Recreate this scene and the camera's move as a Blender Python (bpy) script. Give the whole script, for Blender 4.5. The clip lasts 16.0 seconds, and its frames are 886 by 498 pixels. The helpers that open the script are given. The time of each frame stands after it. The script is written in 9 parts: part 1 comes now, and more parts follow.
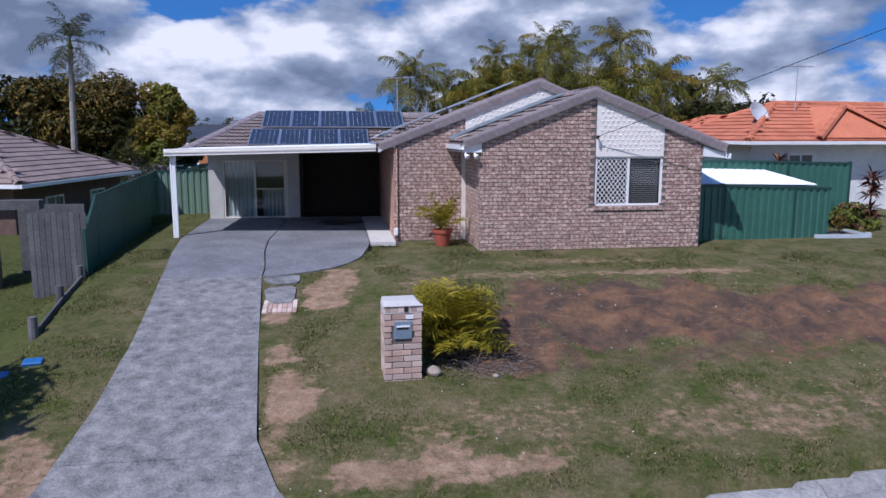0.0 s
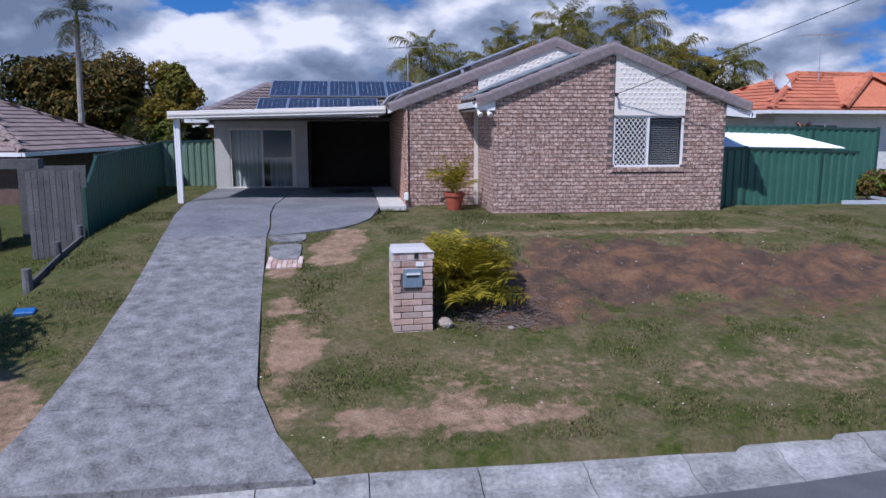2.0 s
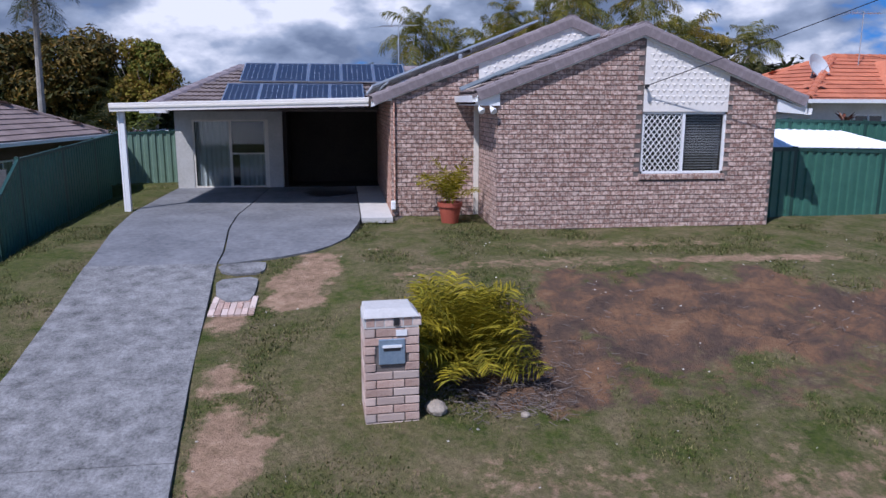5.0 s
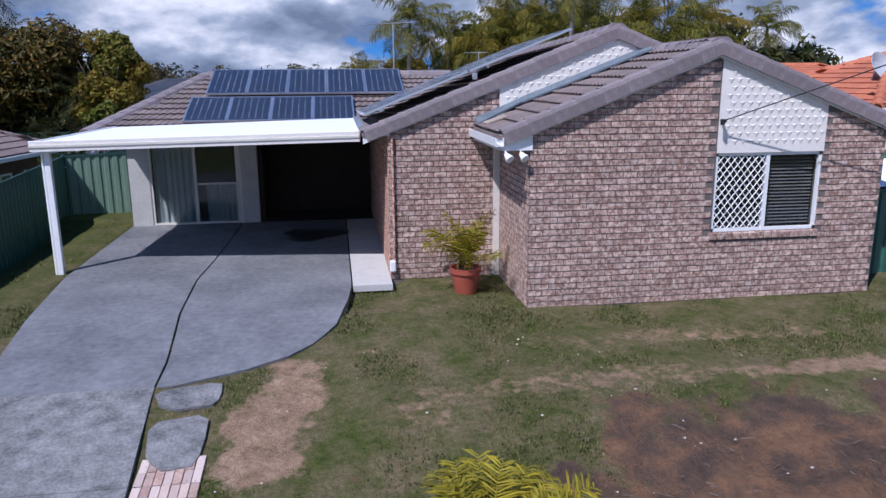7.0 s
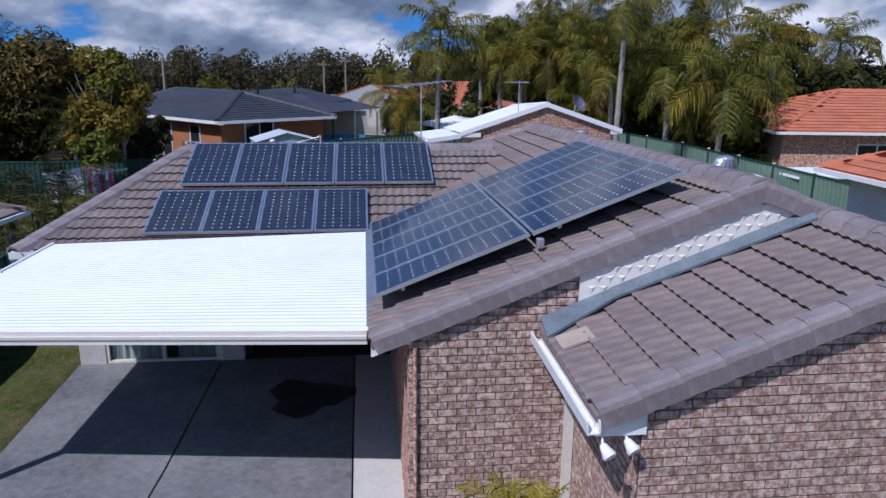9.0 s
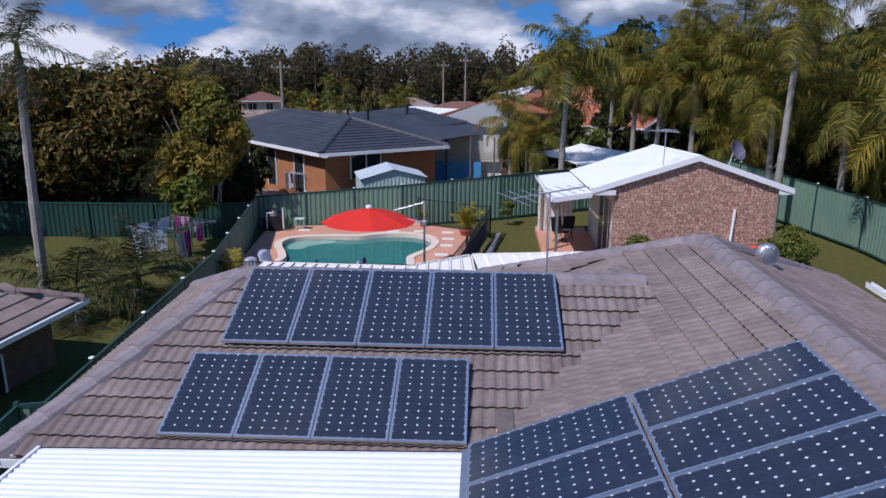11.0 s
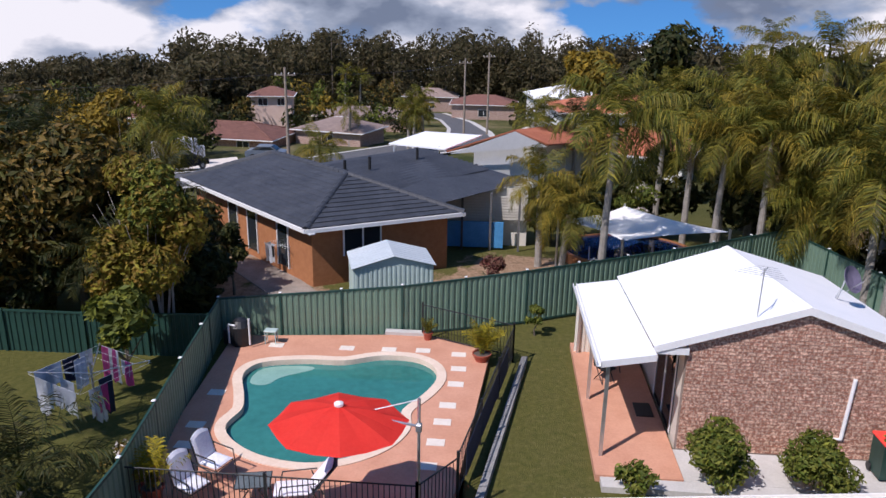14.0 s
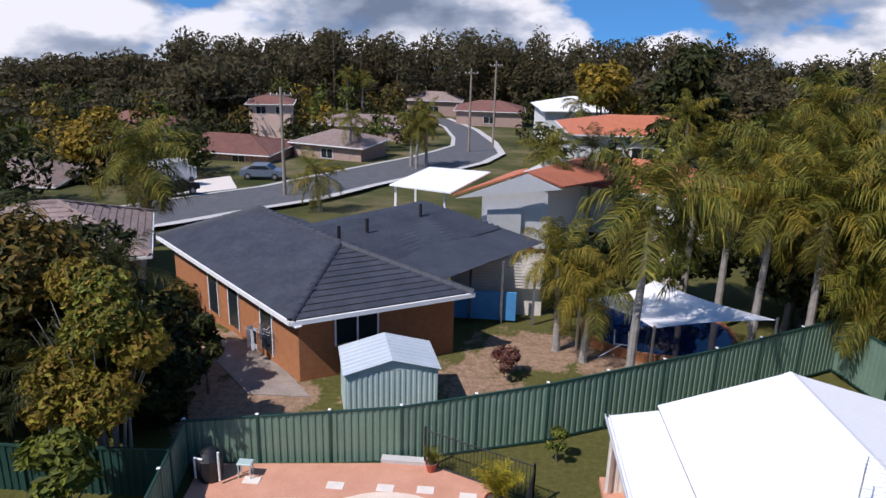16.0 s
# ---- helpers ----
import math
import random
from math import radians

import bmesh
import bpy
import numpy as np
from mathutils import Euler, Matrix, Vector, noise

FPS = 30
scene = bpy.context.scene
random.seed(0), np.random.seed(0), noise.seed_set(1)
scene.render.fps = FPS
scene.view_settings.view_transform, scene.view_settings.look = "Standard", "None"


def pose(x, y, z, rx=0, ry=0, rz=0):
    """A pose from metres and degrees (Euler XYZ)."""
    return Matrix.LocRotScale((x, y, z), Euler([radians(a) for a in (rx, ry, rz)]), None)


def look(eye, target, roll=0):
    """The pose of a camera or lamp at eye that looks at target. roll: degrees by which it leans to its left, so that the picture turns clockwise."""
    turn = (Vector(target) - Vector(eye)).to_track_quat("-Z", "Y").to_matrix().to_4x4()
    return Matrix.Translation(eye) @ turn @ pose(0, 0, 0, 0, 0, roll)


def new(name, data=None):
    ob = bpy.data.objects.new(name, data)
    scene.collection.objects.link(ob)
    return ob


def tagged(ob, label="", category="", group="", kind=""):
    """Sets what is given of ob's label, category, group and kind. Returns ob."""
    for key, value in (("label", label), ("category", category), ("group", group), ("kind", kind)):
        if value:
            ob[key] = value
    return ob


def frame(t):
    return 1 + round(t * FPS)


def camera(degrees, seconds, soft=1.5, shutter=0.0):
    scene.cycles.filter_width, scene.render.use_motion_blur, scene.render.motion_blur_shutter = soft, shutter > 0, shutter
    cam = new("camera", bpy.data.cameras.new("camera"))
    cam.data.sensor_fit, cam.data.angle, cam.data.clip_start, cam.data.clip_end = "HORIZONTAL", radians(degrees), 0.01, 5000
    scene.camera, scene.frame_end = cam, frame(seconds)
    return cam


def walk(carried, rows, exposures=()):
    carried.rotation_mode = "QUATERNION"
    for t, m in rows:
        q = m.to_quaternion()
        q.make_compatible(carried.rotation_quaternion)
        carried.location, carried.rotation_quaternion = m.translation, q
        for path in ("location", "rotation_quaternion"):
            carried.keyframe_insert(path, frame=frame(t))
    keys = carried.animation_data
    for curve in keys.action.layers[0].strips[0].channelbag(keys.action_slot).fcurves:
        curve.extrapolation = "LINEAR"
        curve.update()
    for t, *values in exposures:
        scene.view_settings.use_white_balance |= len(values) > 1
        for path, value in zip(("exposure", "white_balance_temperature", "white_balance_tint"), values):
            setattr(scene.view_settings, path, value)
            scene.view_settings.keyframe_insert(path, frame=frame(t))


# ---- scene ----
cam = camera(62.0, 16.0)
PATH = [
    (0, (-3.223, -16.275, 2.619), (-2.937, -14.32, 2.309), 0.1),
    (0.5, (-3.263, -16.28, 2.307), (-3.0, -14.321, 1.999), -0.0),
    (1, (-3.284, -16.214, 1.99), (-3.029, -14.255, 1.679), -0.0),
    (1.5, (-3.251, -16.03, 1.846), (-2.996, -14.072, 1.526), 0.1),
    (2, (-3.163, -15.796, 1.863), (-2.908, -13.84, 1.535), -0.0),
    (2.5, (-3.131, -15.538, 1.93), (-2.872, -13.584, 1.592), 0.0),
    (3, (-3.096, -15.22, 1.987), (-2.837, -13.268, 1.638), 0.1),
    (3.2, (-3.05, -15.035, 2.005), (-2.796, -13.083, 1.653), -0.0),
    (5.5, (-2.709, -12.311, 2.335), (-2.443, -10.37, 1.933), 0.2),
    (6, (-2.682, -11.52, 2.457), (-2.414, -9.582, 2.042), 0.2),
    (6.5, (-2.614, -10.666, 2.763), (-2.346, -8.732, 2.328), -0.0),
    (7, (-2.6, -9.691, 3.158), (-2.321, -7.763, 2.705), -0.4),
    (7.5, (-2.471, -8.71, 3.577), (-2.206, -6.784, 3.108), -0.3),
    (8, (-2.359, -7.61, 4.082), (-2.13, -5.683, 3.598), -0.6),
    (8.5, (-2.321, -6.632, 4.606), (-2.103, -4.704, 4.117), -0.7),
    (9, (-2.22, -5.215, 5.151), (-2.007, -3.292, 4.643), 0.5),
    (9.5, (-2.081, -3.857, 5.561), (-1.948, -1.929, 5.045), 0.2),
    (10, (-2.077, -2.738, 6.004), (-2.053, -0.81, 5.474), -0.1),
    (10.2, (-2.035, -2.317, 6.139), (-2.053, -0.388, 5.613), -0.2),
    (12.3, (-2.052, 2.308, 7.94), (-2.179, 4.22, 7.366), 0.6),
    (12.5, (-2.047, 2.826, 8.095), (-2.175, 4.736, 7.518), 0.7),
    (13, (-2.023, 4.126, 8.595), (-2.164, 6.034, 8.01), 0.9),
    (13.5, (-2.121, 5.401, 9.019), (-2.267, 7.306, 8.426), 1.1),
    (14, (-2.183, 6.734, 9.445), (-2.333, 8.636, 8.845), 1.0),
    (14.5, (-2.205, 8.01, 9.938), (-2.356, 9.912, 9.336), 1.3),
    (15, (-2.291, 9.305, 10.513), (-2.446, 11.203, 9.902), 1.2),
    (15.5, (-2.522, 10.382, 11.094), (-2.673, 12.279, 10.478), 1.5),
    (16, (-2.754, 11.19, 11.501), (-2.909, 13.085, 10.88), 1.5),
]
walk(cam, [(t, look(eye, target, roll)) for t, eye, target, roll in PATH],
     exposures=[(0, -0.12, 5580, 20), (7, -0.10, 5550, 20), (8.5, -0.28, 5550, 18), (9.5, -0.36, 5500, 18), (10, -0.36, 5400, 17), (12.5, -0.14, 6300, 21), (16, -0.05, 6120, 18)])

# ---- world, sun, exposure ----
SUN_AZ = Vector((-0.70, -0.715, 0)).normalized()
SUN_EL = 52.0
sun_vec = Vector((SUN_AZ.x * math.cos(radians(SUN_EL)), SUN_AZ.y * math.cos(radians(SUN_EL)), math.sin(radians(SUN_EL))))
sun = new("sun", bpy.data.lights.new("sun", "SUN"))
sun.data.energy, sun.data.angle, sun.data.color = 5.0, radians(0.6), (1.0, 0.95, 0.88)
sun.matrix_world = look(sun_vec * 60, (0, 0, 0))


def nd(tree, kind, **kw):
    n = tree.nodes.new(kind)
    for k, v in kw.items():
        if k == "op":
            n.operation = v
        elif k == "dtype":
            n.data_type = v
        elif k == "blend":
            n.blend_type = v
        elif k.startswith("i_"):
            n.inputs[int(k[2:])].default_value = v
        else:
            n.inputs[k.replace("_", " ")].default_value = v
    return n


def ramp(tree, src, stops):
    r = tree.nodes.new("ShaderNodeValToRGB")
    el = r.color_ramp.elements
    while len(el) < len(stops):
        el.new(0.5)
    for e, (p, c) in zip(el, stops):
        e.position = p
        e.color = (c, c, c, 1) if isinstance(c, (int, float)) else (*c, 1)
    tree.links.new(src, r.inputs[0])
    return r.outputs[0]


def make_world():
    w = bpy.data.worlds.new("sky")
    w.use_nodes = True
    scene.world = w
    t = w.node_tree
    t.nodes.clear()
    ln = t.links.new
    out = t.nodes.new("ShaderNodeOutputWorld")
    bg = t.nodes.new("ShaderNodeBackground")
    ln(bg.outputs[0], out.inputs[0])
    tc = t.nodes.new("ShaderNodeTexCoord")
    lift = nd(t, "ShaderNodeVectorMath", op="ADD", i_1=(0, 0, 0.24))
    ln(tc.outputs["Generated"], lift.inputs[0])
    sky = t.nodes.new("ShaderNodeTexSky")
    sky.sky_type, sky.sun_disc = "NISHITA", False
    sky.sun_elevation, sky.sun_rotation = radians(SUN_EL), math.atan2(SUN_AZ.x, SUN_AZ.y)
    sky.air_density, sky.dust_density, sky.ozone_density = 1.1, 0.3, 2.5
    ln(lift.outputs[0], sky.inputs[0])
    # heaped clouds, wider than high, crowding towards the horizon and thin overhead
    comb = nd(t, "ShaderNodeVectorMath", op="MULTIPLY", i_1=(1.0, 1.0, 2.0))
    ln(tc.outputs["Generated"], comb.inputs[0])

    def heap(off, scale=4.6):
        mv = nd(t, "ShaderNodeVectorMath", op="ADD", i_1=off)
        ln(comb.outputs[0], mv.inputs[0])
        n = nd(t, "ShaderNodeTexNoise", Scale=scale, Detail=9.0, Roughness=0.50)
        ln(mv.outputs[0], n.inputs["Vector"])
        return n.outputs[0]

    low, high = heap((1.15, 0.2, 0.3)), heap((1.15, 0.2, 0.375))
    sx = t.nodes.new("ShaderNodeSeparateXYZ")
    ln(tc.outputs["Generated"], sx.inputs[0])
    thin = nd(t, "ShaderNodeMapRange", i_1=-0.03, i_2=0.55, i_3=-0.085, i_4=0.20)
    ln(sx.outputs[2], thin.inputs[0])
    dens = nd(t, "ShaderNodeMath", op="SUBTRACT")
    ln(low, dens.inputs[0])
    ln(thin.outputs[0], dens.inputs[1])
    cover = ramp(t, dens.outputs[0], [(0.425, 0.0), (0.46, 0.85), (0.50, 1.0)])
    # tops catch the sun, thick undersides stay grey
    rise = nd(t, "ShaderNodeMath", op="SUBTRACT")
    ln(low, rise.inputs[0])
    ln(high, rise.inputs[1])
    pale = nd(t, "ShaderNodeMapRange", i_1=-0.06, i_2=0.10, i_3=0.76, i_4=0.52)
    ln(sx.outputs[2], pale.inputs[0])
    lit = nd(t, "ShaderNodeMath", op="MULTIPLY_ADD", i_1=2.6)
    ln(rise.outputs[0], lit.inputs[0])
    ln(pale.outputs[0], lit.inputs[2])
    shade = ramp(t, lit.outputs[0], [(0.30, (0.62, 0.78, 1.06)), (0.56, (1.30, 1.50, 1.80)), (0.80, (3.1, 3.1, 3.12))])
    sk = nd(t, "ShaderNodeMix", dtype="RGBA", blend="MULTIPLY", i_0=1.0)
    sk.inputs[7].default_value = (0.15, 0.31, 0.44, 1)
    ln(sky.outputs[0], sk.inputs[6])
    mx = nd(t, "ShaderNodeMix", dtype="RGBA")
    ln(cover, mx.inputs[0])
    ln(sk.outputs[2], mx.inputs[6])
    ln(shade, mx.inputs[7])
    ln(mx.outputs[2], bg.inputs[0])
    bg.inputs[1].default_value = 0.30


make_world()

# ---- materials ----
MATS = {}


def surf(name, c1, c2, scale=4.0, rough=0.7, bump=0.0, metal=0.0, rand=0.0, c3=None, fine=8.0, spec=0.5, world=False, lo=0.36, hi=0.64):
    """A surface that varies between two colours at two scales; rand spreads its lightness from piece to piece, c3 its hue."""
    m = bpy.data.materials.new(name)
    m.use_nodes = True
    t = m.node_tree
    ln = t.links.new
    b = t.nodes["Principled BSDF"]
    tc = t.nodes.new("ShaderNodeTexCoord")
    n1 = nd(t, "ShaderNodeTexNoise", Scale=scale, Detail=4.0, Roughness=0.6)
    n2 = nd(t, "ShaderNodeTexNoise", Scale=scale * fine, Detail=5.0, Roughness=0.65)
    co = t.nodes.new("ShaderNodeNewGeometry").outputs["Position"] if world else tc.outputs["Object"]
    ln(co, n1.inputs["Vector"])
    ln(co, n2.inputs["Vector"])
    avg = nd(t, "ShaderNodeMix", dtype="FLOAT", i_0=0.45)
    ln(n1.outputs[0], avg.inputs[2])
    ln(n2.outputs[0], avg.inputs[3])
    col = ramp(t, avg.outputs[0], [(lo, c1), (hi, c2)])
    if rand or c3:
        oi = t.nodes.new("ShaderNodeObjectInfo")
        ge = t.nodes.new("ShaderNodeNewGeometry")
        add = nd(t, "ShaderNodeMath", op="ADD")
        ln(oi.outputs["Random"], add.inputs[0])
        ln(ge.outputs["Random Per Island"], add.inputs[1])
        fr = nd(t, "ShaderNodeMath", op="FRACT")
        ln(add.outputs[0], fr.inputs[0])
        if c3:
            k = ramp(t, fr.outputs[0], [(0.25, 0.0), (0.95, 1.0)])
            mx = nd(t, "ShaderNodeMix", dtype="RGBA")
            ln(k, mx.inputs[0])
            ln(col, mx.inputs[6])
            mx.inputs[7].default_value = (*c3, 1)
            col = mx.outputs[2]
        mul = nd(t, "ShaderNodeMath", op="MULTIPLY", i_1=7.31)
        ln(fr.outputs[0], mul.inputs[0])
        fr2 = nd(t, "ShaderNodeMath", op="FRACT")
        ln(mul.outputs[0], fr2.inputs[0])
        br = nd(t, "ShaderNodeMapRange", i_3=1 - rand, i_4=1 + rand)
        ln(fr2.outputs[0], br.inputs[0])
        hs = t.nodes.new("ShaderNodeHueSaturation")
        ln(br.outputs[0], hs.inputs["Value"])
        ln(col, hs.inputs["Color"])
        col = hs.outputs[0]
    ln(col, b.inputs["Base Color"])
    b.inputs["Roughness"].default_value = rough
    b.inputs["Metallic"].default_value = metal
    b.inputs["Specular IOR Level"].default_value = spec
    if bump:
        bp = nd(t, "ShaderNodeBump", Strength=min(1.0, bump * 20), Distance=0.02)
        ln(n2.outputs[0], bp.inputs["Height"])
        ln(bp.outputs[0], b.inputs["Normal"])
    MATS[name] = m
    return m


BRICK = surf("brick_clay", (0.27, 0.155, 0.12), (0.60, 0.46, 0.385), 15, 0.85, 0.02, rand=0.16, fine=2.2, world=True, lo=0.44, hi=0.58)
BRICK_G = surf("brick_mixed", (0.31, 0.130, 0.086), (0.74, 0.52, 0.39), 15, 0.85, 0.02, rand=0.16, fine=2.2, world=True, lo=0.46, hi=0.58)
BRICK_O = surf("brick_orange", (0.30, 0.115, 0.045), (0.40, 0.17, 0.07), 5, 0.85, 0.02, rand=0.15)
BRICK_P = surf("brick_pale", (0.36, 0.22, 0.17), (0.52, 0.38, 0.31), 6, 0.85, 0.02, rand=0.2, c3=(0.55, 0.44, 0.38))
MORTAR_P = surf("pale_mortar", (0.22, 0.17, 0.145), (0.34, 0.28, 0.24), 6, 0.95, 0.02)
MORTAR = surf("mortar", (0.115, 0.095, 0.084), (0.185, 0.156, 0.138), 6, 0.95, 0.02)
TILE = surf("roof_tile_concrete", (0.155, 0.118, 0.105), (0.245, 0.195, 0.175), 1.6, 0.8, 0.015, rand=0.12)
CAP = surf("ridge_tile_concrete", (0.185, 0.150, 0.152), (0.275, 0.232, 0.235), 2.5, 0.75, 0.012, rand=0.10)
TILE_PALE = surf("roof_tile_pale", (0.36, 0.29, 0.23), (0.46, 0.38, 0.31), 2, 0.8, 0.01)
TILE_BROWN = surf("roof_tile_brown", (0.20, 0.145, 0.125), (0.30, 0.225, 0.195), 1.6, 0.8, 0.015, rand=0.1)
TILE_ORANGE = surf("roof_tile_orange", (0.42, 0.125, 0.06), (0.56, 0.19, 0.095), 1.4, 0.75, 0.015, rand=0.1)
TILE_DARK = surf("roof_tile_charcoal", (0.030, 0.034, 0.043), (0.055, 0.060, 0.072), 1.0, 0.6, 0.01, rand=0.1)
TILE_RED = surf("roof_tile_red", (0.15, 0.066, 0.048), (0.21, 0.095, 0.070), 1.2, 0.8, 0.01, rand=0.1)
WHITE = surf("white_paint", (0.74, 0.74, 0.73), (0.82, 0.82, 0.81), 2, 0.45)
CLAD = surf("cream_white_cladding", (0.74, 0.69, 0.63), (0.82, 0.775, 0.71), 3, 0.5)
CREAM = surf("cream_paint", (0.62, 0.58, 0.50), (0.72, 0.68, 0.60), 2, 0.5)
RENDER = surf("grey_render", (0.42, 0.41, 0.38), (0.52, 0.51, 0.48), 2, 0.8, 0.01)
WHITE_WALL = surf("white_render", (0.62, 0.62, 0.60), (0.74, 0.74, 0.72), 1.5, 0.8, 0.01)
SHEET = surf("white_steel_sheet", (0.84, 0.85, 0.86), (0.90, 0.90, 0.91), 0.9, 0.5, 0.0, fine=12)
SHEET_G = surf("grey_steel_sheet", (0.40, 0.45, 0.48), (0.50, 0.55, 0.58), 0.9, 0.5, fine=12)
SHEET_C = surf("cream_steel_sheet", (0.86, 0.81, 0.74), (0.91, 0.87, 0.80), 0.7, 0.5, fine=14)
SHEET_W = surf("white_carport_sheet", (0.72, 0.735, 0.75), (0.80, 0.81, 0.82), 0.9, 0.4, fine=12)
# brick taken darker to hold the shade under the neighbour's eaves
BRICK_D = surf("shaded_brick", (0.085, 0.05, 0.04), (0.15, 0.095, 0.075), 5, 0.9, 0.02)
STEEL_GREEN = surf("green_steel_sheet", (0.030, 0.105, 0.075), (0.045, 0.140, 0.100), 0.8, 0.5, fine=10)
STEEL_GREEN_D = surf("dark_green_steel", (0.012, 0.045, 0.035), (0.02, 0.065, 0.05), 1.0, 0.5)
STEEL_SAGE = surf("sage_steel_sheet", (0.125, 0.200, 0.145), (0.165, 0.250, 0.185), 0.8, 0.5, fine=10)
STEEL_PALE = surf("pale_green_steel", (0.38, 0.48, 0.45), (0.46, 0.56, 0.53), 0.8, 0.5)
ALU = surf("brushed_aluminium", (0.62, 0.64, 0.66), (0.72, 0.74, 0.76), 4, 0.35, 0.0, metal=0.9)
GALV = surf("galvanised_steel", (0.50, 0.51, 0.52), (0.66, 0.67, 0.68), 5, 0.4, 0.0, metal=0.85)
LEAD = surf("lead_flashing", (0.10, 0.125, 0.145), (0.17, 0.205, 0.235), 4, 0.6)
BLACK = surf("black_metal", (0.012, 0.012, 0.013), (0.022, 0.022, 0.024), 4, 0.45)
# for backings behind glass: the unlit rooms' shade is put into the colour
DARK = surf("room_shade_dark", (0.030, 0.026, 0.024), (0.05, 0.045, 0.04), 2, 0.8)
# garage brown taken near-black: the interior's shade is in the colour
GARAGE = surf("shade_dark_garage", (0.026, 0.020, 0.017), (0.045, 0.034, 0.028), 2, 0.85)
CONC = surf("driveway_concrete", (0.085, 0.083, 0.081), (0.305, 0.298, 0.290), 4.5, 0.9, 0.04, fine=7, world=True, lo=0.36, hi=0.64)
KERB = surf("kerb_concrete", (0.14, 0.137, 0.13), (0.40, 0.39, 0.372), 2.2, 0.9, 0.03, fine=9, rand=0.12)
CONC_D = surf("carport_concrete", (0.100, 0.102, 0.108), (0.225, 0.226, 0.232), 0.9, 0.8, 0.02, fine=12, world=True)
CONC_P = surf("pale_concrete", (0.46, 0.44, 0.41), (0.58, 0.56, 0.53), 1.4, 0.9, 0.02, fine=14)
PATIO = surf("terracotta_patio", (0.50, 0.235, 0.145), (0.62, 0.32, 0.21), 1.2, 0.85, 0.01, fine=14)
COPING = surf("cream_coping", (0.66, 0.50, 0.38), (0.76, 0.62, 0.50), 2, 0.8, 0.01)
PAVER = surf("pale_paver", (0.66, 0.58, 0.50), (0.76, 0.69, 0.61), 3, 0.85, 0.01)
ASPHALT = surf("asphalt", (0.075, 0.075, 0.080), (0.125, 0.125, 0.13), 1.5, 0.9, 0.02, fine=30)
WOOD_GREY = surf("weathered_timber", (0.20, 0.195, 0.19), (0.33, 0.32, 0.31), 3, 0.9, 0.02, rand=0.2)
# dark weathered timber; on the palings and garage panel it also carries shade
WOOD_DARK = surf("dark_timber_and_shade", (0.065, 0.064, 0.066), (0.13, 0.127, 0.128), 3, 0.9, 0.02, rand=0.25)
WOOD_BED = surf("blue_grey_timber", (0.36, 0.40, 0.44), (0.50, 0.54, 0.58), 3, 0.85, 0.01, rand=0.1)
WOOD_POLE = surf("pole_timber", (0.20, 0.16, 0.12), (0.32, 0.27, 0.22), 3, 0.9, 0.02)
POT = surf("terracotta_pot", (0.30, 0.062, 0.035), (0.40, 0.095, 0.055), 5, 0.6, 0.005)
RED_CLOTH = surf("red_canvas", (0.90, 0.050, 0.034), (0.95, 0.070, 0.045), 2, 0.8)
CURTAIN = surf("pale_curtain", (0.80, 0.84, 0.85), (0.88, 0.90, 0.90), 3, 0.9)
SAIL = surf("shade_cloth", (0.74, 0.73, 0.70), (0.82, 0.81, 0.78), 1.2, 0.9)
TRUNK = surf("palm_trunk", (0.20, 0.18, 0.155), (0.36, 0.33, 0.29), 5, 0.9, 0.02)
BARK = surf("tree_bark", (0.10, 0.08, 0.06), (0.20, 0.165, 0.13), 5, 0.95, 0.03)
BARK_W = surf("pale_bark", (0.26, 0.23, 0.20), (0.40, 0.37, 0.33), 4, 0.9, 0.03)
BLUE_BOX = surf("blue_plastic", (0.015, 0.10, 0.28), (0.03, 0.15, 0.38), 4, 0.5)
BLUE_WALL = surf("blue_panel", (0.05, 0.22, 0.46), (0.08, 0.30, 0.58), 2, 0.6)
MULCH = surf("bark_mulch", (0.07, 0.05, 0.042), (0.15, 0.115, 0.095), 6, 0.95, 0.03)


def leaf(name, c1, c2, c3=None, rand=0.4, rough=0.6, thin=0.22):
    """Leaves scatter light on both sides: part of it shines through."""
    c1, c2 = tuple(c * 0.84 for c in c1), tuple(c * 0.84 for c in c2)
    m = surf(name, c1, c2, 2.0, rough, rand=rand, c3=c3, spec=0.2)
    t = m.node_tree
    b = t.nodes["Principled BSDF"]
    tr = t.nodes.new("ShaderNodeBsdfTranslucent")
    t.links.new(b.inputs["Base Color"].links[0].from_socket, tr.inputs[0])
    mx = t.nodes.new("ShaderNodeMixShader")
    mx.inputs[0].default_value = thin
    t.links.new(b.outputs[0], mx.inputs[1])
    t.links.new(tr.outputs[0], mx.inputs[2])
    t.links.new(mx.outputs[0], t.nodes["Material Output"].inputs[0])
    return m


LEAF_PALM = leaf("palm_leaf", (0.062, 0.080, 0.012), (0.125, 0.140, 0.020), (0.23, 0.19, 0.026), thin=0.3)
LEAF_PALM_Y = leaf("golden_cane_leaf", (0.32, 0.255, 0.016), (0.48, 0.38, 0.026), (0.19, 0.175, 0.016), thin=0.3)
LEAF_DRY = leaf("dry_frond", (0.20, 0.13, 0.06), (0.30, 0.21, 0.11))
LEAF_GOLD = leaf("gold_green_leaf", (0.16, 0.155, 0.018), (0.31, 0.26, 0.030), (0.22, 0.13, 0.024), thin=0.35)
LEAF_DARK = leaf("dark_leaf", (0.015, 0.026, 0.006), (0.033, 0.047, 0.010), (0.062, 0.056, 0.013))
LEAF_RUST = leaf("rusty_leaf", (0.038, 0.042, 0.008), (0.085, 0.080, 0.014), (0.19, 0.115, 0.022))
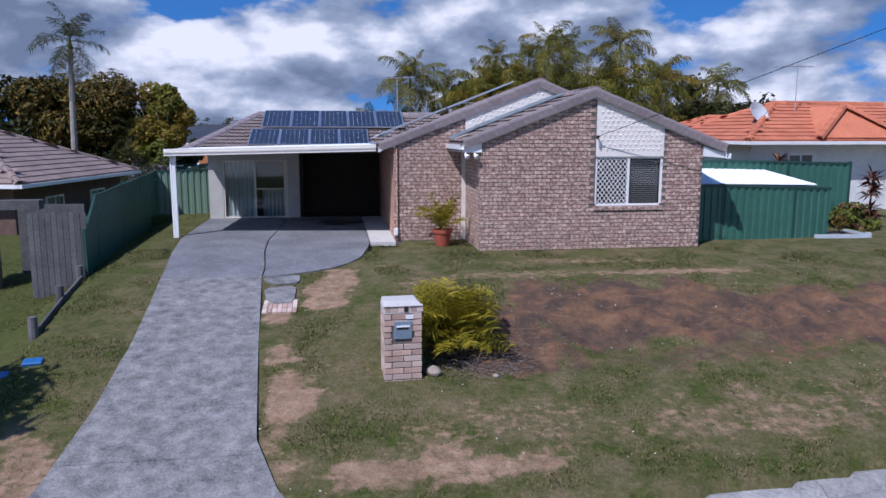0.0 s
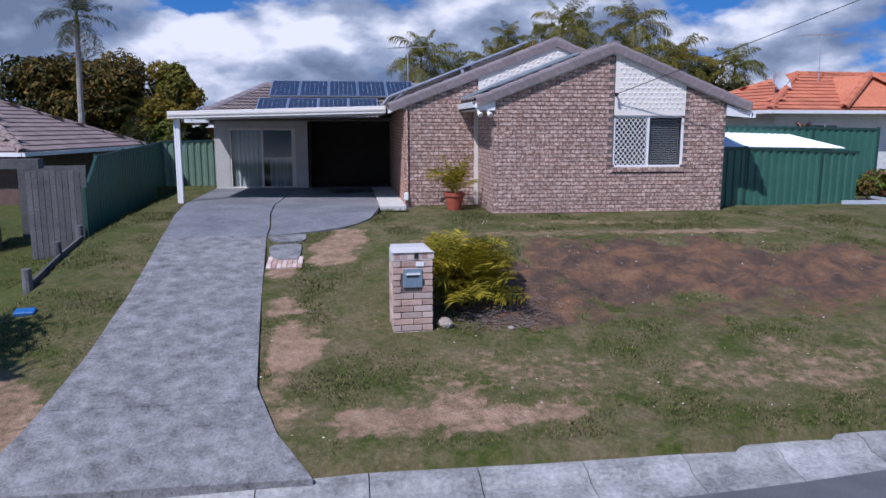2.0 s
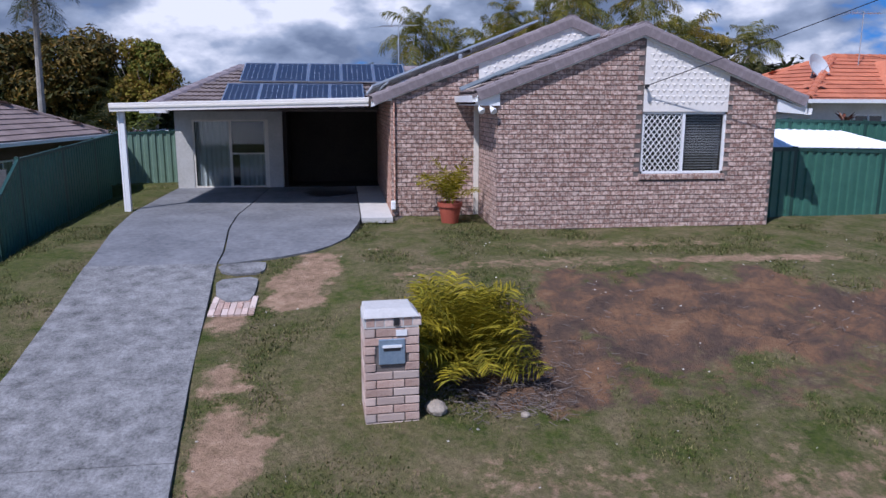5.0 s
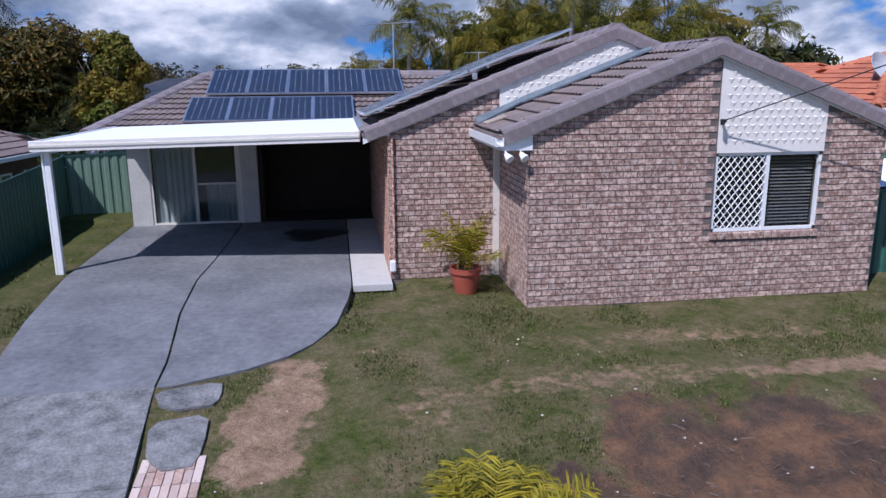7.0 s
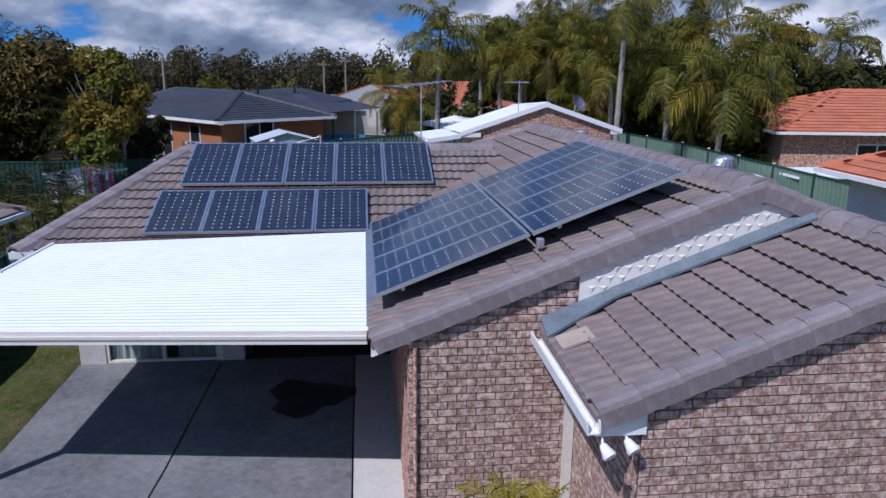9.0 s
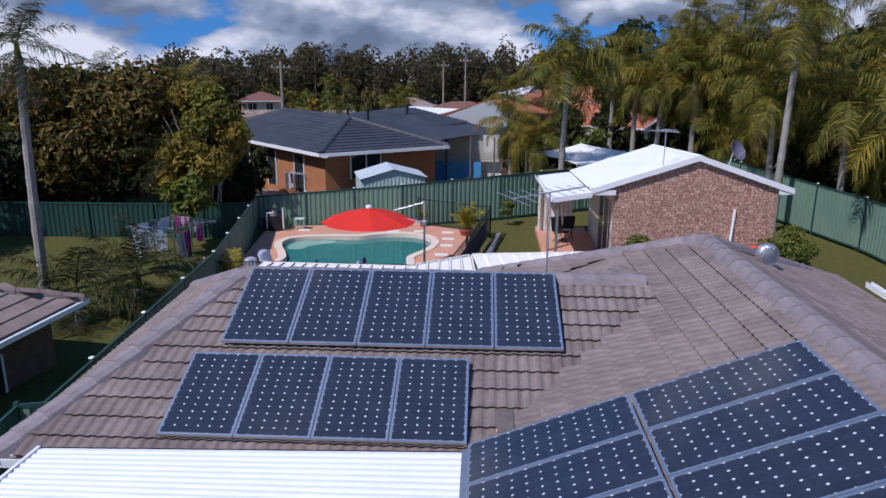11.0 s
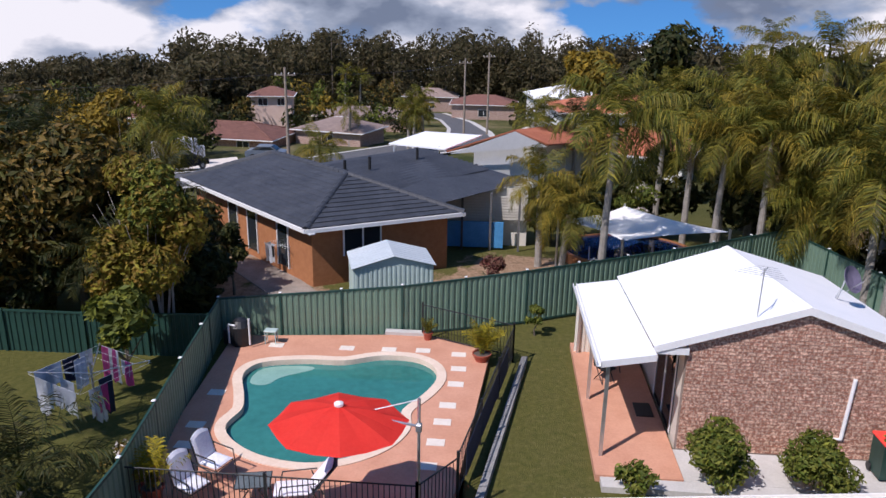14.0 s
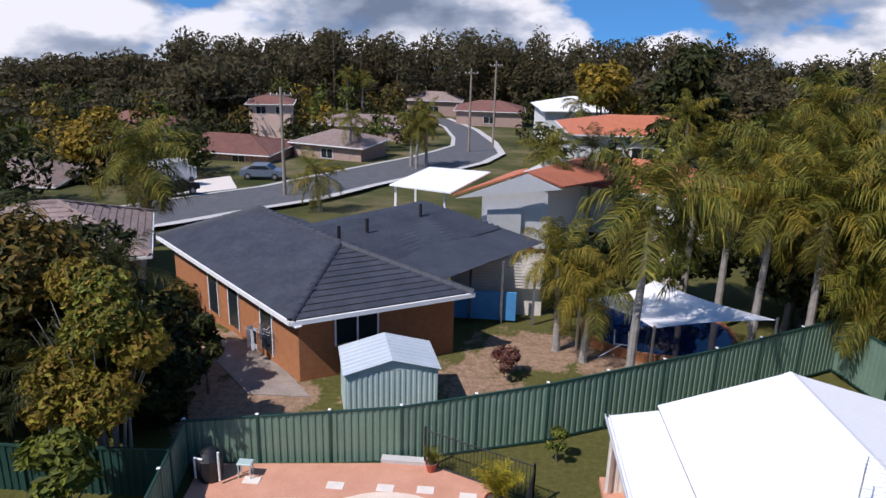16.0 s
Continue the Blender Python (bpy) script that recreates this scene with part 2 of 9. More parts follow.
LEAF_LIME = leaf("lime_leaf", (0.13, 0.15, 0.018), (0.23, 0.23, 0.028), (0.07, 0.09, 0.018))
LEAF_YEL = leaf("yellow_leaf", (0.27, 0.175, 0.018), (0.40, 0.26, 0.028), (0.15, 0.12, 0.02), thin=0.3)
LEAF_GUM = leaf("gum_leaf", (0.056, 0.055, 0.023), (0.098, 0.087, 0.039), (0.12, 0.094, 0.046), rand=0.15, thin=0.42)
LEAF_SHRUB = leaf("shrub_leaf", (0.070, 0.105, 0.016), (0.130, 0.170, 0.026), (0.19, 0.19, 0.034), thin=0.3)
LEAF_RED = leaf("burgundy_leaf", (0.085, 0.020, 0.020), (0.16, 0.045, 0.035), (0.22, 0.12, 0.08))
FLOWER = leaf("pale_flower", (0.65, 0.55, 0.50), (0.80, 0.72, 0.66))
GRASS = leaf("grass_blade", (0.055, 0.082, 0.016), (0.105, 0.130, 0.030), (0.20, 0.17, 0.07), rough=0.7)


def glass(name, tint=(0.02, 0.025, 0.03), rough=0.04):
    m = bpy.data.materials.new(name)
    m.use_nodes = True
    b = m.node_tree.nodes["Principled BSDF"]
    b.inputs["Base Color"].default_value = (*tint, 1)
    b.inputs["Roughness"].default_value = rough
    b.inputs["Specular IOR Level"].default_value = 0.6
    return m


PANE = glass("window_glass")


def clear_glass():
    m = bpy.data.materials.new("clear_glass")
    m.use_nodes = True
    t = m.node_tree
    t.nodes.clear()
    o = t.nodes.new("ShaderNodeOutputMaterial")
    a = t.nodes.new("ShaderNodeBsdfTransparent")
    a.inputs[0].default_value = (0.80, 0.84, 0.84, 1)
    g = t.nodes.new("ShaderNodeBsdfGlossy")
    g.inputs["Roughness"].default_value = 0.03
    mx = t.nodes.new("ShaderNodeMixShader")
    mx.inputs[0].default_value = 0.045
    t.links.new(a.outputs[0], mx.inputs[1])
    t.links.new(g.outputs[0], mx.inputs[2])
    t.links.new(mx.outputs[0], o.inputs[0])
    return m


CLEAR = clear_glass()


def water_mat(name, deep, rough=0.04, bump=0.15):
    m = surf(name, deep, tuple(c * 1.35 for c in deep), 0.5, rough)
    t = m.node_tree
    n = nd(t, "ShaderNodeTexNoise", Scale=5.0, Detail=3.0)
    bp = nd(t, "ShaderNodeBump", Strength=bump, Distance=0.03)
    t.links.new(n.outputs[0], bp.inputs["Height"])
    t.links.new(bp.outputs[0], t.nodes["Principled BSDF"].inputs["Normal"])
    return m


WATER = water_mat("pool_water", (0.030, 0.155, 0.135))
WATER_B = water_mat("blue_pool_water", (0.006, 0.022, 0.075))


def cell_mat():
    """Dark blue solar cells with pale corner dots and thin bus lines; pattern in the panel's own metres."""
    m = surf("solar_cells", (0.022, 0.026, 0.040), (0.034, 0.042, 0.062), 3, 0.12)
    t = m.node_tree
    ln = t.links.new
    b = t.nodes["Principled BSDF"]
    base = b.inputs["Base Color"].links[0].from_socket
    tc = t.nodes.new("ShaderNodeTexCoord")
    sep = t.nodes.new("ShaderNodeSeparateXYZ")
    ln(tc.outputs["UV"], sep.inputs[0])
    ds = []
    for i in (0, 1):
        f = nd(t, "ShaderNodeMath", op="FRACT")
        ln(sep.outputs[i], f.inputs[0])
        s = nd(t, "ShaderNodeMath", op="SUBTRACT", i_1=0.5)
        ln(f.outputs[0], s.inputs[0])
        a = nd(t, "ShaderNodeMath", op="ABSOLUTE")
        ln(s.outputs[0], a.inputs[0])
        ds.append(a.outputs[0])
    sm = nd(t, "ShaderNodeMath", op="ADD")
    ln(ds[0], sm.inputs[0])
    ln(ds[1], sm.inputs[1])
    dot = nd(t, "ShaderNodeMath", op="GREATER_THAN", i_1=0.88)
    ln(sm.outputs[0], dot.inputs[0])
    mxx = nd(t, "ShaderNodeMath", op="MAXIMUM")
    ln(ds[0], mxx.inputs[0])
    ln(ds[1], mxx.inputs[1])
    line = nd(t, "ShaderNodeMath", op="GREATER_THAN", i_1=0.487)
    ln(mxx.outputs[0], line.inputs[0])
    l2 = nd(t, "ShaderNodeMath", op="MULTIPLY", i_1=0.03)
    ln(line.outputs[0], l2.inputs[0])
    both = nd(t, "ShaderNodeMath", op="MAXIMUM")
    ln(dot.outputs[0], both.inputs[0])
    ln(l2.outputs[0], both.inputs[1])
    mx = nd(t, "ShaderNodeMix", dtype="RGBA")
    ln(both.outputs[0], mx.inputs[0])
    ln(base, mx.inputs[6])
    mx.inputs[7].default_value = (0.62, 0.64, 0.66, 1)
    ln(mx.outputs[2], b.inputs["Base Color"])
    return m


CELLS = cell_mat()


# ---- mesh helpers ----
def mesh_ob(name, bm, material, parent=None):
    me = bpy.data.meshes.new(name)
    bm.to_mesh(me)
    bm.free()
    me.materials.append(material)
    ob = new(name, me)
    if parent is not None:
        ob.parent = parent
    return ob


def part(name, bm, material, parent, label=""):
    return tagged(mesh_ob(name, bm, material, parent), label)


def raw(name, verts, faces, material, parent=None, smooth=False):
    me = bpy.data.meshes.new(name)
    me.from_pydata([tuple(v) for v in verts], [], faces)
    me.materials.append(material)
    if smooth:
        me.polygons.foreach_set("use_smooth", [True] * len(me.polygons))
    me.update()
    ob = new(name, me)
    if parent is not None:
        ob.parent = parent
    return ob


def parts(name, rows, material, parent, label=""):
    for r in rows:
        part(name, boxes(r), material, parent, label)


def thing(name, label, category, at=(0, 0, 0), rz=0, group="", kind=""):
    ob = new(name)
    ob.matrix_basis = pose(*at, 0, 0, rz)
    return tagged(ob, label, category, group, kind)


BOXF = [(0, 1, 3, 2), (4, 6, 7, 5), (0, 4, 5, 1), (2, 3, 7, 6), (0, 2, 6, 4), (1, 5, 7, 3)]


def box(bm, x0, x1, y0, y1, z0, z1, m=None, bevel=0.0):
    vs = []
    for x in (x0, x1):
        for y in (y0, y1):
            for z in (z0, z1):
                p = Vector((x, y, z))
                vs.append(bm.verts.new(m @ p if m else p))
    fs = [bm.faces.new([vs[i] for i in f]) for f in BOXF]
    if bevel:
        es = list({e for f in fs for e in f.edges})
        bmesh.ops.bevel(bm, geom=es, offset=bevel, segments=1, affect="EDGES")
    return bm


def boxes(*rows, bevel=0.0):
    bm = bmesh.new()
    for r in rows:
        box(bm, *r, bevel=bevel)
    return bm


def prism(bm, pts, vec):
    """A solid from a flat outline and the way it is thick."""
    vec = Vector(vec)
    a = [bm.verts.new(p) for p in pts]
    b = [bm.verts.new(Vector(p) + vec) for p in pts]
    n = len(pts)
    bm.faces.new(a)
    bm.faces.new(b[::-1])
    for i in range(n):
        bm.faces.new((a[i], b[i], b[(i + 1) % n], a[(i + 1) % n]))
    bmesh.ops.recalc_face_normals(bm, faces=bm.faces)
    return bm


def prisms(*rows):
    bm = bmesh.new()
    for pts, vec in rows:
        prism(bm, pts, vec)
    return bm


def rod(bm, a, b, r, r2=None, seg=10):
    """A round bar from a to b."""
    a, b = Vector(a), Vector(b)
    d = b - a
    m = Matrix.Translation((a + b) / 2) @ d.to_track_quat("Z", "Y").to_matrix().to_4x4()
    bmesh.ops.create_cone(bm, cap_ends=True, segments=seg, radius1=r, radius2=r if r2 is None else r2, depth=d.length, matrix=m)
    return bm


def rods(*rows, seg=10):
    bm = bmesh.new()
    for a, b, r in rows:
        rod(bm, a, b, r, seg=seg)
    return bm


def lathe(bm, prof, seg=20, at=(0, 0, 0)):
    rings = []
    for r, z in prof:
        rings.append([bm.verts.new((at[0] + r * math.cos(2 * math.pi * i / seg), at[1] + r * math.sin(2 * math.pi * i / seg), at[2] + z)) for i in range(seg)])
    for a, b in zip(rings, rings[1:]):
        for i in range(seg):
            bm.faces.new((a[i], a[(i + 1) % seg], b[(i + 1) % seg], b[i]))
    bm.faces.new(rings[0][::-1])
    bm.faces.new(rings[-1])
    return bm


def lerp(a, b, t):
    return a + (b - a) * t


def interp(v, xs, ys):
    return float(np.interp(v, xs, ys))


# ---- the lie of the land ----
def kerb_y(x):
    return -8.95 + (0.045 * max(0.0, x + 1.0) ** 1.6 if x > -1 else 0.012 * (x + 1.0) ** 2)


def gz(x, y):
    """Height of the ground."""
    drive = interp(y, (-9.4, -8.95, -8.0, -5.3, -1.8, 0.5, 3), (-1.62, -1.55, -1.29, -0.71, -0.20, -0.03, 0.0))
    bank = interp(y, (-9.4, -8.0, -6.2, -5.4, -4.6, -3.6, -2.8, -1.0, 0), (-1.58, -1.29, -0.93, -0.80, -0.56, -0.30, -0.17, -0.06, -0.03))
    k = interp(x, (-3.2, -1.2), (0, 1))
    z = lerp(drive, bank, k)
    side = interp(y, (-9.4, -6, -2, 2, 9), (-1.6, -1.45, -1.0, -0.55, -0.35))
    z = lerp(z, min(z, side), interp(x, (-9.2, -7.8), (1, 0)))
    if y > 8:
        z = interp(y, (8, 14, 17, 36, 48, 75, 120, 190, 260, 1500), (0.0, -0.3, -0.5, -0.5, -1.6, -4.6, -7.5, -11, -15, -150))
    far = math.hypot(x, y - 12)
    if far > 60:
        z = min(z, interp(far, (60, 120, 200, 260, 2500), (-1.5, -7.5, -11, -15, -260)))
    if y < kerb_y(x) + 0.05:
        z = min(z, -1.75)
    return z


def line_space(*segs):
    out = []
    for a, b, n in segs:
        out += list(np.linspace(a, b, n, endpoint=False))
    return out

# ---- ground ----
# worn patches: centre x, y, half-lengths, turn in degrees, strength
WORN = [(-3.95, -6.2, 0.30, 1.25, 6, 1.0), (-3.32, -2.35, 0.45, 1.0, -16, 1.0), (-4.25, -3.75, 0.22, 0.45, 0, 0.8), (-2.0, -8.1, 1.3, 0.32, 4, 0.75),
        (-4.0, -7.7, 0.35, 0.6, 0, 0.45), (3.7, -2.35, 1.7, 0.22, -2, 0.75), (1.5, -1.3, 2.6, 0.22, -3, 0.45), (-1.5, -7.3, 1.8, 0.5, 5, 0.36),
        (2.4, -7.4, 2.4, 0.6, 3, 0.42), (-6.9, -7.7, 0.4, 0.8, 12, 0.7), (0.2, -2.3, 2.2, 0.25, 0, 0.42), (-1.9, -2.7, 0.5, 0.35, 0, 0.4), (5.5, -7.0, 2.0, 0.6, 0, 0.4)]
# bare bank of dug soil: the same
SOIL = [(1.6, -4.15, 2.7, 1.25, 0, 1.0), (5.2, -4.5, 2.7, 0.95, 4, 1.0), (-0.6, -5.2, 1.25, 0.85, -8, 1.0), (8.2, -4.4, 2.2, 0.8, 4, 0.9), (3.2, -5.6, 2.6, 0.45, 3, 0.5)]


# bare earth in the yard beyond the back fence
BACK = [(-10.6, 31.3, 2.6, 2.2, 0, 1.0), (-3.4, 33.8, 1.5, 1.6, 10, 0.8), (-1.4, 36.5, 2.2, 1.8, 0, 0.9), (1.2, 36.0, 1.6, 1.5, 0, 0.8), (-12.6, 34.6, 1.6, 2.4, 0, 0.9)]


def patch(x, y, rows, ragged):
    best = 0.0
    for cx, cy, a, b, turn, k in rows:
        c, s = math.cos(radians(turn)), math.sin(radians(turn))
        u, v = (x - cx) * c + (y - cy) * s, -(x - cx) * s + (y - cy) * c
        d = math.hypot(u / a, v / b)
        d += ragged * noise.fractal(Vector((x * 1.3, y * 1.3, 3.1)), 0.8, 2.0, 4)
        best = max(best, k * min(1.0, max(0.0, (1.25 - d) / 0.5)))
    return best


def ground_mat():
    m = bpy.data.materials.new("turf_and_soil")
    m.use_nodes = True
    t = m.node_tree
    ln = t.links.new
    b = t.nodes["Principled BSDF"]
    b.inputs["Roughness"].default_value = 0.95
    b.inputs["Specular IOR Level"].default_value = 0.15
    geo = t.nodes.new("ShaderNodeNewGeometry")

    def noi(scale, detail=5.0, rough=0.6):
        n = nd(t, "ShaderNodeTexNoise", Scale=scale, Detail=detail, Roughness=rough)
        ln(geo.outputs["Position"], n.inputs["Vector"])
        return n.outputs[0]

    def mix(f, a, c):
        x = nd(t, "ShaderNodeMix", dtype="RGBA")
        if isinstance(f, float):
            x.inputs[0].default_value = f
        else:
            ln(f, x.inputs[0])
        for i, s in ((6, a), (7, c)):
            if isinstance(s, tuple):
                x.inputs[i].default_value = (*s, 1)
            else:
                ln(s, x.inputs[i])
        return x.outputs[2]
    green = ramp(t, noi(9, 6, 0.7), [(0.30, (0.028, 0.044, 0.008)), (0.5, (0.060, 0.078, 0.014)), (0.70, (0.105, 0.105, 0.030))])
    straw = ramp(t, noi(17, 7, 0.75), [(0.3, (0.10, 0.076, 0.040)), (0.7, (0.25, 0.195, 0.11))])
    turf = mix(ramp(t, noi(1.7, 10, 0.8), [(0.40, 0.0), (0.60, 0.9)]), green, straw)
    # the strip beyond the driveway keeps its green
    px = t.nodes.new("ShaderNodeSeparateXYZ")
    ln(geo.outputs["Position"], px.inputs[0])
    lush = nd(t, "ShaderNodeMapRange", i_1=-8.2, i_2=-6.8, i_3=0.75, i_4=0.0)
    ln(px.outputs[0], lush.inputs[0])
    turf = mix(lush.outputs[0], turf, green)
    # mown grass round the pool and the annexe
    mown = ramp(t, noi(6, 7, 0.7), [(0.3, (0.062, 0.066, 0.016)), (0.55, (0.105, 0.100, 0.026)), (0.75, (0.15, 0.125, 0.046))])
    back = nd(t, "ShaderNodeMapRange", i_1=14.0, i_2=16.0, i_3=0.0, i_4=0.9)
    ln(px.outputs[1], back.inputs[0])
    turf = mix(back.outputs[0], turf, mown)
    dust = ramp(t, noi(4, 9, 0.78), [(0.34, (0.150, 0.105, 0.058)), (0.46, (0.27, 0.175, 0.110)), (0.58, (0.37, 0.245, 0.160)), (0.7, (0.44, 0.315, 0.215))])
    soil = ramp(t, noi(1.9, 9, 0.72), [(0.3, (0.055, 0.041, 0.034)), (0.46, (0.105, 0.068, 0.048)), (0.58, (0.19, 0.105, 0.058)), (0.74, (0.26, 0.165, 0.098))])

    def attr(name):
        a = t.nodes.new("ShaderNodeAttribute")
        a.attribute_name = name
        return a.outputs["Fac"]

    def ragged(src, scale):
        s = nd(t, "ShaderNodeMath", op="ADD")
        ln(src, s.inputs[0])
        n = nd(t, "ShaderNodeMath", op="SUBTRACT", i_1=0.5)
        ln(noi(scale, 7, 0.75), n.inputs[0])
        g = nd(t, "ShaderNodeMath", op="MULTIPLY", i_1=2.3)
        ln(n.outputs[0], g.inputs[0])
        ln(g.outputs[0], s.inputs[1])
        return ramp(t, s.outputs[0], [(0.30, 0.0), (0.72, 1.0)])
    c = mix(ragged(attr("worn"), 6.0), turf, dust)
    c = mix(ragged(attr("soil"), 5.0), c, soil)
    # pale pebbles and fallen leaves
    v = nd(t, "ShaderNodeTexVoronoi", Scale=16.0)
    ln(geo.outputs["Position"], v.inputs["Vector"])
    fleck = ramp(t, v.outputs["Distance"], [(0.055, 1.0), (0.09, 0.0)])
    sparse = ramp(t, noi(3.3, 3), [(0.60, 0.0), (0.66, 0.5)])
    fk = nd(t, "ShaderNodeMath", op="MULTIPLY")
    ln(fleck, fk.inputs[0])
    ln(sparse, fk.inputs[1])
    c = mix(fk.outputs[0], c, (0.42, 0.37, 0.28))
    # far country
    far = ramp(t, noi(0.12, 8, 0.7), [(0.38, (0.040, 0.050, 0.014)), (0.52, (0.090, 0.088, 0.030)), (0.64, (0.17, 0.135, 0.070))])
    c = mix(attr("far"), c, far)
    ln(c, b.inputs["Base Color"])
    bp = nd(t, "ShaderNodeBump", Strength=0.9, Distance=0.05)
    ln(noi(13, 8, 0.75), bp.inputs["Height"])
    ln(bp.outputs[0], b.inputs["Normal"])
    return m


def make_ground():
    xs = line_space((-1500, -200, 8), (-200, -60, 10), (-60, -14, 23), (-14, 12, 150), (12, 60, 24), (60, 200, 10), (200, 1501, 8)) + [1501]
    ys = line_space((-1500, -200, 6), (-200, -30, 10), (-30, -10, 14), (-10, 10, 130), (10, 40, 75), (40, 120, 40), (120, 300, 24), (300, 1501, 8)) + [1501]
    verts, worn, soil, far = [], [], [], []
    for y in ys:
        for x in xs:
            z = gz(x, y)
            near = -10 < y < 10 and -14 < x < 12
            s = w = 0.0
            if near:
                s = patch(x, y, SOIL, 0.55)
                w = patch(x, y, WORN, 0.75)
                z += 0.03 * noise.fractal(Vector((x, y, 0)), 0.9, 2.0, 3)
                z += 0.13 * s * noise.fractal(Vector((x * 1.9, y * 1.9, 5)), 0.7, 2.0, 4)
            if 28.6 < y < 40 and -16 < x < 6:
                w = patch(x, y, BACK, 0.6)
            if -9.55 < x < -2.75 and 19.3 < y < 27.6:
                z = -2.6
            if -7.0 < x < 5 and 2.2 < y < 12.5:
                z = -0.25
            if -7.0 < x < -1.6 and 0.2 < y <= 2.2:
                z = min(z, -0.12)
            verts.append((x, y, z))
            worn.append(w)
            soil.append(s)
            far.append(interp(y, (40, 70), (0, 1)))
    nx = len(xs)
    faces = [(j * nx + i, j * nx + i + 1, (j + 1) * nx + i + 1, (j + 1) * nx + i) for j in range(len(ys) - 1) for i in range(nx - 1)]
    ob = raw("ground", verts, faces, ground_mat(), smooth=True)
    for name, vals in (("worn", worn), ("soil", soil), ("far", far)):
        a = ob.data.attributes.new(name, "FLOAT", "POINT")
        a.data.foreach_set("value", vals)
    tagged(ob, "sloping front lawn of worn turf with bare soil", "ground", kind="structure")


make_ground()


def edge_left(y):
    return interp(y, (-8.95, -8.0, -6.5, -4.9, -3.2, -1.4, 0.4, 2.0, 2.7), (-6.80, -6.55, -6.40, -6.38, -6.48, -6.62, -6.82, -6.98, -7.04))


def edge_right(y):
    return interp(y, (-8.95, -8.3, -7.4, -5.3, -1.75), (-3.55, -3.95, -4.25, -4.42, -4.68))


def strip(bm, ya, yb, fl, fr, gap, lift, n, thick=0.1, cols=6):
    """One bay of concrete that follows the slope."""
    top, low = [], []
    for j in range(n + 1):
        y = lerp(ya + gap, yb - gap, j / n)
        rt, rl = [], []
        for i in range(cols + 1):
            x = lerp(fl(y) + (gap if i == 0 else 0), fr(y), i / cols)
            z = interp(y, (-9.4, -8.95, -8.4, -8.0, -5.3, -1.8, 0.5, 3), (-1.66, -1.575, -1.385, -1.28, -0.71, -0.20, -0.03, 0.0)) + lift
            rt.append(bm.verts.new((x, y, z)))
            rl.append(bm.verts.new((x, y, z - thick)))
        top.append(rt)
        low.append(rl)
    for j in range(n):
        for i in range(cols):
            bm.faces.new((top[j][i], top[j][i + 1], top[j + 1][i + 1], top[j + 1][i]))
        for i in (0, cols):
            bm.faces.new((top[j][i], top[j + 1][i], low[j + 1][i], low[j][i]))
    for j in (0, n):
        for i in range(cols):
            bm.faces.new((top[j][i], low[j][i], low[j][i + 1], top[j][i + 1]))
    bmesh.ops.recalc_face_normals(bm, faces=bm.faces)
    return bm


drive = thing("driveway", "long grey concrete driveway with sawn joints", "driveway", kind="structure")
for ya, yb in ((-8.95, -7.7), (-7.7, -6.6), (-6.6, -5.2), (-5.2, -3.4), (-3.4, -1.7)):
    part("slab", strip(bmesh.new(), ya, yb, edge_left, edge_right, 0.006, 0.035, 8), CONC, drive)


def seam(y):
    return interp(y, (-1.7, -1.0, 0.5, 2.2, 3.2, 6.2, 7.9), (-4.68, -4.68, -4.82, -4.88, -4.80, -4.71, -4.66))


def curve_right(y):
    return interp(y, (-1.7, -1.4, -1.09, -0.76, -0.21, 0.74, 1.45, 7.9), (-4.5, -3.75, -3.26, -2.96, -2.68, -2.5, -2.43, -2.43))


part("slab", strip(bmesh.new(), -1.7, 2.6, edge_left, lambda y: seam(y) - 0.012, 0.006, 0.03, 14), CONC_D, drive)
part("slab", strip(bmesh.new(), -1.7, 2.6, lambda y: seam(y) + 0.012, curve_right, 0.006, 0.03, 14), CONC_D, drive)
part("slab", strip(bmesh.new(), 2.6, 7.9, lambda y: -7.04, lambda y: seam(y) - 0.012, 0.004, 0.03, 6), CONC_D, drive)
part("slab", strip(bmesh.new(), 2.6, 7.9, lambda y: seam(y) + 0.012, lambda y: -2.43, 0.004, 0.03, 6), CONC_D, drive)
part("path_slab", strip(bmesh.new(), 1.42, 7.9, lambda y: -2.41, lambda y: -1.79, 0.004, 0.034, 6), CONC_P, drive, "paler concrete strip beside the wall")

# stepping slabs and a brick ramp beside the seam
for x, y, a, b, tn in ((-4.25, -1.95, 0.34, 0.22, 10), (-4.25, -2.75, 0.28, 0.42, 4)):
    m = pose(x, y, gz(x, y) + 0.005, math.degrees(math.atan(0.16)), 0, tn)
    bm = bmesh.new()
    pts = []
    for i in range(11):
        g = 2 * math.pi * i / 11
        k = 1 + 0.10 * math.sin(3 * g + x * 9)
        pts.append(m @ Vector((a * k * math.copysign(abs(math.cos(g)) ** 0.6, math.cos(g)), b * k * math.copysign(abs(math.sin(g)) ** 0.6, math.sin(g)), 0)))
    prism(bm, pts, (0, 0, 0.035))
    tagged(mesh_ob("stepping_slab", bm, CONC), "broken pale concrete slab set in the lawn", "slab", "stepping slabs")
ramp_pad = thing("brick_paving", "small patch of worn pink paving bricks", "paving", kind="structure")
for i in range(7):
    for j in range(3):
        x, y = -4.52 + 0.085 * i, -3.58 + 0.2 * j
        part("brick", box(bmesh.new(), 0, 0.075, 0, 0.19, -0.03, 0.012 + 0.004 * ((i + j) % 2), pose(x, y, gz(x, y) + 0.008, 9)), BRICK_P, ramp_pad)

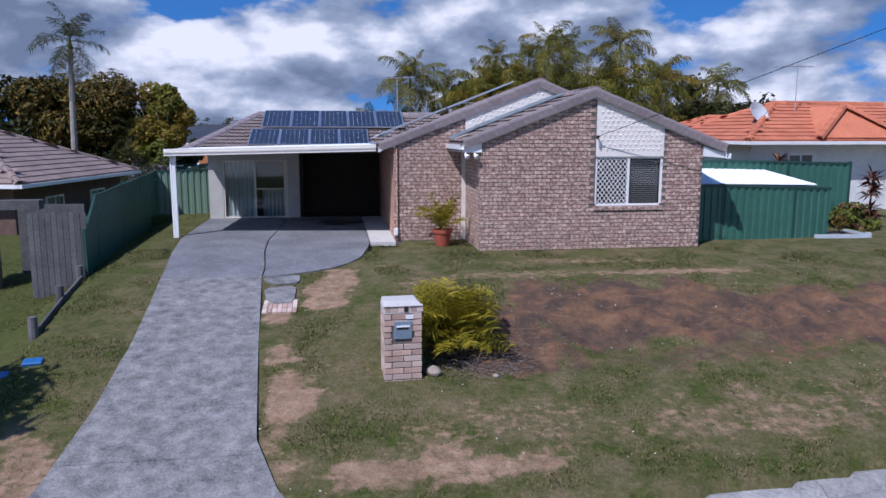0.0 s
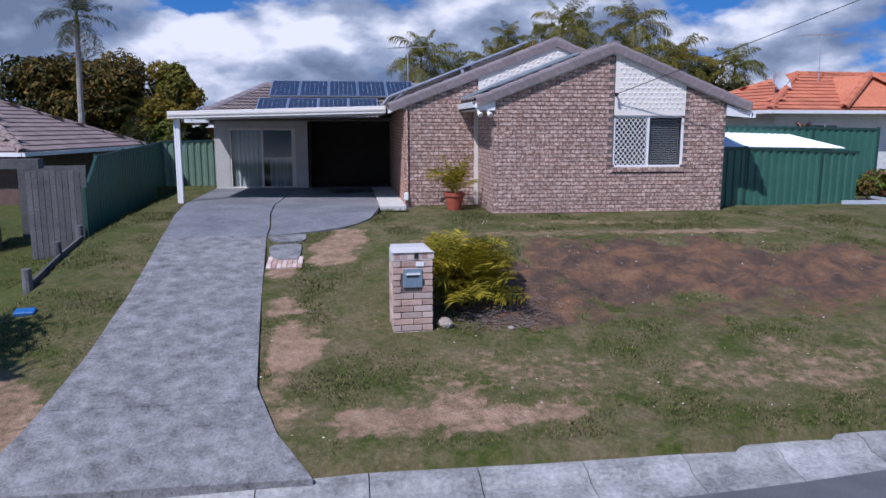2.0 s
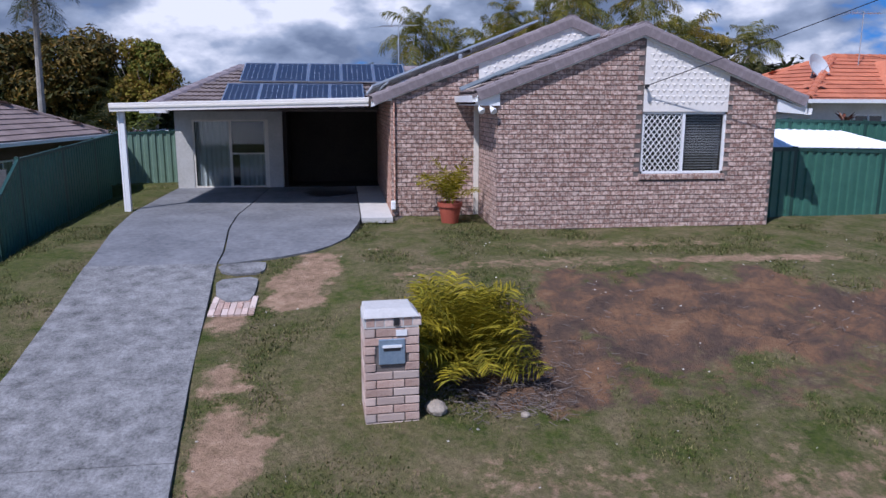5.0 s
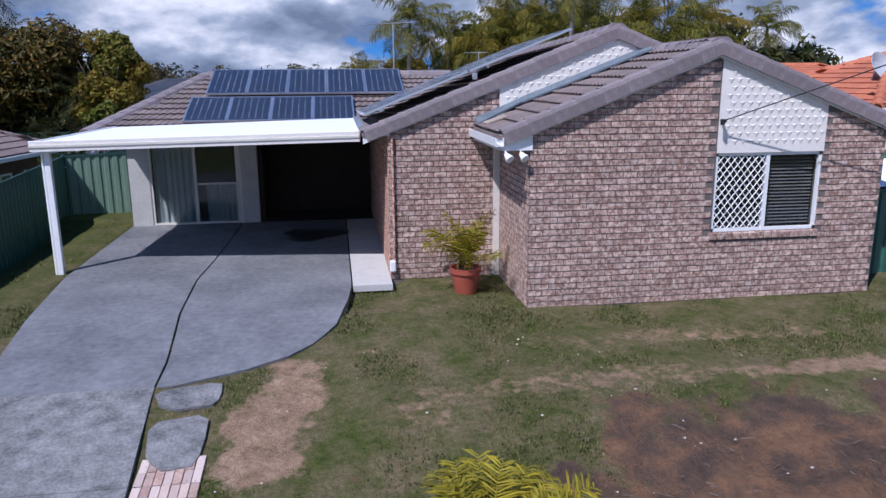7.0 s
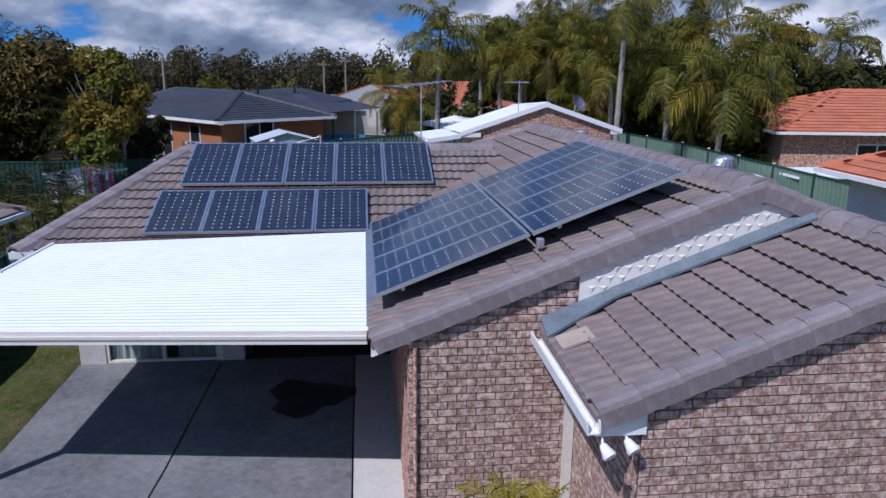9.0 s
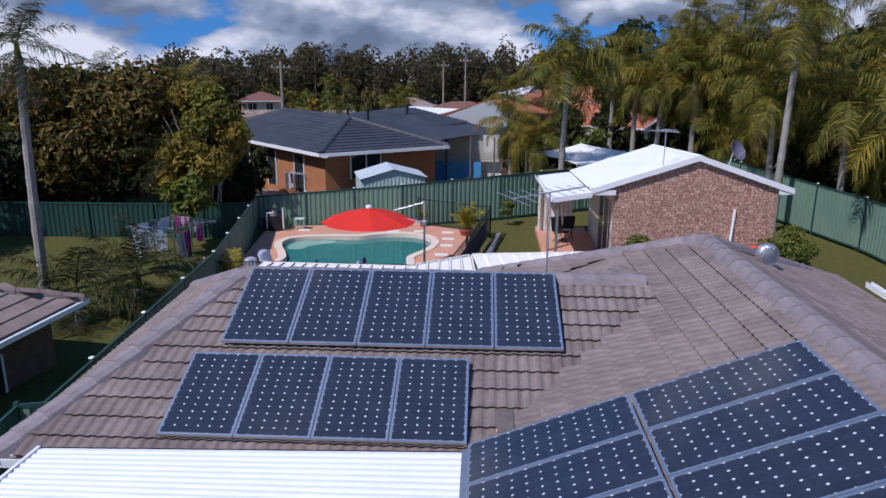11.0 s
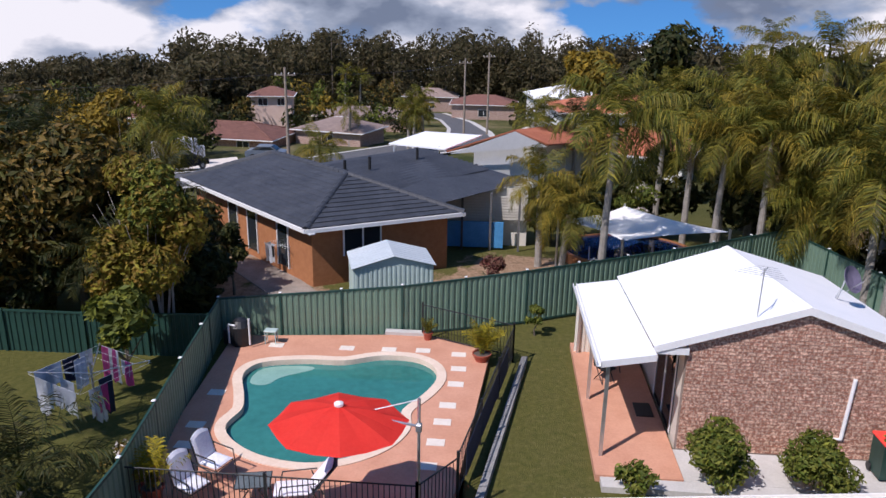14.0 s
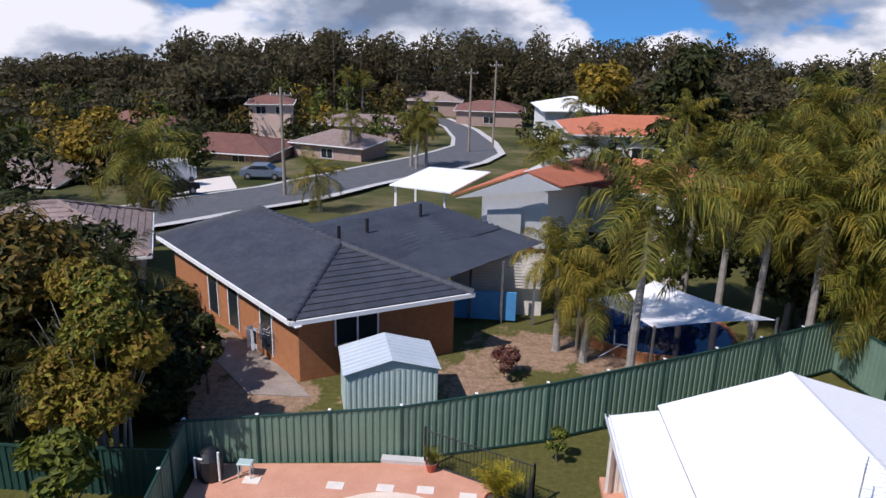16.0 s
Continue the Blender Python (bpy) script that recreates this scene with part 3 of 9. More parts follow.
# road, gutter and kerb
bm = bmesh.new()
rx = [-60 + 2 * i for i in range(61)]
rows = [[], []]
for x in rx:
    xx = max(-9.0, min(9.0, x))
    rows[0].append(bm.verts.new((x, kerb_y(xx) - 0.55, -1.685)))
    rows[1].append(bm.verts.new((x, kerb_y(xx) - 8.5, -1.70)))
for i in range(60):
    bm.faces.new((rows[0][i], rows[1][i], rows[1][i + 1], rows[0][i + 1]))
tagged(mesh_ob("road", bm, ASPHALT), "grey asphalt street in front of the lawn", "road", kind="structure")

kerb = thing("kerb", "pale rolled concrete kerb and gutter", "kerb", kind="structure")
n = 26
for k in range(n):
    xa, xb = -14 + 1.1 * k, -14 + 1.1 * (k + 1) - 0.012
    bm = bmesh.new()
    prof = ((0.30, -1.60), (0.05, -1.565), (-0.10, -1.58), (-0.22, -1.655), (-0.58, -1.685), (-0.58, -1.80), (0.30, -1.80))
    ring = []
    for x in (xa, (xa + xb) / 2, xb):
        ky = kerb_y(max(-9.0, min(9.0, x)))
        low = -0.03 if -7.2 < x < -3.4 else 0.0
        ring.append([bm.verts.new((x, ky + a, b + low * (1 if a > -0.2 else 0))) for a, b in prof])
    for p, q in zip(ring, ring[1:]):
        for i in range(len(prof)):
            bm.faces.new((p[i], q[i], q[(i + 1) % len(prof)], p[(i + 1) % len(prof)]))
    bm.faces.new(ring[0])
    bm.faces.new(ring[-1])
    bmesh.ops.recalc_face_normals(bm, faces=bm.faces)
    part("kerb_stone", bm, KERB, kerb)


# turf tufts
def tufts():
    rnd = random.Random(5)
    verts, faces = [], []
    made = 0
    while made < 34000:
        x, y = rnd.uniform(-11.5, 9.5), rnd.uniform(-8.6, 1.2) if rnd.random() < 0.85 else rnd.uniform(1.2, 9)
        if edge_left(min(y, 2.7)) - 0.05 < x < (edge_right(y) if y < -1.75 else curve_right(y)) + 0.05:
            continue
        if y > -0.05 and x > 0 or (y > 1.2 and x > -2.5) or (y > 2.6 and x > -7.25):
            continue
        if patch(x, y, WORN, 0.75) > 0.35 or patch(x, y, SOIL, 0.55) > 0.4:
            continue
        if noise.noise(Vector((x * 0.9, y * 0.9, 8))) < -0.12 + 0.3 * rnd.random():
            continue
        z = gz(x, y)
        for _ in range(3):
            a, h, w = rnd.uniform(0, 6.28), rnd.uniform(0.012, 0.038), rnd.uniform(0.005, 0.010)
            dx, dy = math.cos(a), math.sin(a)
            ox, oy = x + rnd.uniform(-0.06, 0.06), y + rnd.uniform(-0.06, 0.06)
            k = len(verts)
            verts += [(ox - dy * w, oy + dx * w, z - 0.01), (ox + dy * w, oy - dx * w, z - 0.01), (ox + dx * h * 0.8, oy + dy * h * 0.8, z + h)]
            faces.append((k, k + 1, k + 2))
        made += 1
    tagged(raw("grass", verts, faces, GRASS), "short patchy green and straw turf", "grass", kind="stuff")


tufts()

# ---- brick walls and tiled roofs ----
def brick_mesh(name, l, h, d, material):
    me = bpy.data.meshes.new(name)
    bm = box(bmesh.new(), 0, l, 0, d, 0, h)
    bm.to_mesh(me)
    bm.free()
    me.materials.append(material)
    return me


def brick_face(parent, m, length, top, holes, material, single=300, course=0.0865, first=0.0, brick_l=0.205, proud=0.012):
    """Bricks on a wall face: m puts u (along), -v (out of the face) and w (up); top(u) is the wall's height; holes are u0, u1, w0, w1."""
    full = brick_mesh("brick", brick_l - 0.015, course - 0.016, 0.03, material)
    half = brick_mesh("brick_half", brick_l / 2 - 0.011, course - 0.011, 0.03, material)
    rest_v, rest_f, count = [], [], 0
    rnd = random.Random(int(length * 1000))
    spots = []
    row = 0
    wmax = max(top(length * i / 20) for i in range(21))
    while row * course < wmax:
        w = first + row * course
        u = 0.0
        pieces = []
        if row % 2:
            pieces.append((0.0, brick_l / 2))
            u = brick_l / 2
        while u < length - 0.02:
            l = min(brick_l, length - u)
            pieces.append((u, l))
            u += l
        for u, l in pieces:
            if l < 0.06 or w + course > min(top(u + 0.02), top(u + l - 0.02)) + 0.03:
                continue
            if any(u + l > a + 0.03 and u < b - 0.03 and w + course > c + 0.03 and w < d - 0.03 for a, b, c, d in holes):
                continue
            spots.append((u, w, l))
        row += 1
    for u, w, l in spots:
        out = proud + rnd.uniform(-0.002, 0.003)
        if count < single and abs(l - brick_l) < 0.01:
            ob = new("brick", full)
            ob.parent = parent
            ob.matrix_basis = m @ Matrix.Translation((u, -out, w))
            count += 1
        else:
            k = len(rest_v)
            for a in (0, l - 0.015):
                for b in (-out, 0.02):
                    for c in (0, course - 0.016):
                        rest_v.append(m @ Vector((u + a, b, w + c)))
            rest_f += [tuple(k + i for i in f) for f in BOXF]
    if rest_v:
        tagged(raw("brickwork", rest_v, rest_f, material, parent), "clay bricks in stretcher bond", kind="stuff")
    if half.users == 0:
        bpy.data.meshes.remove(half)


def tile_shape(w, l, step):
    """One interlocking roof tile: two low rolls across, a lip at the lower edge."""
    prof = [(0.0, 0.0), (0.12, 0.018), (0.26, 0.018), (0.40, 0.0), (0.52, 0.0), (0.64, 0.018), (0.78, 0.018), (0.92, 0.0), (1.0, 0.0)]
    v, f = [], []
    n = len(prof)
    for a, h in prof:
        v.append((a * w, 0.0, h + step))
    for a, h in prof:
        v.append((a * w, l + 0.02, h + 0.004))
    for a, h in prof:
        v.append((a * w, 0.035, 0.0))
    for i in range(n - 1):
        f.append((i, i + 1, n + i + 1, n + i))
        f.append((2 * n + i, 2 * n + i + 1, i + 1, i))
    return v, f


def tile_slope(parent, origin, along, up, inside, nu, nv, material, w=0.3, l=0.33, step=0.045, single=0, flat=False):
    """Courses of tiles on a slope; inside(u, v) says where the roof is."""
    origin, along, up = Vector(origin), Vector(along).normalized(), Vector(up).normalized()
    nor = along.cross(up).normalized()
    m = Matrix((along, up, nor)).transposed().to_4x4()
    m.translation = origin
    tv, tf = tile_shape(w, l, step)
    if flat:
        tv = [(0, 0, step), (w, 0, step), (0, l + 0.02, 0.004), (w, l + 0.02, 0.004), (0, 0.03, 0), (w, 0.03, 0)]
        tf = [(0, 1, 3, 2), (4, 5, 1, 0)]
    one = bpy.data.meshes.new("tile")
    one.from_pydata(tv, [], tf)
    one.materials.append(material)
    rv, rf, count = [], [], 0
    rnd = random.Random(nu * 31 + nv)
    for j in range(nv):
        for i in range(nu):
            u, v = i * w, j * l
            if not inside(u + w / 2, v + l / 2):
                continue
            tm = m @ Matrix.Translation((u, v, 0.006 + rnd.uniform(0, 0.004)))
            if count < single:
                ob = new("tile", one)
                ob.parent = parent
                ob.matrix_basis = tm
                count += 1
            else:
                k = len(rv)
                rv += [tm @ Vector(p) for p in tv]
                rf += [tuple(k + q for q in f) for f in tf]
    if rv:
        tagged(raw("tiling", rv, rf, material, parent), "courses of weathered roof tiles", kind="stuff")
    if count == 0:
        bpy.data.meshes.remove(one)


def caps(parent, a, b, material=None, size=0.19, length=0.36, name="ridge_tile", drop=0.07):
    """Overlapping ridge tiles from a to b."""
    a, b = Vector(a), Vector(b)
    d = b - a
    n = max(1, int(round(d.length / length)))
    prof = [(-size, -drop), (-size * 0.72, 0.02), (-size * 0.3, 0.065), (size * 0.3, 0.065), (size * 0.72, 0.02), (size, -drop)]
    me = bpy.data.meshes.new(name)
    step = d.length / n
    v = [(x * 1.04, 0, z + 0.015) for x, z in prof] + [(x, step + 0.03, z) for x, z in prof] + [(x * 0.9, 0, z - 0.02) for x, z in prof]
    k = len(prof)
    f = [(i, i + 1, k + i + 1, k + i) for i in range(k - 1)] + [(2 * k + i, 2 * k + i + 1, i + 1, i) for i in range(k - 1)]
    me.from_pydata(v, [], f)
    me.materials.append(material or CAP)
    y = d.normalized()
    x = y.cross(Vector((0, 0, 1))).normalized()
    z = x.cross(y)
    rot = Matrix((x, y, z)).transposed().to_4x4()
    for i in range(n):
        ob = new(name, me)
        ob.parent = parent
        ob.matrix_basis = Matrix.Translation(a + y * step * i) @ rot


def barge(parent, a, b, back, material=None, length=0.36):
    """Rake tiles down a gable edge from eave a to apex b: a top flange that reaches back and a face that hangs in front."""
    a, b, back = Vector(a), Vector(b), Vector(back).normalized()
    d = b - a
    n = int(round(d.length / length))
    step = d.length / n
    y = d.normalized()
    up = Vector((0, 0, 1))
    nor = (up - y * up.dot(y)).normalized()
    me = bpy.data.meshes.new("barge_tile")
    prof = [(0.17, 0.05), (0.03, 0.062), (-0.02, 0.045), (-0.035, 0.0), (-0.03, -0.15), (-0.005, -0.15), (0.0, 0.02), (0.17, 0.03)]
    v = [(p, 0, q + 0.012) for p, q in prof] + [(p, step + 0.02, q) for p, q in prof]
    k = len(prof)
    f = [(i, i + 1, k + i + 1, k + i) for i in range(k - 1)] + [tuple(range(k))]
    me.from_pydata(v, [], f)
    me.materials.append(material or CAP)
    rot = Matrix((back, y, nor)).transposed().to_4x4()
    for i in range(n):
        ob = new("barge_tile", me)
        ob.parent = parent
        ob.matrix_basis = Matrix.Translation(a + y * step * i) @ rot


# ---- the house ----
house = thing("house", "single-storey brick house with grey tiled gable roofs", "house")
P = math.tan(radians(21.0))          # roof pitch
WX0, WX1, WAP = 0.0, 5.28, 2.60      # front wing: walls and ridge
EAVE = 2.40
APEX = EAVE + (WAP + 0.42) * P       # ridge height of the wing, underside of tiles
B_AP, B_EAVE_X, B_EZ = 1.85, -2.17, 2.32
B_APEX = B_EZ + (B_AP - B_EAVE_X) * P
RX1 = 5.85                           # right eave
WY, BY = 0.0, 1.86                   # front faces


def wing_top(x):
    return EAVE + (min(x, 2 * WAP - x) + 0.42) * P - 0.06


# front wing: wall pieces round the window strip
WI0, WI1, WS = 2.68, 4.31, 0.97
wall_f = part("wall", prisms(([(WX0, WY, -0.3), (WI0, WY, -0.3), (WI0, WY, wing_top(WI0)), (WAP, WY, wing_top(WAP)), (WX0, WY, wing_top(WX0))], (0, 0.2, 0))), MORTAR, house, "pink-brown clay brick walls")
part("wall", prisms(([(WI1, WY, -0.3), (WX1, WY, -0.3), (WX1, WY, wing_top(WX1)), (WI1, WY, wing_top(WI1))], (0, 0.2, 0))), MORTAR, house)
part("wall", prisms(([(WI0, WY, -0.3), (WI1, WY, -0.3), (WI1, WY, WS), (WI0, WY, WS)], (0, 0.2, 0))), MORTAR, house)
parts("wall", ((WX0, WX0 + 0.2, 0.2, BY + 0.1, -0.3, 2.36), (WX1 - 0.2, WX1, 0.2, 14.2, -0.3, 2.10)), MORTAR, house)
brick_face(wall_f, pose(WX0, WY, -0.02), WX1, wing_top, [(WI0, WI1, WS - 0.09, 9)], BRICK)
brick_face(wall_f, pose(WX0, BY, -0.02, 0, 0, -90), BY, lambda u: 2.36, [], BRICK, single=0)
# sill of bricks on edge
for i in range(14):
    part("sill_brick", box(bmesh.new(), 0, 0.108, -0.055, 0.05, -0.095, 0.0, pose(WI0 - 0.03 + 0.1205 * i, WY, WS - 0.005, 6), bevel=0.006), BRICK, house)

# recessed main front wall under the larger gable
bm = bmesh.new()


def b_top(x):
    return B_EZ + (x - B_EAVE_X) * P - 0.10


prism(bm, [(-1.78, BY, -0.3), (0.02, BY, -0.3), (0.02, BY, b_top(0.02)), (-1.78, BY, b_top(-1.78))], (0, 0.2, 0))
box(bm, -1.78, -1.58, BY + 0.2, 8.0, -0.3, 2.4)
box(bm, -1.78, -1.2, 7.8, 8.0, -0.3, 2.3)
wall_b = part("wall", bm, MORTAR, house, "pink-brown clay brick walls")
brick_face(wall_b, pose(-1.78, BY, -0.02), 1.78, lambda u: b_top(-1.78 + u), [], BRICK)
brick_face(wall_b, pose(-1.78, 7.8, -0.02, 0, 0, -90), 7.8 - BY, lambda u: 2.32, [], BRICK_G, single=0)

# white scalloped cladding: above the window and on the upper gable
def cladding(x0, x1, y, zlow, ztop, name):
    bm = bmesh.new()
    n = 24
    us = [lerp(x0, x1, i / n) for i in range(n + 1)]
    for a, b in zip(us, us[1:]):
        if ztop(a) - zlow(a) > 0.01 and ztop(b) - zlow(b) > 0.01:
            prism(bm, [(a, y, zlow(a)), (b, y, zlow(b)), (b, y, ztop(b)), (a, y, ztop(a))], (0, 0.03, 0))
    bmesh.ops.remove_doubles(bm, verts=bm.verts, dist=0.0005)
    ob = part(name, bm, CLAD, house, "cream-white cladding pressed in a diamond pattern")
    w, h = 0.125, 0.105
    v, f = [], []
    j = 0
    zmin = min(zlow(x0), zlow(x1))
    while zmin + j * h < max(ztop(u) for u in us):
        i = 0
        while x0 + i * w < x1:
            cx, cz = x0 + (i + 0.5 + 0.5 * (j % 2)) * w, zmin + (j + 0.5) * h
            if cx - w / 2 > x0 and cx + w / 2 < x1 and cz - h / 2 > zlow(cx) and cz + h / 2 < ztop(cx) - 0.02:
                k = len(v)
                v += [(cx - w * 0.42, y - 0.002, cz + h * 0.25), (cx + w * 0.42, y - 0.002, cz + h * 0.25), (cx, y - 0.002, cz - h * 0.5), (cx, y - 0.016, cz + h * 0.05)]
                f += [(k, k + 3, k + 1), (k + 1, k + 3, k + 2), (k + 2, k + 3, k)]
            i += 1
        j += 1
    tagged(raw("scallop_relief", v, f, CLAD, ob), "raised white scallops", kind="stuff")


cladding(WI0, WI1, WY - 0.012, lambda x: 2.10, wing_top, "cladding")
cladding(-0.02, B_AP + 0.9, BY - 0.035, lambda x: EAVE + (min(x, WAP) + 0.42) * P + 0.13, lambda x: min(b_top(x), B_APEX - (x - B_AP) * P - 0.1), "cladding")

# window: frame, screens, blind
BLIND = surf("blind_slat_grey", (0.13, 0.12, 0.13), (0.19, 0.18, 0.19), 3, 0.6)
win = part("window", boxes((WI0, WI1, 0.02, 0.07, WS, WS + 0.045), (WI0, WI1, 0.02, 0.07, 2.055, 2.10), (WI0, WI0 + 0.045, 0.02, 0.07, WS, 2.1), (WI1 - 0.045, WI1, 0.02, 0.07, WS, 2.1),
                           (3.46, 3.51, 0.015, 0.07, WS, 2.1)), WHITE, house, "white aluminium sliding window with diamond security screen")
pn = part("pane", boxes((WI0 + 0.04, WI1 - 0.04, 0.055, 0.06, WS + 0.04, 2.06)), CLEAR, win)
pn.visible_shadow = False
s = 0.105
for k in range(-14, 16):
    for sg in (1, -1):
        x = 2.72 + k * s
        za, zb = WS + 0.045, 2.055
        xa, xb = (x, x + (zb - za) * 0.8) if sg > 0 else (x + (zb - za) * 0.8, x)
        lo, hi = 2.725, 3.46
        ta, tb = 0.0, 1.0
        dx = xb - xa
        t0, t1 = sorted(((lo - xa) / dx, (hi - xa) / dx))
        t0, t1 = max(t0, 0), min(t1, 1)
        if t1 - t0 > 0.03:
            pa, pb = (xa + dx * t0, 0.03, za + (zb - za) * t0), (xa + dx * t1, 0.03, za + (zb - za) * t1)
            part("screen_bar", rods((pa, pb, 0.0075), seg=4), WHITE, win)
for k in range(20):
    part("blind_slat", box(bmesh.new(), 3.53, WI1 - 0.06, -0.018, 0.018, -0.0015, 0.0015, pose(0, 0.12, WS + 0.09 + k * 0.049, 40)), BLIND, win)
part("window_backing", boxes((WI0 - 0.05, WI1 + 0.05, 0.5, 0.53, WS - 0.05, 2.2)), DARK, win, "near-black panel in place of the unlit room")

# roofs
roof = part("roof", bmesh.new(), TILE, house, "weathered grey-brown concrete tiles")
FY = -0.08                           # front verge of the wing
BFY = BY - 0.06                      # front verge of the main gable
WL = WX0 - 0.42                      # wing eave, left
BB = 11.85                           # where its ridge ends
FALL = 0.031                         # the long ridge dips a little towards the back
BZB = B_APEX - FALL * (BB - BFY)
# wing: left slope runs back to the main wall; right slope runs to the back
part("roof_deck", prisms(([(WL, FY, EAVE), (WAP, FY, APEX), (WAP, 6.0, APEX), (WL, BY + 0.05, EAVE)], (0, 0, -0.05))), TILE, roof)
part("roof_deck", prisms(([(RX1, FY, APEX - (RX1 - WAP) * P), (WAP, FY, APEX), (WAP, 12.2, APEX - FALL * 12.2), (RX1, 15.6, APEX - (RX1 - WAP) * P - FALL * 15)], (0, 0, -0.05))), TILE, roof)
# main gable: left slope and right slope above the wing
part("roof_deck", prisms(([(B_EAVE_X, BFY, B_EZ), (B_AP, BFY, B_APEX), (B_AP, BB, BZB), (B_EAVE_X, 14.75, B_EZ - FALL * 13.2)], (0, 0, -0.05))), TILE, roof)
part("roof_deck", prisms(([(B_AP, BFY, B_APEX), (WAP + 1.2, BFY, B_APEX - (WAP + 1.2 - B_AP) * P), (WAP + 1.2, 12.9, B_APEX - (WAP + 1.2 - B_AP) * P - FALL * 11.4 - 0.03), (B_AP, BB, BZB)], (0, 0, -0.05))), TILE, roof)
# back hip
part("roof_deck", prisms(([(B_AP, BB, BZB), (B_EAVE_X + 0.2, 14.75, 1.93), (5.6, 15.6, 1.80)], (0, 0, -0.05))), TILE, roof)
# long roof on the side of the carport
LY0, LZ0, LYR, LZR = 6.75, 2.06, 10.35, 3.25
SL = (LZR - LZ0) / (LYR - LY0)
LX0, LXR = -7.75, -5.75
part("roof_deck", prisms(([(LX0, LY0, LZ0), (0.6, LY0, LZ0), (0.6, LYR, LZR), (LXR, LYR, LZR)], (0, 0, -0.05))), TILE, roof)
part("roof_deck", prisms(([(LX0, 13.35, 2.0), (LXR, LYR, LZR), (0.6, LYR, LZR), (0.6, 13.35, 2.0)], (0, 0, -0.05))), TILE, roof)
part("roof_deck", prisms(([(LX0, LY0, LZ0), (LXR, LYR, LZR), (LX0, 13.35, 2.0)], (0, 0, -0.05))), TILE, roof)

L45 = Vector((1, 0, P)).normalized()
wl = (WAP - WL) / math.cos(math.atan(P))
# wing, left slope: u runs back from the front verge
tile_slope(roof, (WL, FY + 6.2, EAVE), (0, -1, 0), L45, lambda u, v: v < wl and u < 6.2 - 0.12 and (6.2 - u + FY) < BY + 0.25 + v * 0.93 and (6.2 - u + FY) < BY + 0.2 + max(0, v - 0.2) * 0.0, 21, 10, TILE, single=60)
wr = (RX1 - WAP) / math.cos(math.atan(P))
tile_slope(roof, (RX1, FY + 0.12, APEX - (RX1 - WAP) * P), (0, 1, -FALL), (-1, 0, P), lambda u, v: v < wr and u < 15.5 - v * 1.1, 51, 11, TILE)
bl = (B_AP - B_EAVE_X) / math.cos(math.atan(P))
tile_slope(roof, (B_EAVE_X, BFY + 13.2, B_EZ - FALL * 13.2), (0, -1, FALL), L45,
           lambda u, v: v < bl - 0.05 and u < 13.2 - 0.1 and (13.2 - u + BFY) < 14.6 - v * 0.68 and ((13.2 - u + BFY) < LY0 + 0.1 + v * 0.95 or v > 2.9 or (13.2 - u + BFY) > 12.6), 44, 13, TILE, single=240)
hb = Vector((0, BB - 15.15, BZB - 1.87))
hl = hb.length
tile_slope(roof, (5.6, 15.58, 1.81), (-1, -0.11, 0.017), hb, lambda u, v: v < hl and 5.6 - u > lerp(B_EAVE_X, B_AP, v / hl) + 0.1 and 5.6 - u < lerp(5.6, B_AP, v / hl) - 0.1, 27, 12, TILE)
# long roof: front, back and end slopes
fl = math.hypot(LYR - LY0, LZR - LZ0)
tile_slope(roof, (LX0, LY0, LZ0), (1, 0, 0), (0, 1, SL), lambda u, v: v < fl and LX0 + u > lerp(LX0, LXR, v / fl) + 0.1 and LX0 + u < B_EAVE_X + 0.25 + v * 0.95, 28, 13, TILE)
bk = Vector((0, LYR - 13.35, LZR - 2.0))
tile_slope(roof, (0.6, 13.35, 2.0), (-1, 0, 0), bk, lambda u, v: v < bk.length and 0.6 - u > lerp(LX0, LXR, v / bk.length) + 0.1 and 0.6 - u < -1.7, 28, 10, TILE)
en = Vector((LXR - LX0, 0, LZR - 2.05))
tile_slope(roof, (LX0, 13.35, 2.03), (0, -1, 0), en, lambda u, v: v < en.length and v / en.length < min(u / 2.7, (6.6 - u) / 3.9) - 0.03, 22, 8, TILE)
caps(roof, (WAP, FY, APEX + 0.03), (WAP, 3.1, APEX + 0.03))
caps(roof, (B_AP, BFY, B_APEX + 0.03), (B_AP, BB, BZB + 0.03))
caps(roof, (B_EAVE_X + 0.2, 14.75, 1.98), (B_AP, BB, BZB + 0.03))
caps(roof, (5.6, 15.6, 1.85), (B_AP, BB, BZB + 0.03))
caps(roof, (LXR, LYR, LZR + 0.03), (0.5, LYR, LZR + 0.03))
caps(roof, (LX0, LY0, LZ0 + 0.03), (LXR, LYR, LZR + 0.03))
caps(roof, (LX0, 13.35, 2.03), (LXR, LYR, LZR + 0.03))
barge(roof, (WL + 0.02, FY, EAVE + 0.02), (WAP, FY, APEX + 0.03), (0, 1, 0))
barge(roof, (RX1 - 0.02, FY, APEX - (RX1 - WAP) * P + 0.02), (WAP, FY, APEX + 0.03), (0, 1, 0))
barge(roof, (B_EAVE_X + 0.02, BFY, B_EZ + 0.02), (B_AP, BFY, B_APEX + 0.03), (0, 1, 0))
barge(roof, (WAP + 0.75, BFY, B_APEX - (WAP + 0.75 - B_AP) * P + 0.02), (B_AP, BFY, B_APEX + 0.03), (0, 1, 0))
pt = part("pale_tile", prisms(([(0.0, 0.0, 0.075), (0.33, 0.0, 0.06), (0.33, 0.3, 0.06), (0.0, 0.3, 0.075)], (0, 0, -0.02))), TILE_PALE, roof, "one pale replacement tile")
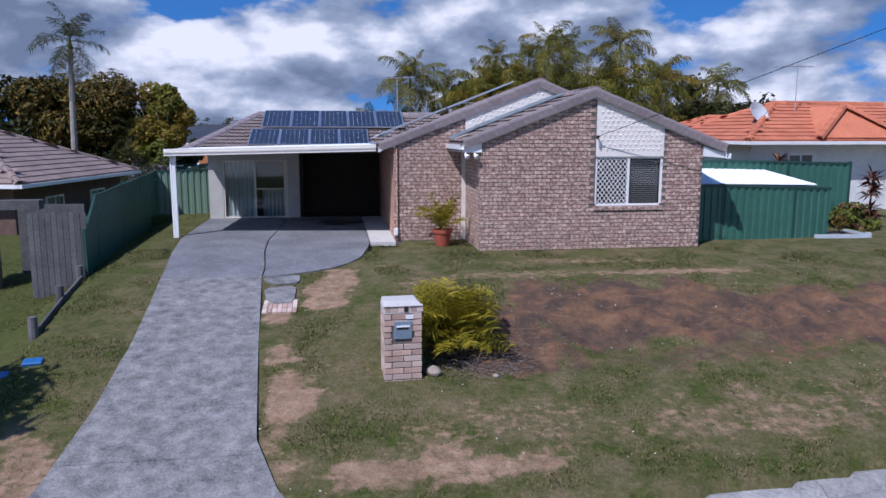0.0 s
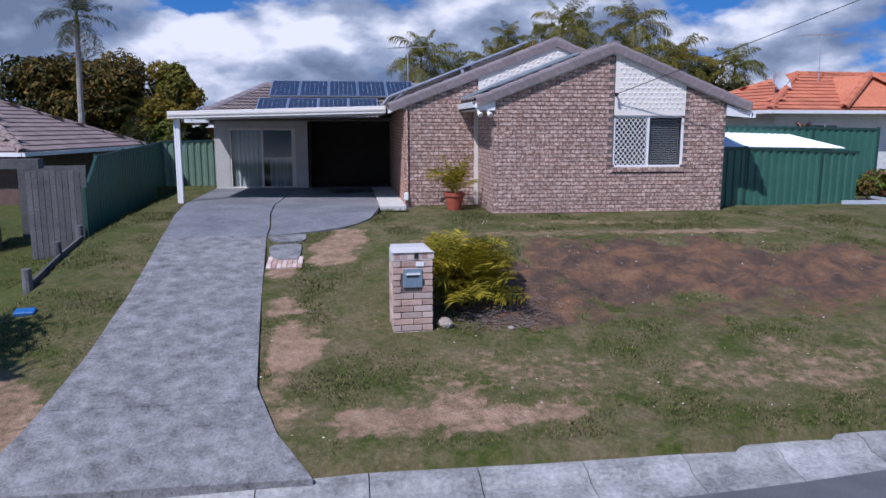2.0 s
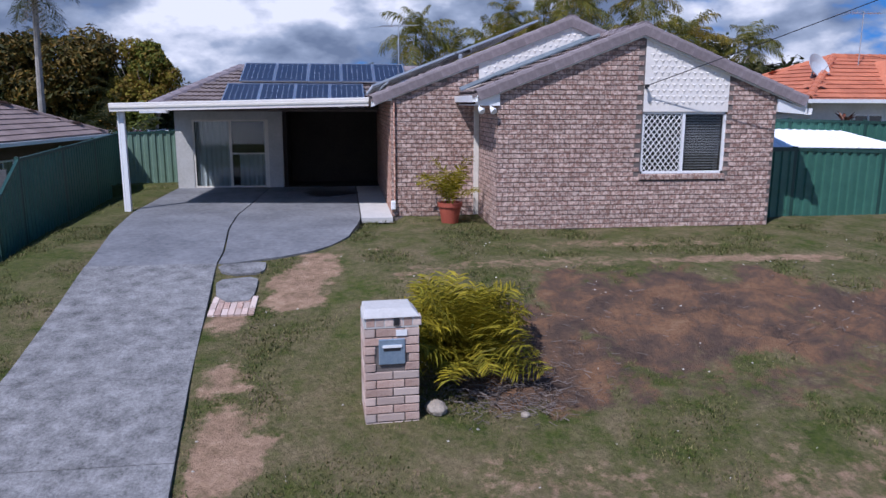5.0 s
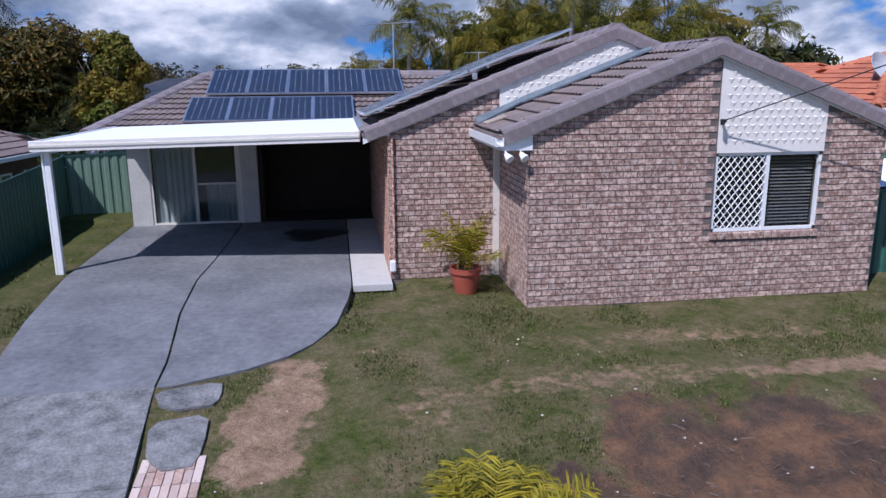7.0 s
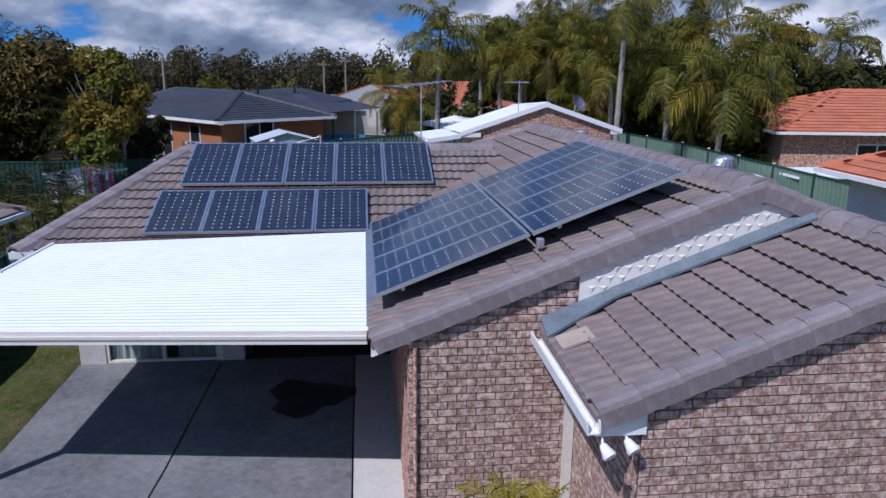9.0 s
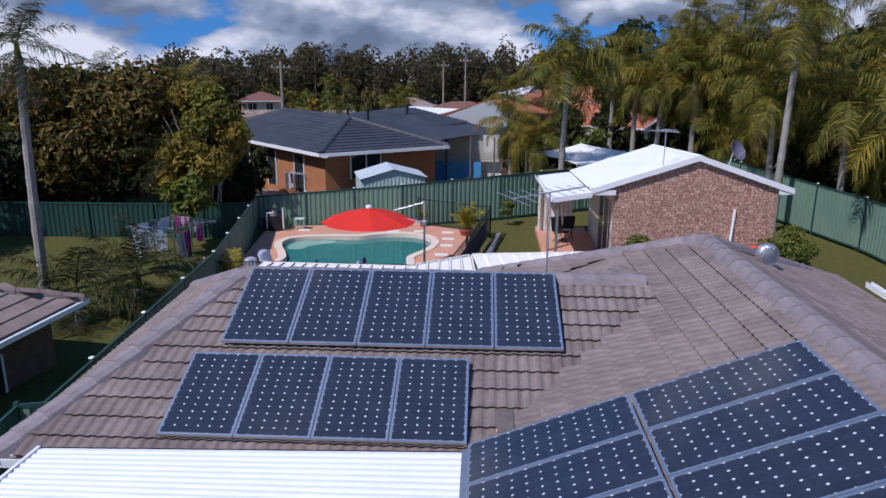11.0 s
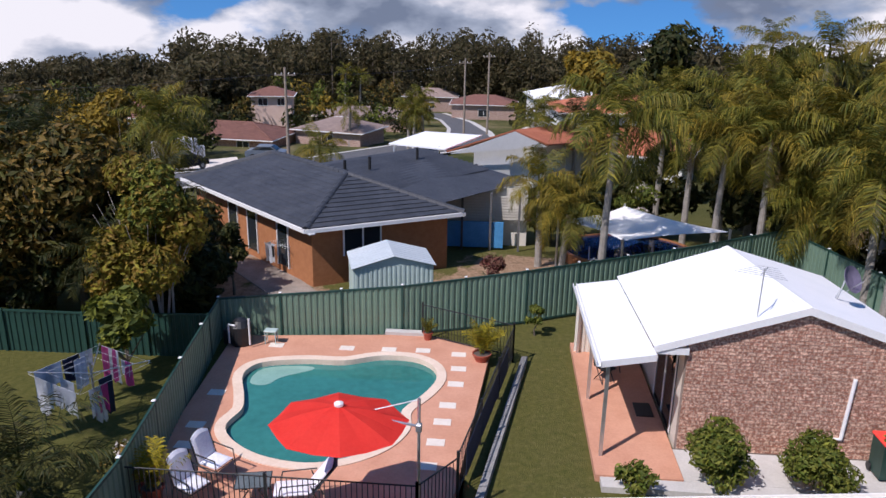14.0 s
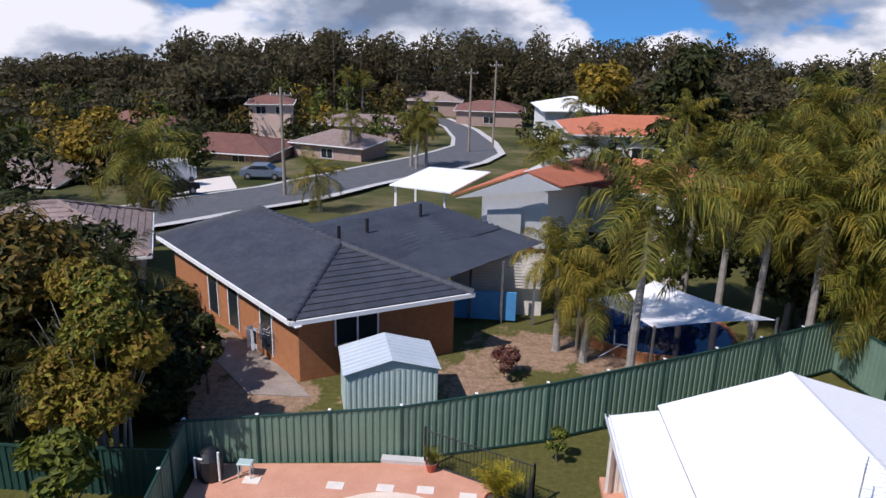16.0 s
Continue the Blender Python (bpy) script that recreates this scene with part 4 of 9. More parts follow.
pt.matrix_basis = Matrix.Translation((WL + 0.06, 1.08, EAVE + 0.03)) @ Matrix(((L45.x, 0, -L45.z), (0, 1, 0), (L45.z, 0, L45.x))).to_4x4()
# white verge boards, soffits, gutters
part("verge_board", prisms(([(WL, FY + 0.02, EAVE - 0.16), (WAP, FY + 0.02, APEX - 0.16), (WAP, FY + 0.02, APEX - 0.05), (WL, FY + 0.02, EAVE - 0.05)], (0, 0.03, 0))), WHITE, house)
part("verge_board", prisms(([(RX1, FY + 0.02, APEX - (RX1 - WAP) * P - 0.16), (WAP, FY + 0.02, APEX - 0.16), (WAP, FY + 0.02, APEX - 0.05), (RX1, FY + 0.02, APEX - (RX1 - WAP) * P - 0.05)], (0, 0.03, 0))), WHITE, house)
part("verge_board", prisms(([(B_EAVE_X, BFY + 0.02, B_EZ - 0.16), (B_AP, BFY + 0.02, B_APEX - 0.16), (B_AP, BFY + 0.02, B_APEX - 0.05), (B_EAVE_X, BFY + 0.02, B_EZ - 0.05)], (0, 0.03, 0))), WHITE, house)
part("soffit_end", prisms(([(WL + 0.02, FY + 0.04, EAVE - 0.20), (WX0 + 0.02, FY + 0.04, EAVE - 0.20), (WX0 + 0.02, FY + 0.04, EAVE + 0.03), (WL + 0.02, FY + 0.04, EAVE - 0.10)], (0, 0.12, 0))), WHITE, house)
part("soffit_end", prisms(([(WX1, FY + 0.04, 2.10), (RX1 - 0.03, FY + 0.04, 2.06), (RX1 - 0.03, FY + 0.04, 2.16), (WX1, FY + 0.04, 2.34)], (0, 0.12, 0))), WHITE, house)
part("soffit_end", prisms(([(B_EAVE_X + 0.25, BFY + 0.04, 2.28), (-1.76, BFY + 0.04, 2.28), (-1.76, BFY + 0.04, 2.44), (B_EAVE_X + 0.25, BFY + 0.04, 2.34)], (0, 0.15, 0))), WHITE, house)
part("soffit", boxes((WL, WX0, FY + 0.1, BY - 0.02, EAVE - 0.2, EAVE - 0.18)), WHITE, house)


def gutter(parent, a, b, material, w=0.11, h=0.115):
    a, b = Vector(a), Vector(b)
    d = (b - a).normalized()
    side = d.cross(Vector((0, 0, 1)))
    prof = [(0, 0), (w, 0), (w + 0.012, h), (w - 0.008, h), (w - 0.012, 0.015), (0.012, 0.015), (0.012, h), (0, h)]
    bm = bmesh.new()
    ra = [bm.verts.new(a + side * p + Vector((0, 0, q))) for p, q in prof]
    rb = [bm.verts.new(b + side * p + Vector((0, 0, q))) for p, q in prof]
    k = len(prof)
    for i in range(k):
        bm.faces.new((ra[i], ra[(i + 1) % k], rb[(i + 1) % k], rb[i]))
    bm.faces.new(ra)
    bm.faces.new(rb)
    bmesh.ops.recalc_face_normals(bm, faces=bm.faces)
    return part("gutter", bm, material, parent)


gutter(house, (WL + 0.03, BY, EAVE - 0.14), (WL + 0.03, FY - 0.04, EAVE - 0.14), WHITE)
gutter(house, (RX1 - 0.03, FY - 0.02, 2.05), (RX1 - 0.03, 14.0, 2.05), WHITE)
gutter(house, (LX0 - 0.05, LY0 + 0.05, LZ0 - 0.09), (-7.1, LY0 + 0.05, LZ0 - 0.09), WHITE)
part("flashing", prisms(([(WL - 0.02, BY - 0.42, EAVE + 0.05), (0.30, BY - 0.20, EAVE + 0.72 * P + 0.09), (0.30, BY - 0.04, EAVE + 0.72 * P + 0.13), (WL, BY - 0.04, EAVE + 0.12)], (0, 0, 0.03))), LEAD, house, "blue-grey lead flashing")
part("flashing", prisms(([(0.30, BY - 0.16, EAVE + 0.72 * P + 0.075), (2.4, BY - 0.16, EAVE + 2.82 * P + 0.075), (2.4, BY - 0.038, EAVE + 2.82 * P + 0.14), (0.30, BY - 0.038, EAVE + 0.72 * P + 0.14)], (0, 0, 0.03))), LEAD, house, "blue-grey lead flashing")
part("downpipe", boxes((-0.11, -0.02, BY - 0.10, BY - 0.01, 0.0, 2.2)), CREAM, house, "cream painted square downpipe")
part("downpipe", rods(((-1.72, BY - 0.05, 0.25), (-1.72, BY - 0.05, 2.25), 0.02)), BRICK_G, house)
part("tap_box", boxes((-1.80, -1.70, BY - 0.1, BY - 0.01, 0.12, 0.30), bevel=0.015), WHITE, house)
# flood lights under the wing eave
for dx, dy in ((-0.02, 0.0), (0.20, 0.06)):
    bm = bmesh.new()
    c = Vector((-0.34 + dx, -0.10 + dy, 2.16))
    rod(bm, c, c + Vector((0.03, -0.07, -0.05)), 0.03, 0.055, seg=14)
    rod(bm, c + Vector((0.03, -0.07, -0.05)), c + Vector((0.04, -0.09, -0.065)), 0.062, 0.055, seg=14)
    rod(bm, c, c + Vector((0, 0.03, 0.06)), 0.012, seg=8)
    part("flood_light", bm, WHITE, house, "white twin flood light")
# cable bracket on the front cladding
bm = bmesh.new()
rod(bm, (2.70, -0.03, 2.55), (2.70, -0.14, 2.55), 0.02)
rod(bm, (2.66, -0.14, 2.50), (2.66, -0.14, 2.58), 0.03)
part("cable_bracket", bm, BLACK, house)

# rooms behind the carport: rendered wall with sliding door, open garage coloured for its shade
RY = 6.95                            # face of the rooms behind the carport
parts("wall", ((-7.02, -6.60, RY, RY + 0.16, -0.25, 2.03), (-4.67, -4.31, RY, RY + 0.16, -0.25, 2.03), (-6.60, -4.67, RY, RY + 0.16, 1.80, 2.03), (-7.02, -6.86, RY + 0.16, 13.2, -0.25, 2.0)), RENDER, house, "pale grey rendered wall")
parts("garage_wall", ((-4.31, -4.21, RY + 0.16, 11.4, -0.2, 2.3), (-4.31, -1.58, 11.3, 11.4, -0.2, 2.3), (-1.58, -1.50, RY, 11.4, -0.2, 2.3), (-4.31, -1.58, RY + 0.1, 11.4, 2.03, 2.07), (-4.31, -1.58, RY, 11.4, -0.06, 0.04)), GARAGE, house, "brown open garage coloured near-black for its shade")
part("tilt_door", boxes((-4.2, -1.62, 8.3, 8.36, 0.04, 2.0)), GARAGE, house, "brown tilt door with its deep shade in the colour")
door = part("sliding_door", boxes((-6.60, -6.55, RY + 0.02, RY + 0.10, 0, 1.80)), CREAM, house, "cream aluminium sliding glass door")
parts("door_frame", ((-4.72, -4.67, RY + 0.02, RY + 0.10, 0, 1.80), (-6.55, -4.72, RY + 0.02, RY + 0.10, 1.75, 1.80), (-6.55, -4.72, RY + 0.02, RY + 0.10, 0.035, 0.075),
                     (-5.68, -5.62, RY + 0.01, RY + 0.10, 0.075, 1.75), (-5.62, -4.78, RY + 0.03, RY + 0.06, 0.90, 0.94), (-4.78, -4.722, RY + 0.01, RY + 0.06, 0.075, 1.75)), CREAM, door)
dp = part("pane", boxes((-6.55, -4.72, RY + 0.065, RY + 0.071, 0.07, 1.76)), CLEAR, door)
dp.visible_shadow = False


def curtain(x0, x1, y, z0, z1, name, parent, material, waves):
    bm = bmesh.new()
    a, b = [], []
    n = waves * 6
    for i in range(n + 1):
        x = lerp(x0, x1, i / n)
        o = 0.035 * math.sin(i * 2 * math.pi / 6) * (0.7 + 0.3 * math.sin(i * 0.7))
        a.append(bm.verts.new((x, y + o, z0)))
        b.append(bm.verts.new((x, y + o * 0.8, z1)))
    for i in range(n):
        bm.faces.new((a[i], a[i + 1], b[i + 1], b[i]))
    bmesh.ops.solidify(bm, geom=bm.faces[:], thickness=0.006)
    part(name, bm, material, parent, "pale pleated curtain")


curtain(-6.54, -5.66, RY + 0.14, 0.05, 1.78, "curtain", door, CURTAIN, 7)
curtain(-5.45, -4.74, RY + 0.17, 0.05, 0.92, "curtain", door, CURTAIN, 6)
# near-black box stands in for the unlit room behind the door
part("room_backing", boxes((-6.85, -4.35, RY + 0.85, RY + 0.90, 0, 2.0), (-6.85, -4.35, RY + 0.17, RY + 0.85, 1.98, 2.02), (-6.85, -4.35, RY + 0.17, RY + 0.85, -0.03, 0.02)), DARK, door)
part("ceiling_lamp", lathe(bmesh.new(), [(0.05, 0.04), (0.09, 0.02), (0.09, 0.0), (0.03, -0.03)], 14, (-2.75, 5.6, 2.14)), WHITE, house)

# carport
carport = thing("carport", "white flat-roofed steel carport over the driveway", "carport")
CA, CB, CC, CD = Vector((-7.38, 3.0, 2.18)), Vector((-2.19, 2.26, 2.31)), Vector((-2.17, LY0 + 0.05, 2.30)), Vector((-7.15, LY0 + 0.05, 2.18))
bm = bmesh.new()
n = 38
ra, rb = [], []
for i in range(n + 1):
    t = i / n
    for k, dz in ((0.0, 0.0), (0.28, 0.014), (0.55, 0.014), (0.8, 0.0)):
        tt = min(1, t + k / n)
        ra.append(bm.verts.new(CA.lerp(CD, tt) + Vector((0, 0, dz))))
        rb.append(bm.verts.new(CB.lerp(CC, tt) + Vector((0, 0, dz))))
for i in range(len(ra) - 1):
    if (ra[i + 1].co - ra[i].co).length > 1e-5:
        bm.faces.new((ra[i], rb[i], rb[i + 1], ra[i + 1]))
part("roof_sheet", bm, SHEET_W, carport, "white ribbed steel sheet")
d = (CB - CA).normalized()
front = Vector((d.y, -d.x, 0))
bm = bmesh.new()
prism(bm, [CA + front * 0.13 + Vector((0, 0, -0.13)), CA + front * 0.145 + Vector((0, 0, 0.03)), CA + front * 0.12 + Vector((0, 0, 0.04)), CA + front * 0.10 + Vector((0, 0, 0.0)), CA + Vector((0, 0, 0.0)), CA + Vector((0, 0, -0.13))], CB - CA)
part("fascia_gutter", bm, CLAD, carport, "cream-white fascia gutter")
part("trim_strip", prisms(([CA + front * 0.152 + Vector((0, 0, -0.065)), CA + front * 0.155 + Vector((0, 0, -0.03)), CA + front * 0.13 + Vector((0, 0, -0.03)), CA + front * 0.13 + Vector((0, 0, -0.065))], CB - CA)), CREAM, carport)
part("side_fascia", prisms(([CA + Vector((-0.02, 0, -0.11)), CA + Vector((0.02, 0, -0.11)), CA + Vector((0.02, 0, 0.03)), CA + Vector((-0.02, 0, 0.03))], CD - CA)), WHITE, carport)
part("valley_tray", prisms(([CB + Vector((-0.02, 0.02, 0.02)), CB + Vector((0.12, 0.02, 0.05)), CC + Vector((0.12, 0, 0.05)), CC + Vector((-0.02, 0, 0.02))], (0, 0, 0.015))), GALV, carport, "grey flashing strip")
for k in range(4):
    t = 0.12 + 0.27 * k
    a, b = CA.lerp(CD, t), CB.lerp(CC, t)
    part("beam", prisms(([a + Vector((0, -0.03, -0.02)), a + Vector((0, 0.03, -0.02)), a + Vector((0, 0.03, -0.13)), a + Vector((0, -0.03, -0.13))], b - a)), GALV, carport)
for x, y in ((-7.20, 3.04),):
    post = part("post", boxes((x - 0.045, x + 0.045, y - 0.045, y + 0.045, -0.35, 2.10), bevel=0.008), WHITE, carport, "white square steel post")
    part("post_foot", boxes((x - 0.08, x + 0.08, y - 0.08, y + 0.08, -0.22, -0.16)), GALV, post)
    part("downpipe", rods(((x - 0.075, y, -0.15), (x - 0.075, y, 2.08), 0.028)), WHITE, post)

# oil stain on the garage apron
bm = bmesh.new()
pts = []
for i in range(18):
    g = 2 * math.pi * i / 18
    k = 1 + 0.22 * math.sin(3 * g + 1) + 0.1 * math.sin(7 * g)
    pts.append((-3.12 + 0.62 * k * math.cos(g), 5.4 + 0.60 * k * math.sin(g), 0.034))
prism(bm, pts, (0, 0, 0.003))
part("oil_stain", bm, surf("oil_stain", (0.012, 0.012, 0.013), (0.05, 0.05, 0.05), 3, 0.5), drive, "black oil stain")


# solar panels
def solar_mesh(w, l, nu, nv):
    bm = bmesh.new()
    f = 0.03
    for r in ((0, w, 0, f), (0, w, l - f, l), (0, f, f, l - f), (w - f, w, f, l - f)):
        box(bm, r[0], r[1], r[2], r[3], -0.04, 0.0)
    fr = bpy.data.meshes.new("panel_frame")
    bm.to_mesh(fr)
    bm.free()
    fr.materials.append(ALU)
    ce = bpy.data.meshes.new("cell_sheet")
    ce.from_pydata([(f, f, -0.004), (w - f, f, -0.004), (w - f, l - f, -0.004), (f, l - f, -0.004), (f, f, -0.03), (w - f, f, -0.03), (w - f, l - f, -0.03), (f, l - f, -0.03)], [],
                   [(0, 1, 2, 3), (7, 6, 5, 4)])
    uv = ce.uv_layers.new(name="UVMap")
    for i, c in enumerate(((0, 0), (nu, 0), (nu, nv), (0, nv)) * 2):
        uv.data[i].uv = (c[0], c[1])
    ce.materials.append(CELLS)
    return fr, ce


def solar(meshes, origin, ax, ay, group):
    ax, ay = Vector(ax).normalized(), Vector(ay).normalized()
    m = Matrix((ax, ay, ax.cross(ay).normalized())).transposed().to_4x4()
    m.translation = Vector(origin)
    ob = tagged(new("solar_panel"), "blue-black solar panel in a silver frame on the tiled roof", "solar panel", group)
    ob.matrix_basis = m
    a = new("panel_frame", meshes[0])
    b = new("cell_sheet", meshes[1])
    a.parent = b.parent = ob
    part("mounting_rail", boxes((0.04, 0.78, 0.3, 0.34, -0.09, -0.042)), GALV, ob)
    return ob


UPL = Vector((0, 1, 0.353)).normalized()
pm = solar_mesh(0.918, 1.42, 6, 12)
for k in range(4):
    solar(pm, (-5.84 + 0.9275 * k, 7.03, 2.285), (1, 0, 0), UPL, "lower row of solar panels")
pm5 = solar_mesh(0.926, 1.70, 6, 12)
for k in range(5):
    solar(pm5, (-5.56 + 0.94 * k, 8.60, 2.80 + 0.03), (1, 0, 0), UPL, "upper row of solar panels")
pl = solar_mesh(0.83, 1.84, 6, 12)
UPB = Vector((1, 0, math.tan(radians(21.3)))).normalized()
for k in range(5):
    y = 2.5 + 0.84 * (k + 1)
    o = Vector((-2.12, y, 2.60 - FALL * (y - 2.5)))
    solar(pl, o, (0, -1, FALL), UPB, "side array of solar panels")
    solar(pl, o + UPB * 1.87, (0, -1, FALL), UPB, "side array of solar panels")
tagged(mesh_ob("panel_bracket", boxes((-0.34, -0.26, 2.41, 2.49, 3.12, 3.23), bevel=0.012), GALV), "grey mounting bracket at the solar array edge", "bracket")

# ---- back garden ----
BZ = -0.32                           # level of the pool terrace


def ribbed(bm, a, b, z0, z1, pitch=0.2, depth=0.03, solid=0.0):
    """Upright steel sheet with trapezoid ribs from a to b (x, y)."""
    a, b = Vector((*a, 0)), Vector((*b, 0))
    d = b - a
    L = d.length
    d.normalize()
    side = Vector((d.y, -d.x, 0))
    lo, hi = [], []
    n = max(1, int(L / pitch))
    step = L / n
    for i in range(n):
        for k, o in ((0, 0), (0.35, 0), (0.45, depth), (0.9, depth)):
            u = (i + k) * step
            p = a + d * u + side * o
            zz0 = z0(u / L) if callable(z0) else z0
            zz1 = z1(u / L) if callable(z1) else z1
            lo.append(bm.verts.new((p.x, p.y, zz0)))
            hi.append(bm.verts.new((p.x, p.y, zz1)))
    p = b
    lo.append(bm.verts.new((p.x, p.y, z0(1) if callable(z0) else z0)))
    hi.append(bm.verts.new((p.x, p.y, z1(1) if callable(z1) else z1)))
    for i in range(len(lo) - 1):
        bm.faces.new((lo[i], lo[i + 1], hi[i + 1], hi[i]))
    return bm


def steel_fence(label, pts, tops, lows, sheet, frame, per=2.35, caps_white=True):
    """A run of steel panels between posts; tops and lows are heights at the corners of the run."""
    f = thing("fence", label, "fence")
    post_me = bpy.data.meshes.new("post")
    bm = box(bmesh.new(), -0.035, 0.035, -0.035, 0.035, 0, 1)
    bm.to_mesh(post_me)
    bm.free()
    post_me.materials.append(frame)
    for (a, b), (ta, tb), (la, lb) in zip(zip(pts, pts[1:]), zip(tops, tops[1:]), zip(lows, lows[1:])):
        a, b = Vector(a), Vector(b)
        n = max(1, int(round((b - a).length / per)))
        for i in range(n):
            p, q = a.lerp(b, i / n), a.lerp(b, (i + 1) / n)
            za, zb = lerp(ta, tb, i / n), lerp(ta, tb, (i + 1) / n)
            ga, gb = lerp(la, lb, i / n), lerp(la, lb, (i + 1) / n)
            part("panel", ribbed(bmesh.new(), p, q, lambda u: lerp(ga, gb, u), lambda u: lerp(za, zb, u), 0.19, 0.028), sheet, f)
            d = (q - p).normalized()
            s = Vector((d.y, -d.x))
            for z1, z2 in ((za, zb), (ga + 0.06, gb + 0.06)):
                rail = bmesh.new()
                prism(rail, [(p.x - s.x * 0.012, p.y - s.y * 0.012, z1 - 0.05), (p.x + s.x * 0.04, p.y + s.y * 0.04, z1 - 0.05), (p.x + s.x * 0.04, p.y + s.y * 0.04, z1 + 0.012), (p.x - s.x * 0.012, p.y - s.y * 0.012, z1 + 0.012)], (q.x - p.x, q.y - p.y, z2 - z1))
                part("rail", rail, frame, f)
            o = new("post", post_me)
            o.parent = f
            o.matrix_basis = Matrix.Translation((p.x, p.y, ga - 0.15)) @ Matrix.Diagonal((1, 1, za - ga + 0.19, 1))
            if caps_white:
                part("post_cap", box(bmesh.new(), -0.045, 0.045, -0.045, 0.045, 0, 0.03, pose(p.x, p.y, za + 0.035), bevel=0.01), WHITE, f)
    return f


steel_fence("dark green ribbed steel fence along the neighbour's yard", [(-8.36, -0.3), (-8.62, 1.35), (-9.12, 9.3)], [0.62, 1.22, 1.36], [-0.85, -0.62, -0.5], STEEL_GREEN, STEEL_GREEN_D, caps_white=False)
steel_fence("sage green steel fence beside the house", [(-9.12, 9.3), (-7.3, 9.6)], [1.38, 1.42], [-0.4, -0.3], STEEL_SAGE, STEEL_GREEN_D, caps_white=False)
steel_fence("long sage green steel fence round the back garden", [(-9.12, 9.3), (-9.36, 18.6), (-10.95, 27.85), (-5.2, 28.7), (-1.2, 30.15), (4.2, 33.0), (9.2, 36.0)], [1.05, 1.16, 0.85, 1.22, 1.42, 1.50, 1.6], [-0.5, -0.6, -0.75, -0.5, -0.45, -0.4, -0.4], STEEL_SAGE, STEEL_GREEN_D, per=2.25)
steel_fence("green steel fence behind the brick annexe", [(9.2, 36.0), (11.8, 26.0), (12.6, 15.0), (12.4, 5.0)], [1.6, 1.5, 1.5, 1.4], [-0.4, -0.4, -0.4, -0.4], STEEL_SAGE, STEEL_GREEN_D)

# terrace with the pool cut out
POOL = [(-8.85, 24.0), (-9.25, 25.1), (-8.95, 25.85), (-7.75, 26.2), (-6.6, 26.25), (-5.6, 26.7), (-4.6, 26.7), (-3.95, 26.2), (-3.78, 25.4), (-4.05, 24.5),
        (-4.5, 23.6), (-4.45, 22.7), (-4.8, 21.9), (-5.5, 21.3), (-6.4, 21.0), (-7.5, 21.2), (-8.35, 21.75), (-8.75, 22.4), (-8.62, 23.2)]


def smooth_loop(pts, per=4):
    out = []
    n = len(pts)
    for i in range(n):
        p0, p1, p2, p3 = (Vector(pts[(i + k) % n]) for k in (-1, 0, 1, 2))
        for j in range(per):
            t = j / per
            out.append(0.5 * ((2 * p1) + (p2 - p0) * t + (2 * p0 - 5 * p1 + 4 * p2 - p3) * t * t + (3 * p1 - p0 - 3 * p2 + p3) * t ** 3))
    return out


def grow(loop, d):
    n = len(loop)
    area = sum(loop[i].x * loop[(i + 1) % n].y - loop[(i + 1) % n].x * loop[i].y for i in range(n))
    sg = 1 if area > 0 else -1
    out = []
    for i in range(n):
        t = (loop[(i + 1) % n] - loop[i - 1]).normalized()
        out.append(loop[i] + Vector((t.y, -t.x)) * d * sg)
    return out


pool_in = smooth_loop(POOL)
pool_out = grow(pool_in, 0.27)


def ring_faces(bm, a, b, za, zb):
    va = [bm.verts.new((p.x, p.y, za)) for p in a]
    vb = [bm.verts.new((p.x, p.y, zb)) for p in b]
    n = len(a)
    for i in range(n):
        bm.faces.new((va[i], va[(i + 1) % n], vb[(i + 1) % n], vb[i]))
    return bm


terrace = thing("terrace", "terracotta-coloured pool terrace", "patio", kind="structure")
bm = bmesh.new()
outer = [(-9.75, 18.85), (-3.6, 18.85), (-2.95, 19.7), (-2.3, 27.5), (-4.4, 28.45), (-10.45, 27.65), (-10.25, 25.0)]
c = Vector((-6.4, 24.0))


def hit_outer(p):
    d = (p - c).normalized()
    best = None
    for i in range(len(outer)):
        a, b = Vector(outer[i]), Vector(outer[(i + 1) % len(outer)])
        e = b - a
        den = d.x * e.y - d.y * e.x
        if abs(den) < 1e-9:
            continue
        t = ((a.x - c.x) * e.y - (a.y - c.y) * e.x) / den
        u = ((a.x - c.x) * d.y - (a.y - c.y) * d.x) / den
        if t > 0 and -1e-6 <= u <= 1 + 1e-6 and (best is None or t < best):
            best = t
    return c + d * best


oloop = [hit_outer(p) for p in pool_out]
ring_faces(bm, pool_out, oloop, BZ, BZ)
ring_faces(bm, oloop, oloop, BZ, BZ - 0.5)
part("paving", bm, PATIO, terrace)
# fill the corners beyond the ring
bm = bmesh.new()
prism(bm, [(x, y, BZ - 0.006) for x, y in [(-9.75, 18.85), (-3.6, 18.85), (-2.95, 19.7), (-3.3, 20.6), (-9.6, 20.6)]], (0, 0, -0.4))
prism(bm, [(x, y, BZ - 0.006) for x, y in [(-2.3, 27.5), (-4.4, 28.45), (-10.45, 27.65), (-10.3, 26.85), (-2.4, 26.95)]], (0, 0, -0.4))
part("paving", bm, PATIO, terrace)
bm = bmesh.new()
ring_faces(bm, pool_in, pool_out, BZ + 0.03, BZ + 0.03)
ring_faces(bm, pool_out, pool_out, BZ + 0.03, BZ - 0.02)
ring_faces(bm, pool_in, pool_in, BZ + 0.03, BZ - 0.10)
part("coping", bm, COPING, terrace, "pale cream coping round the pool")
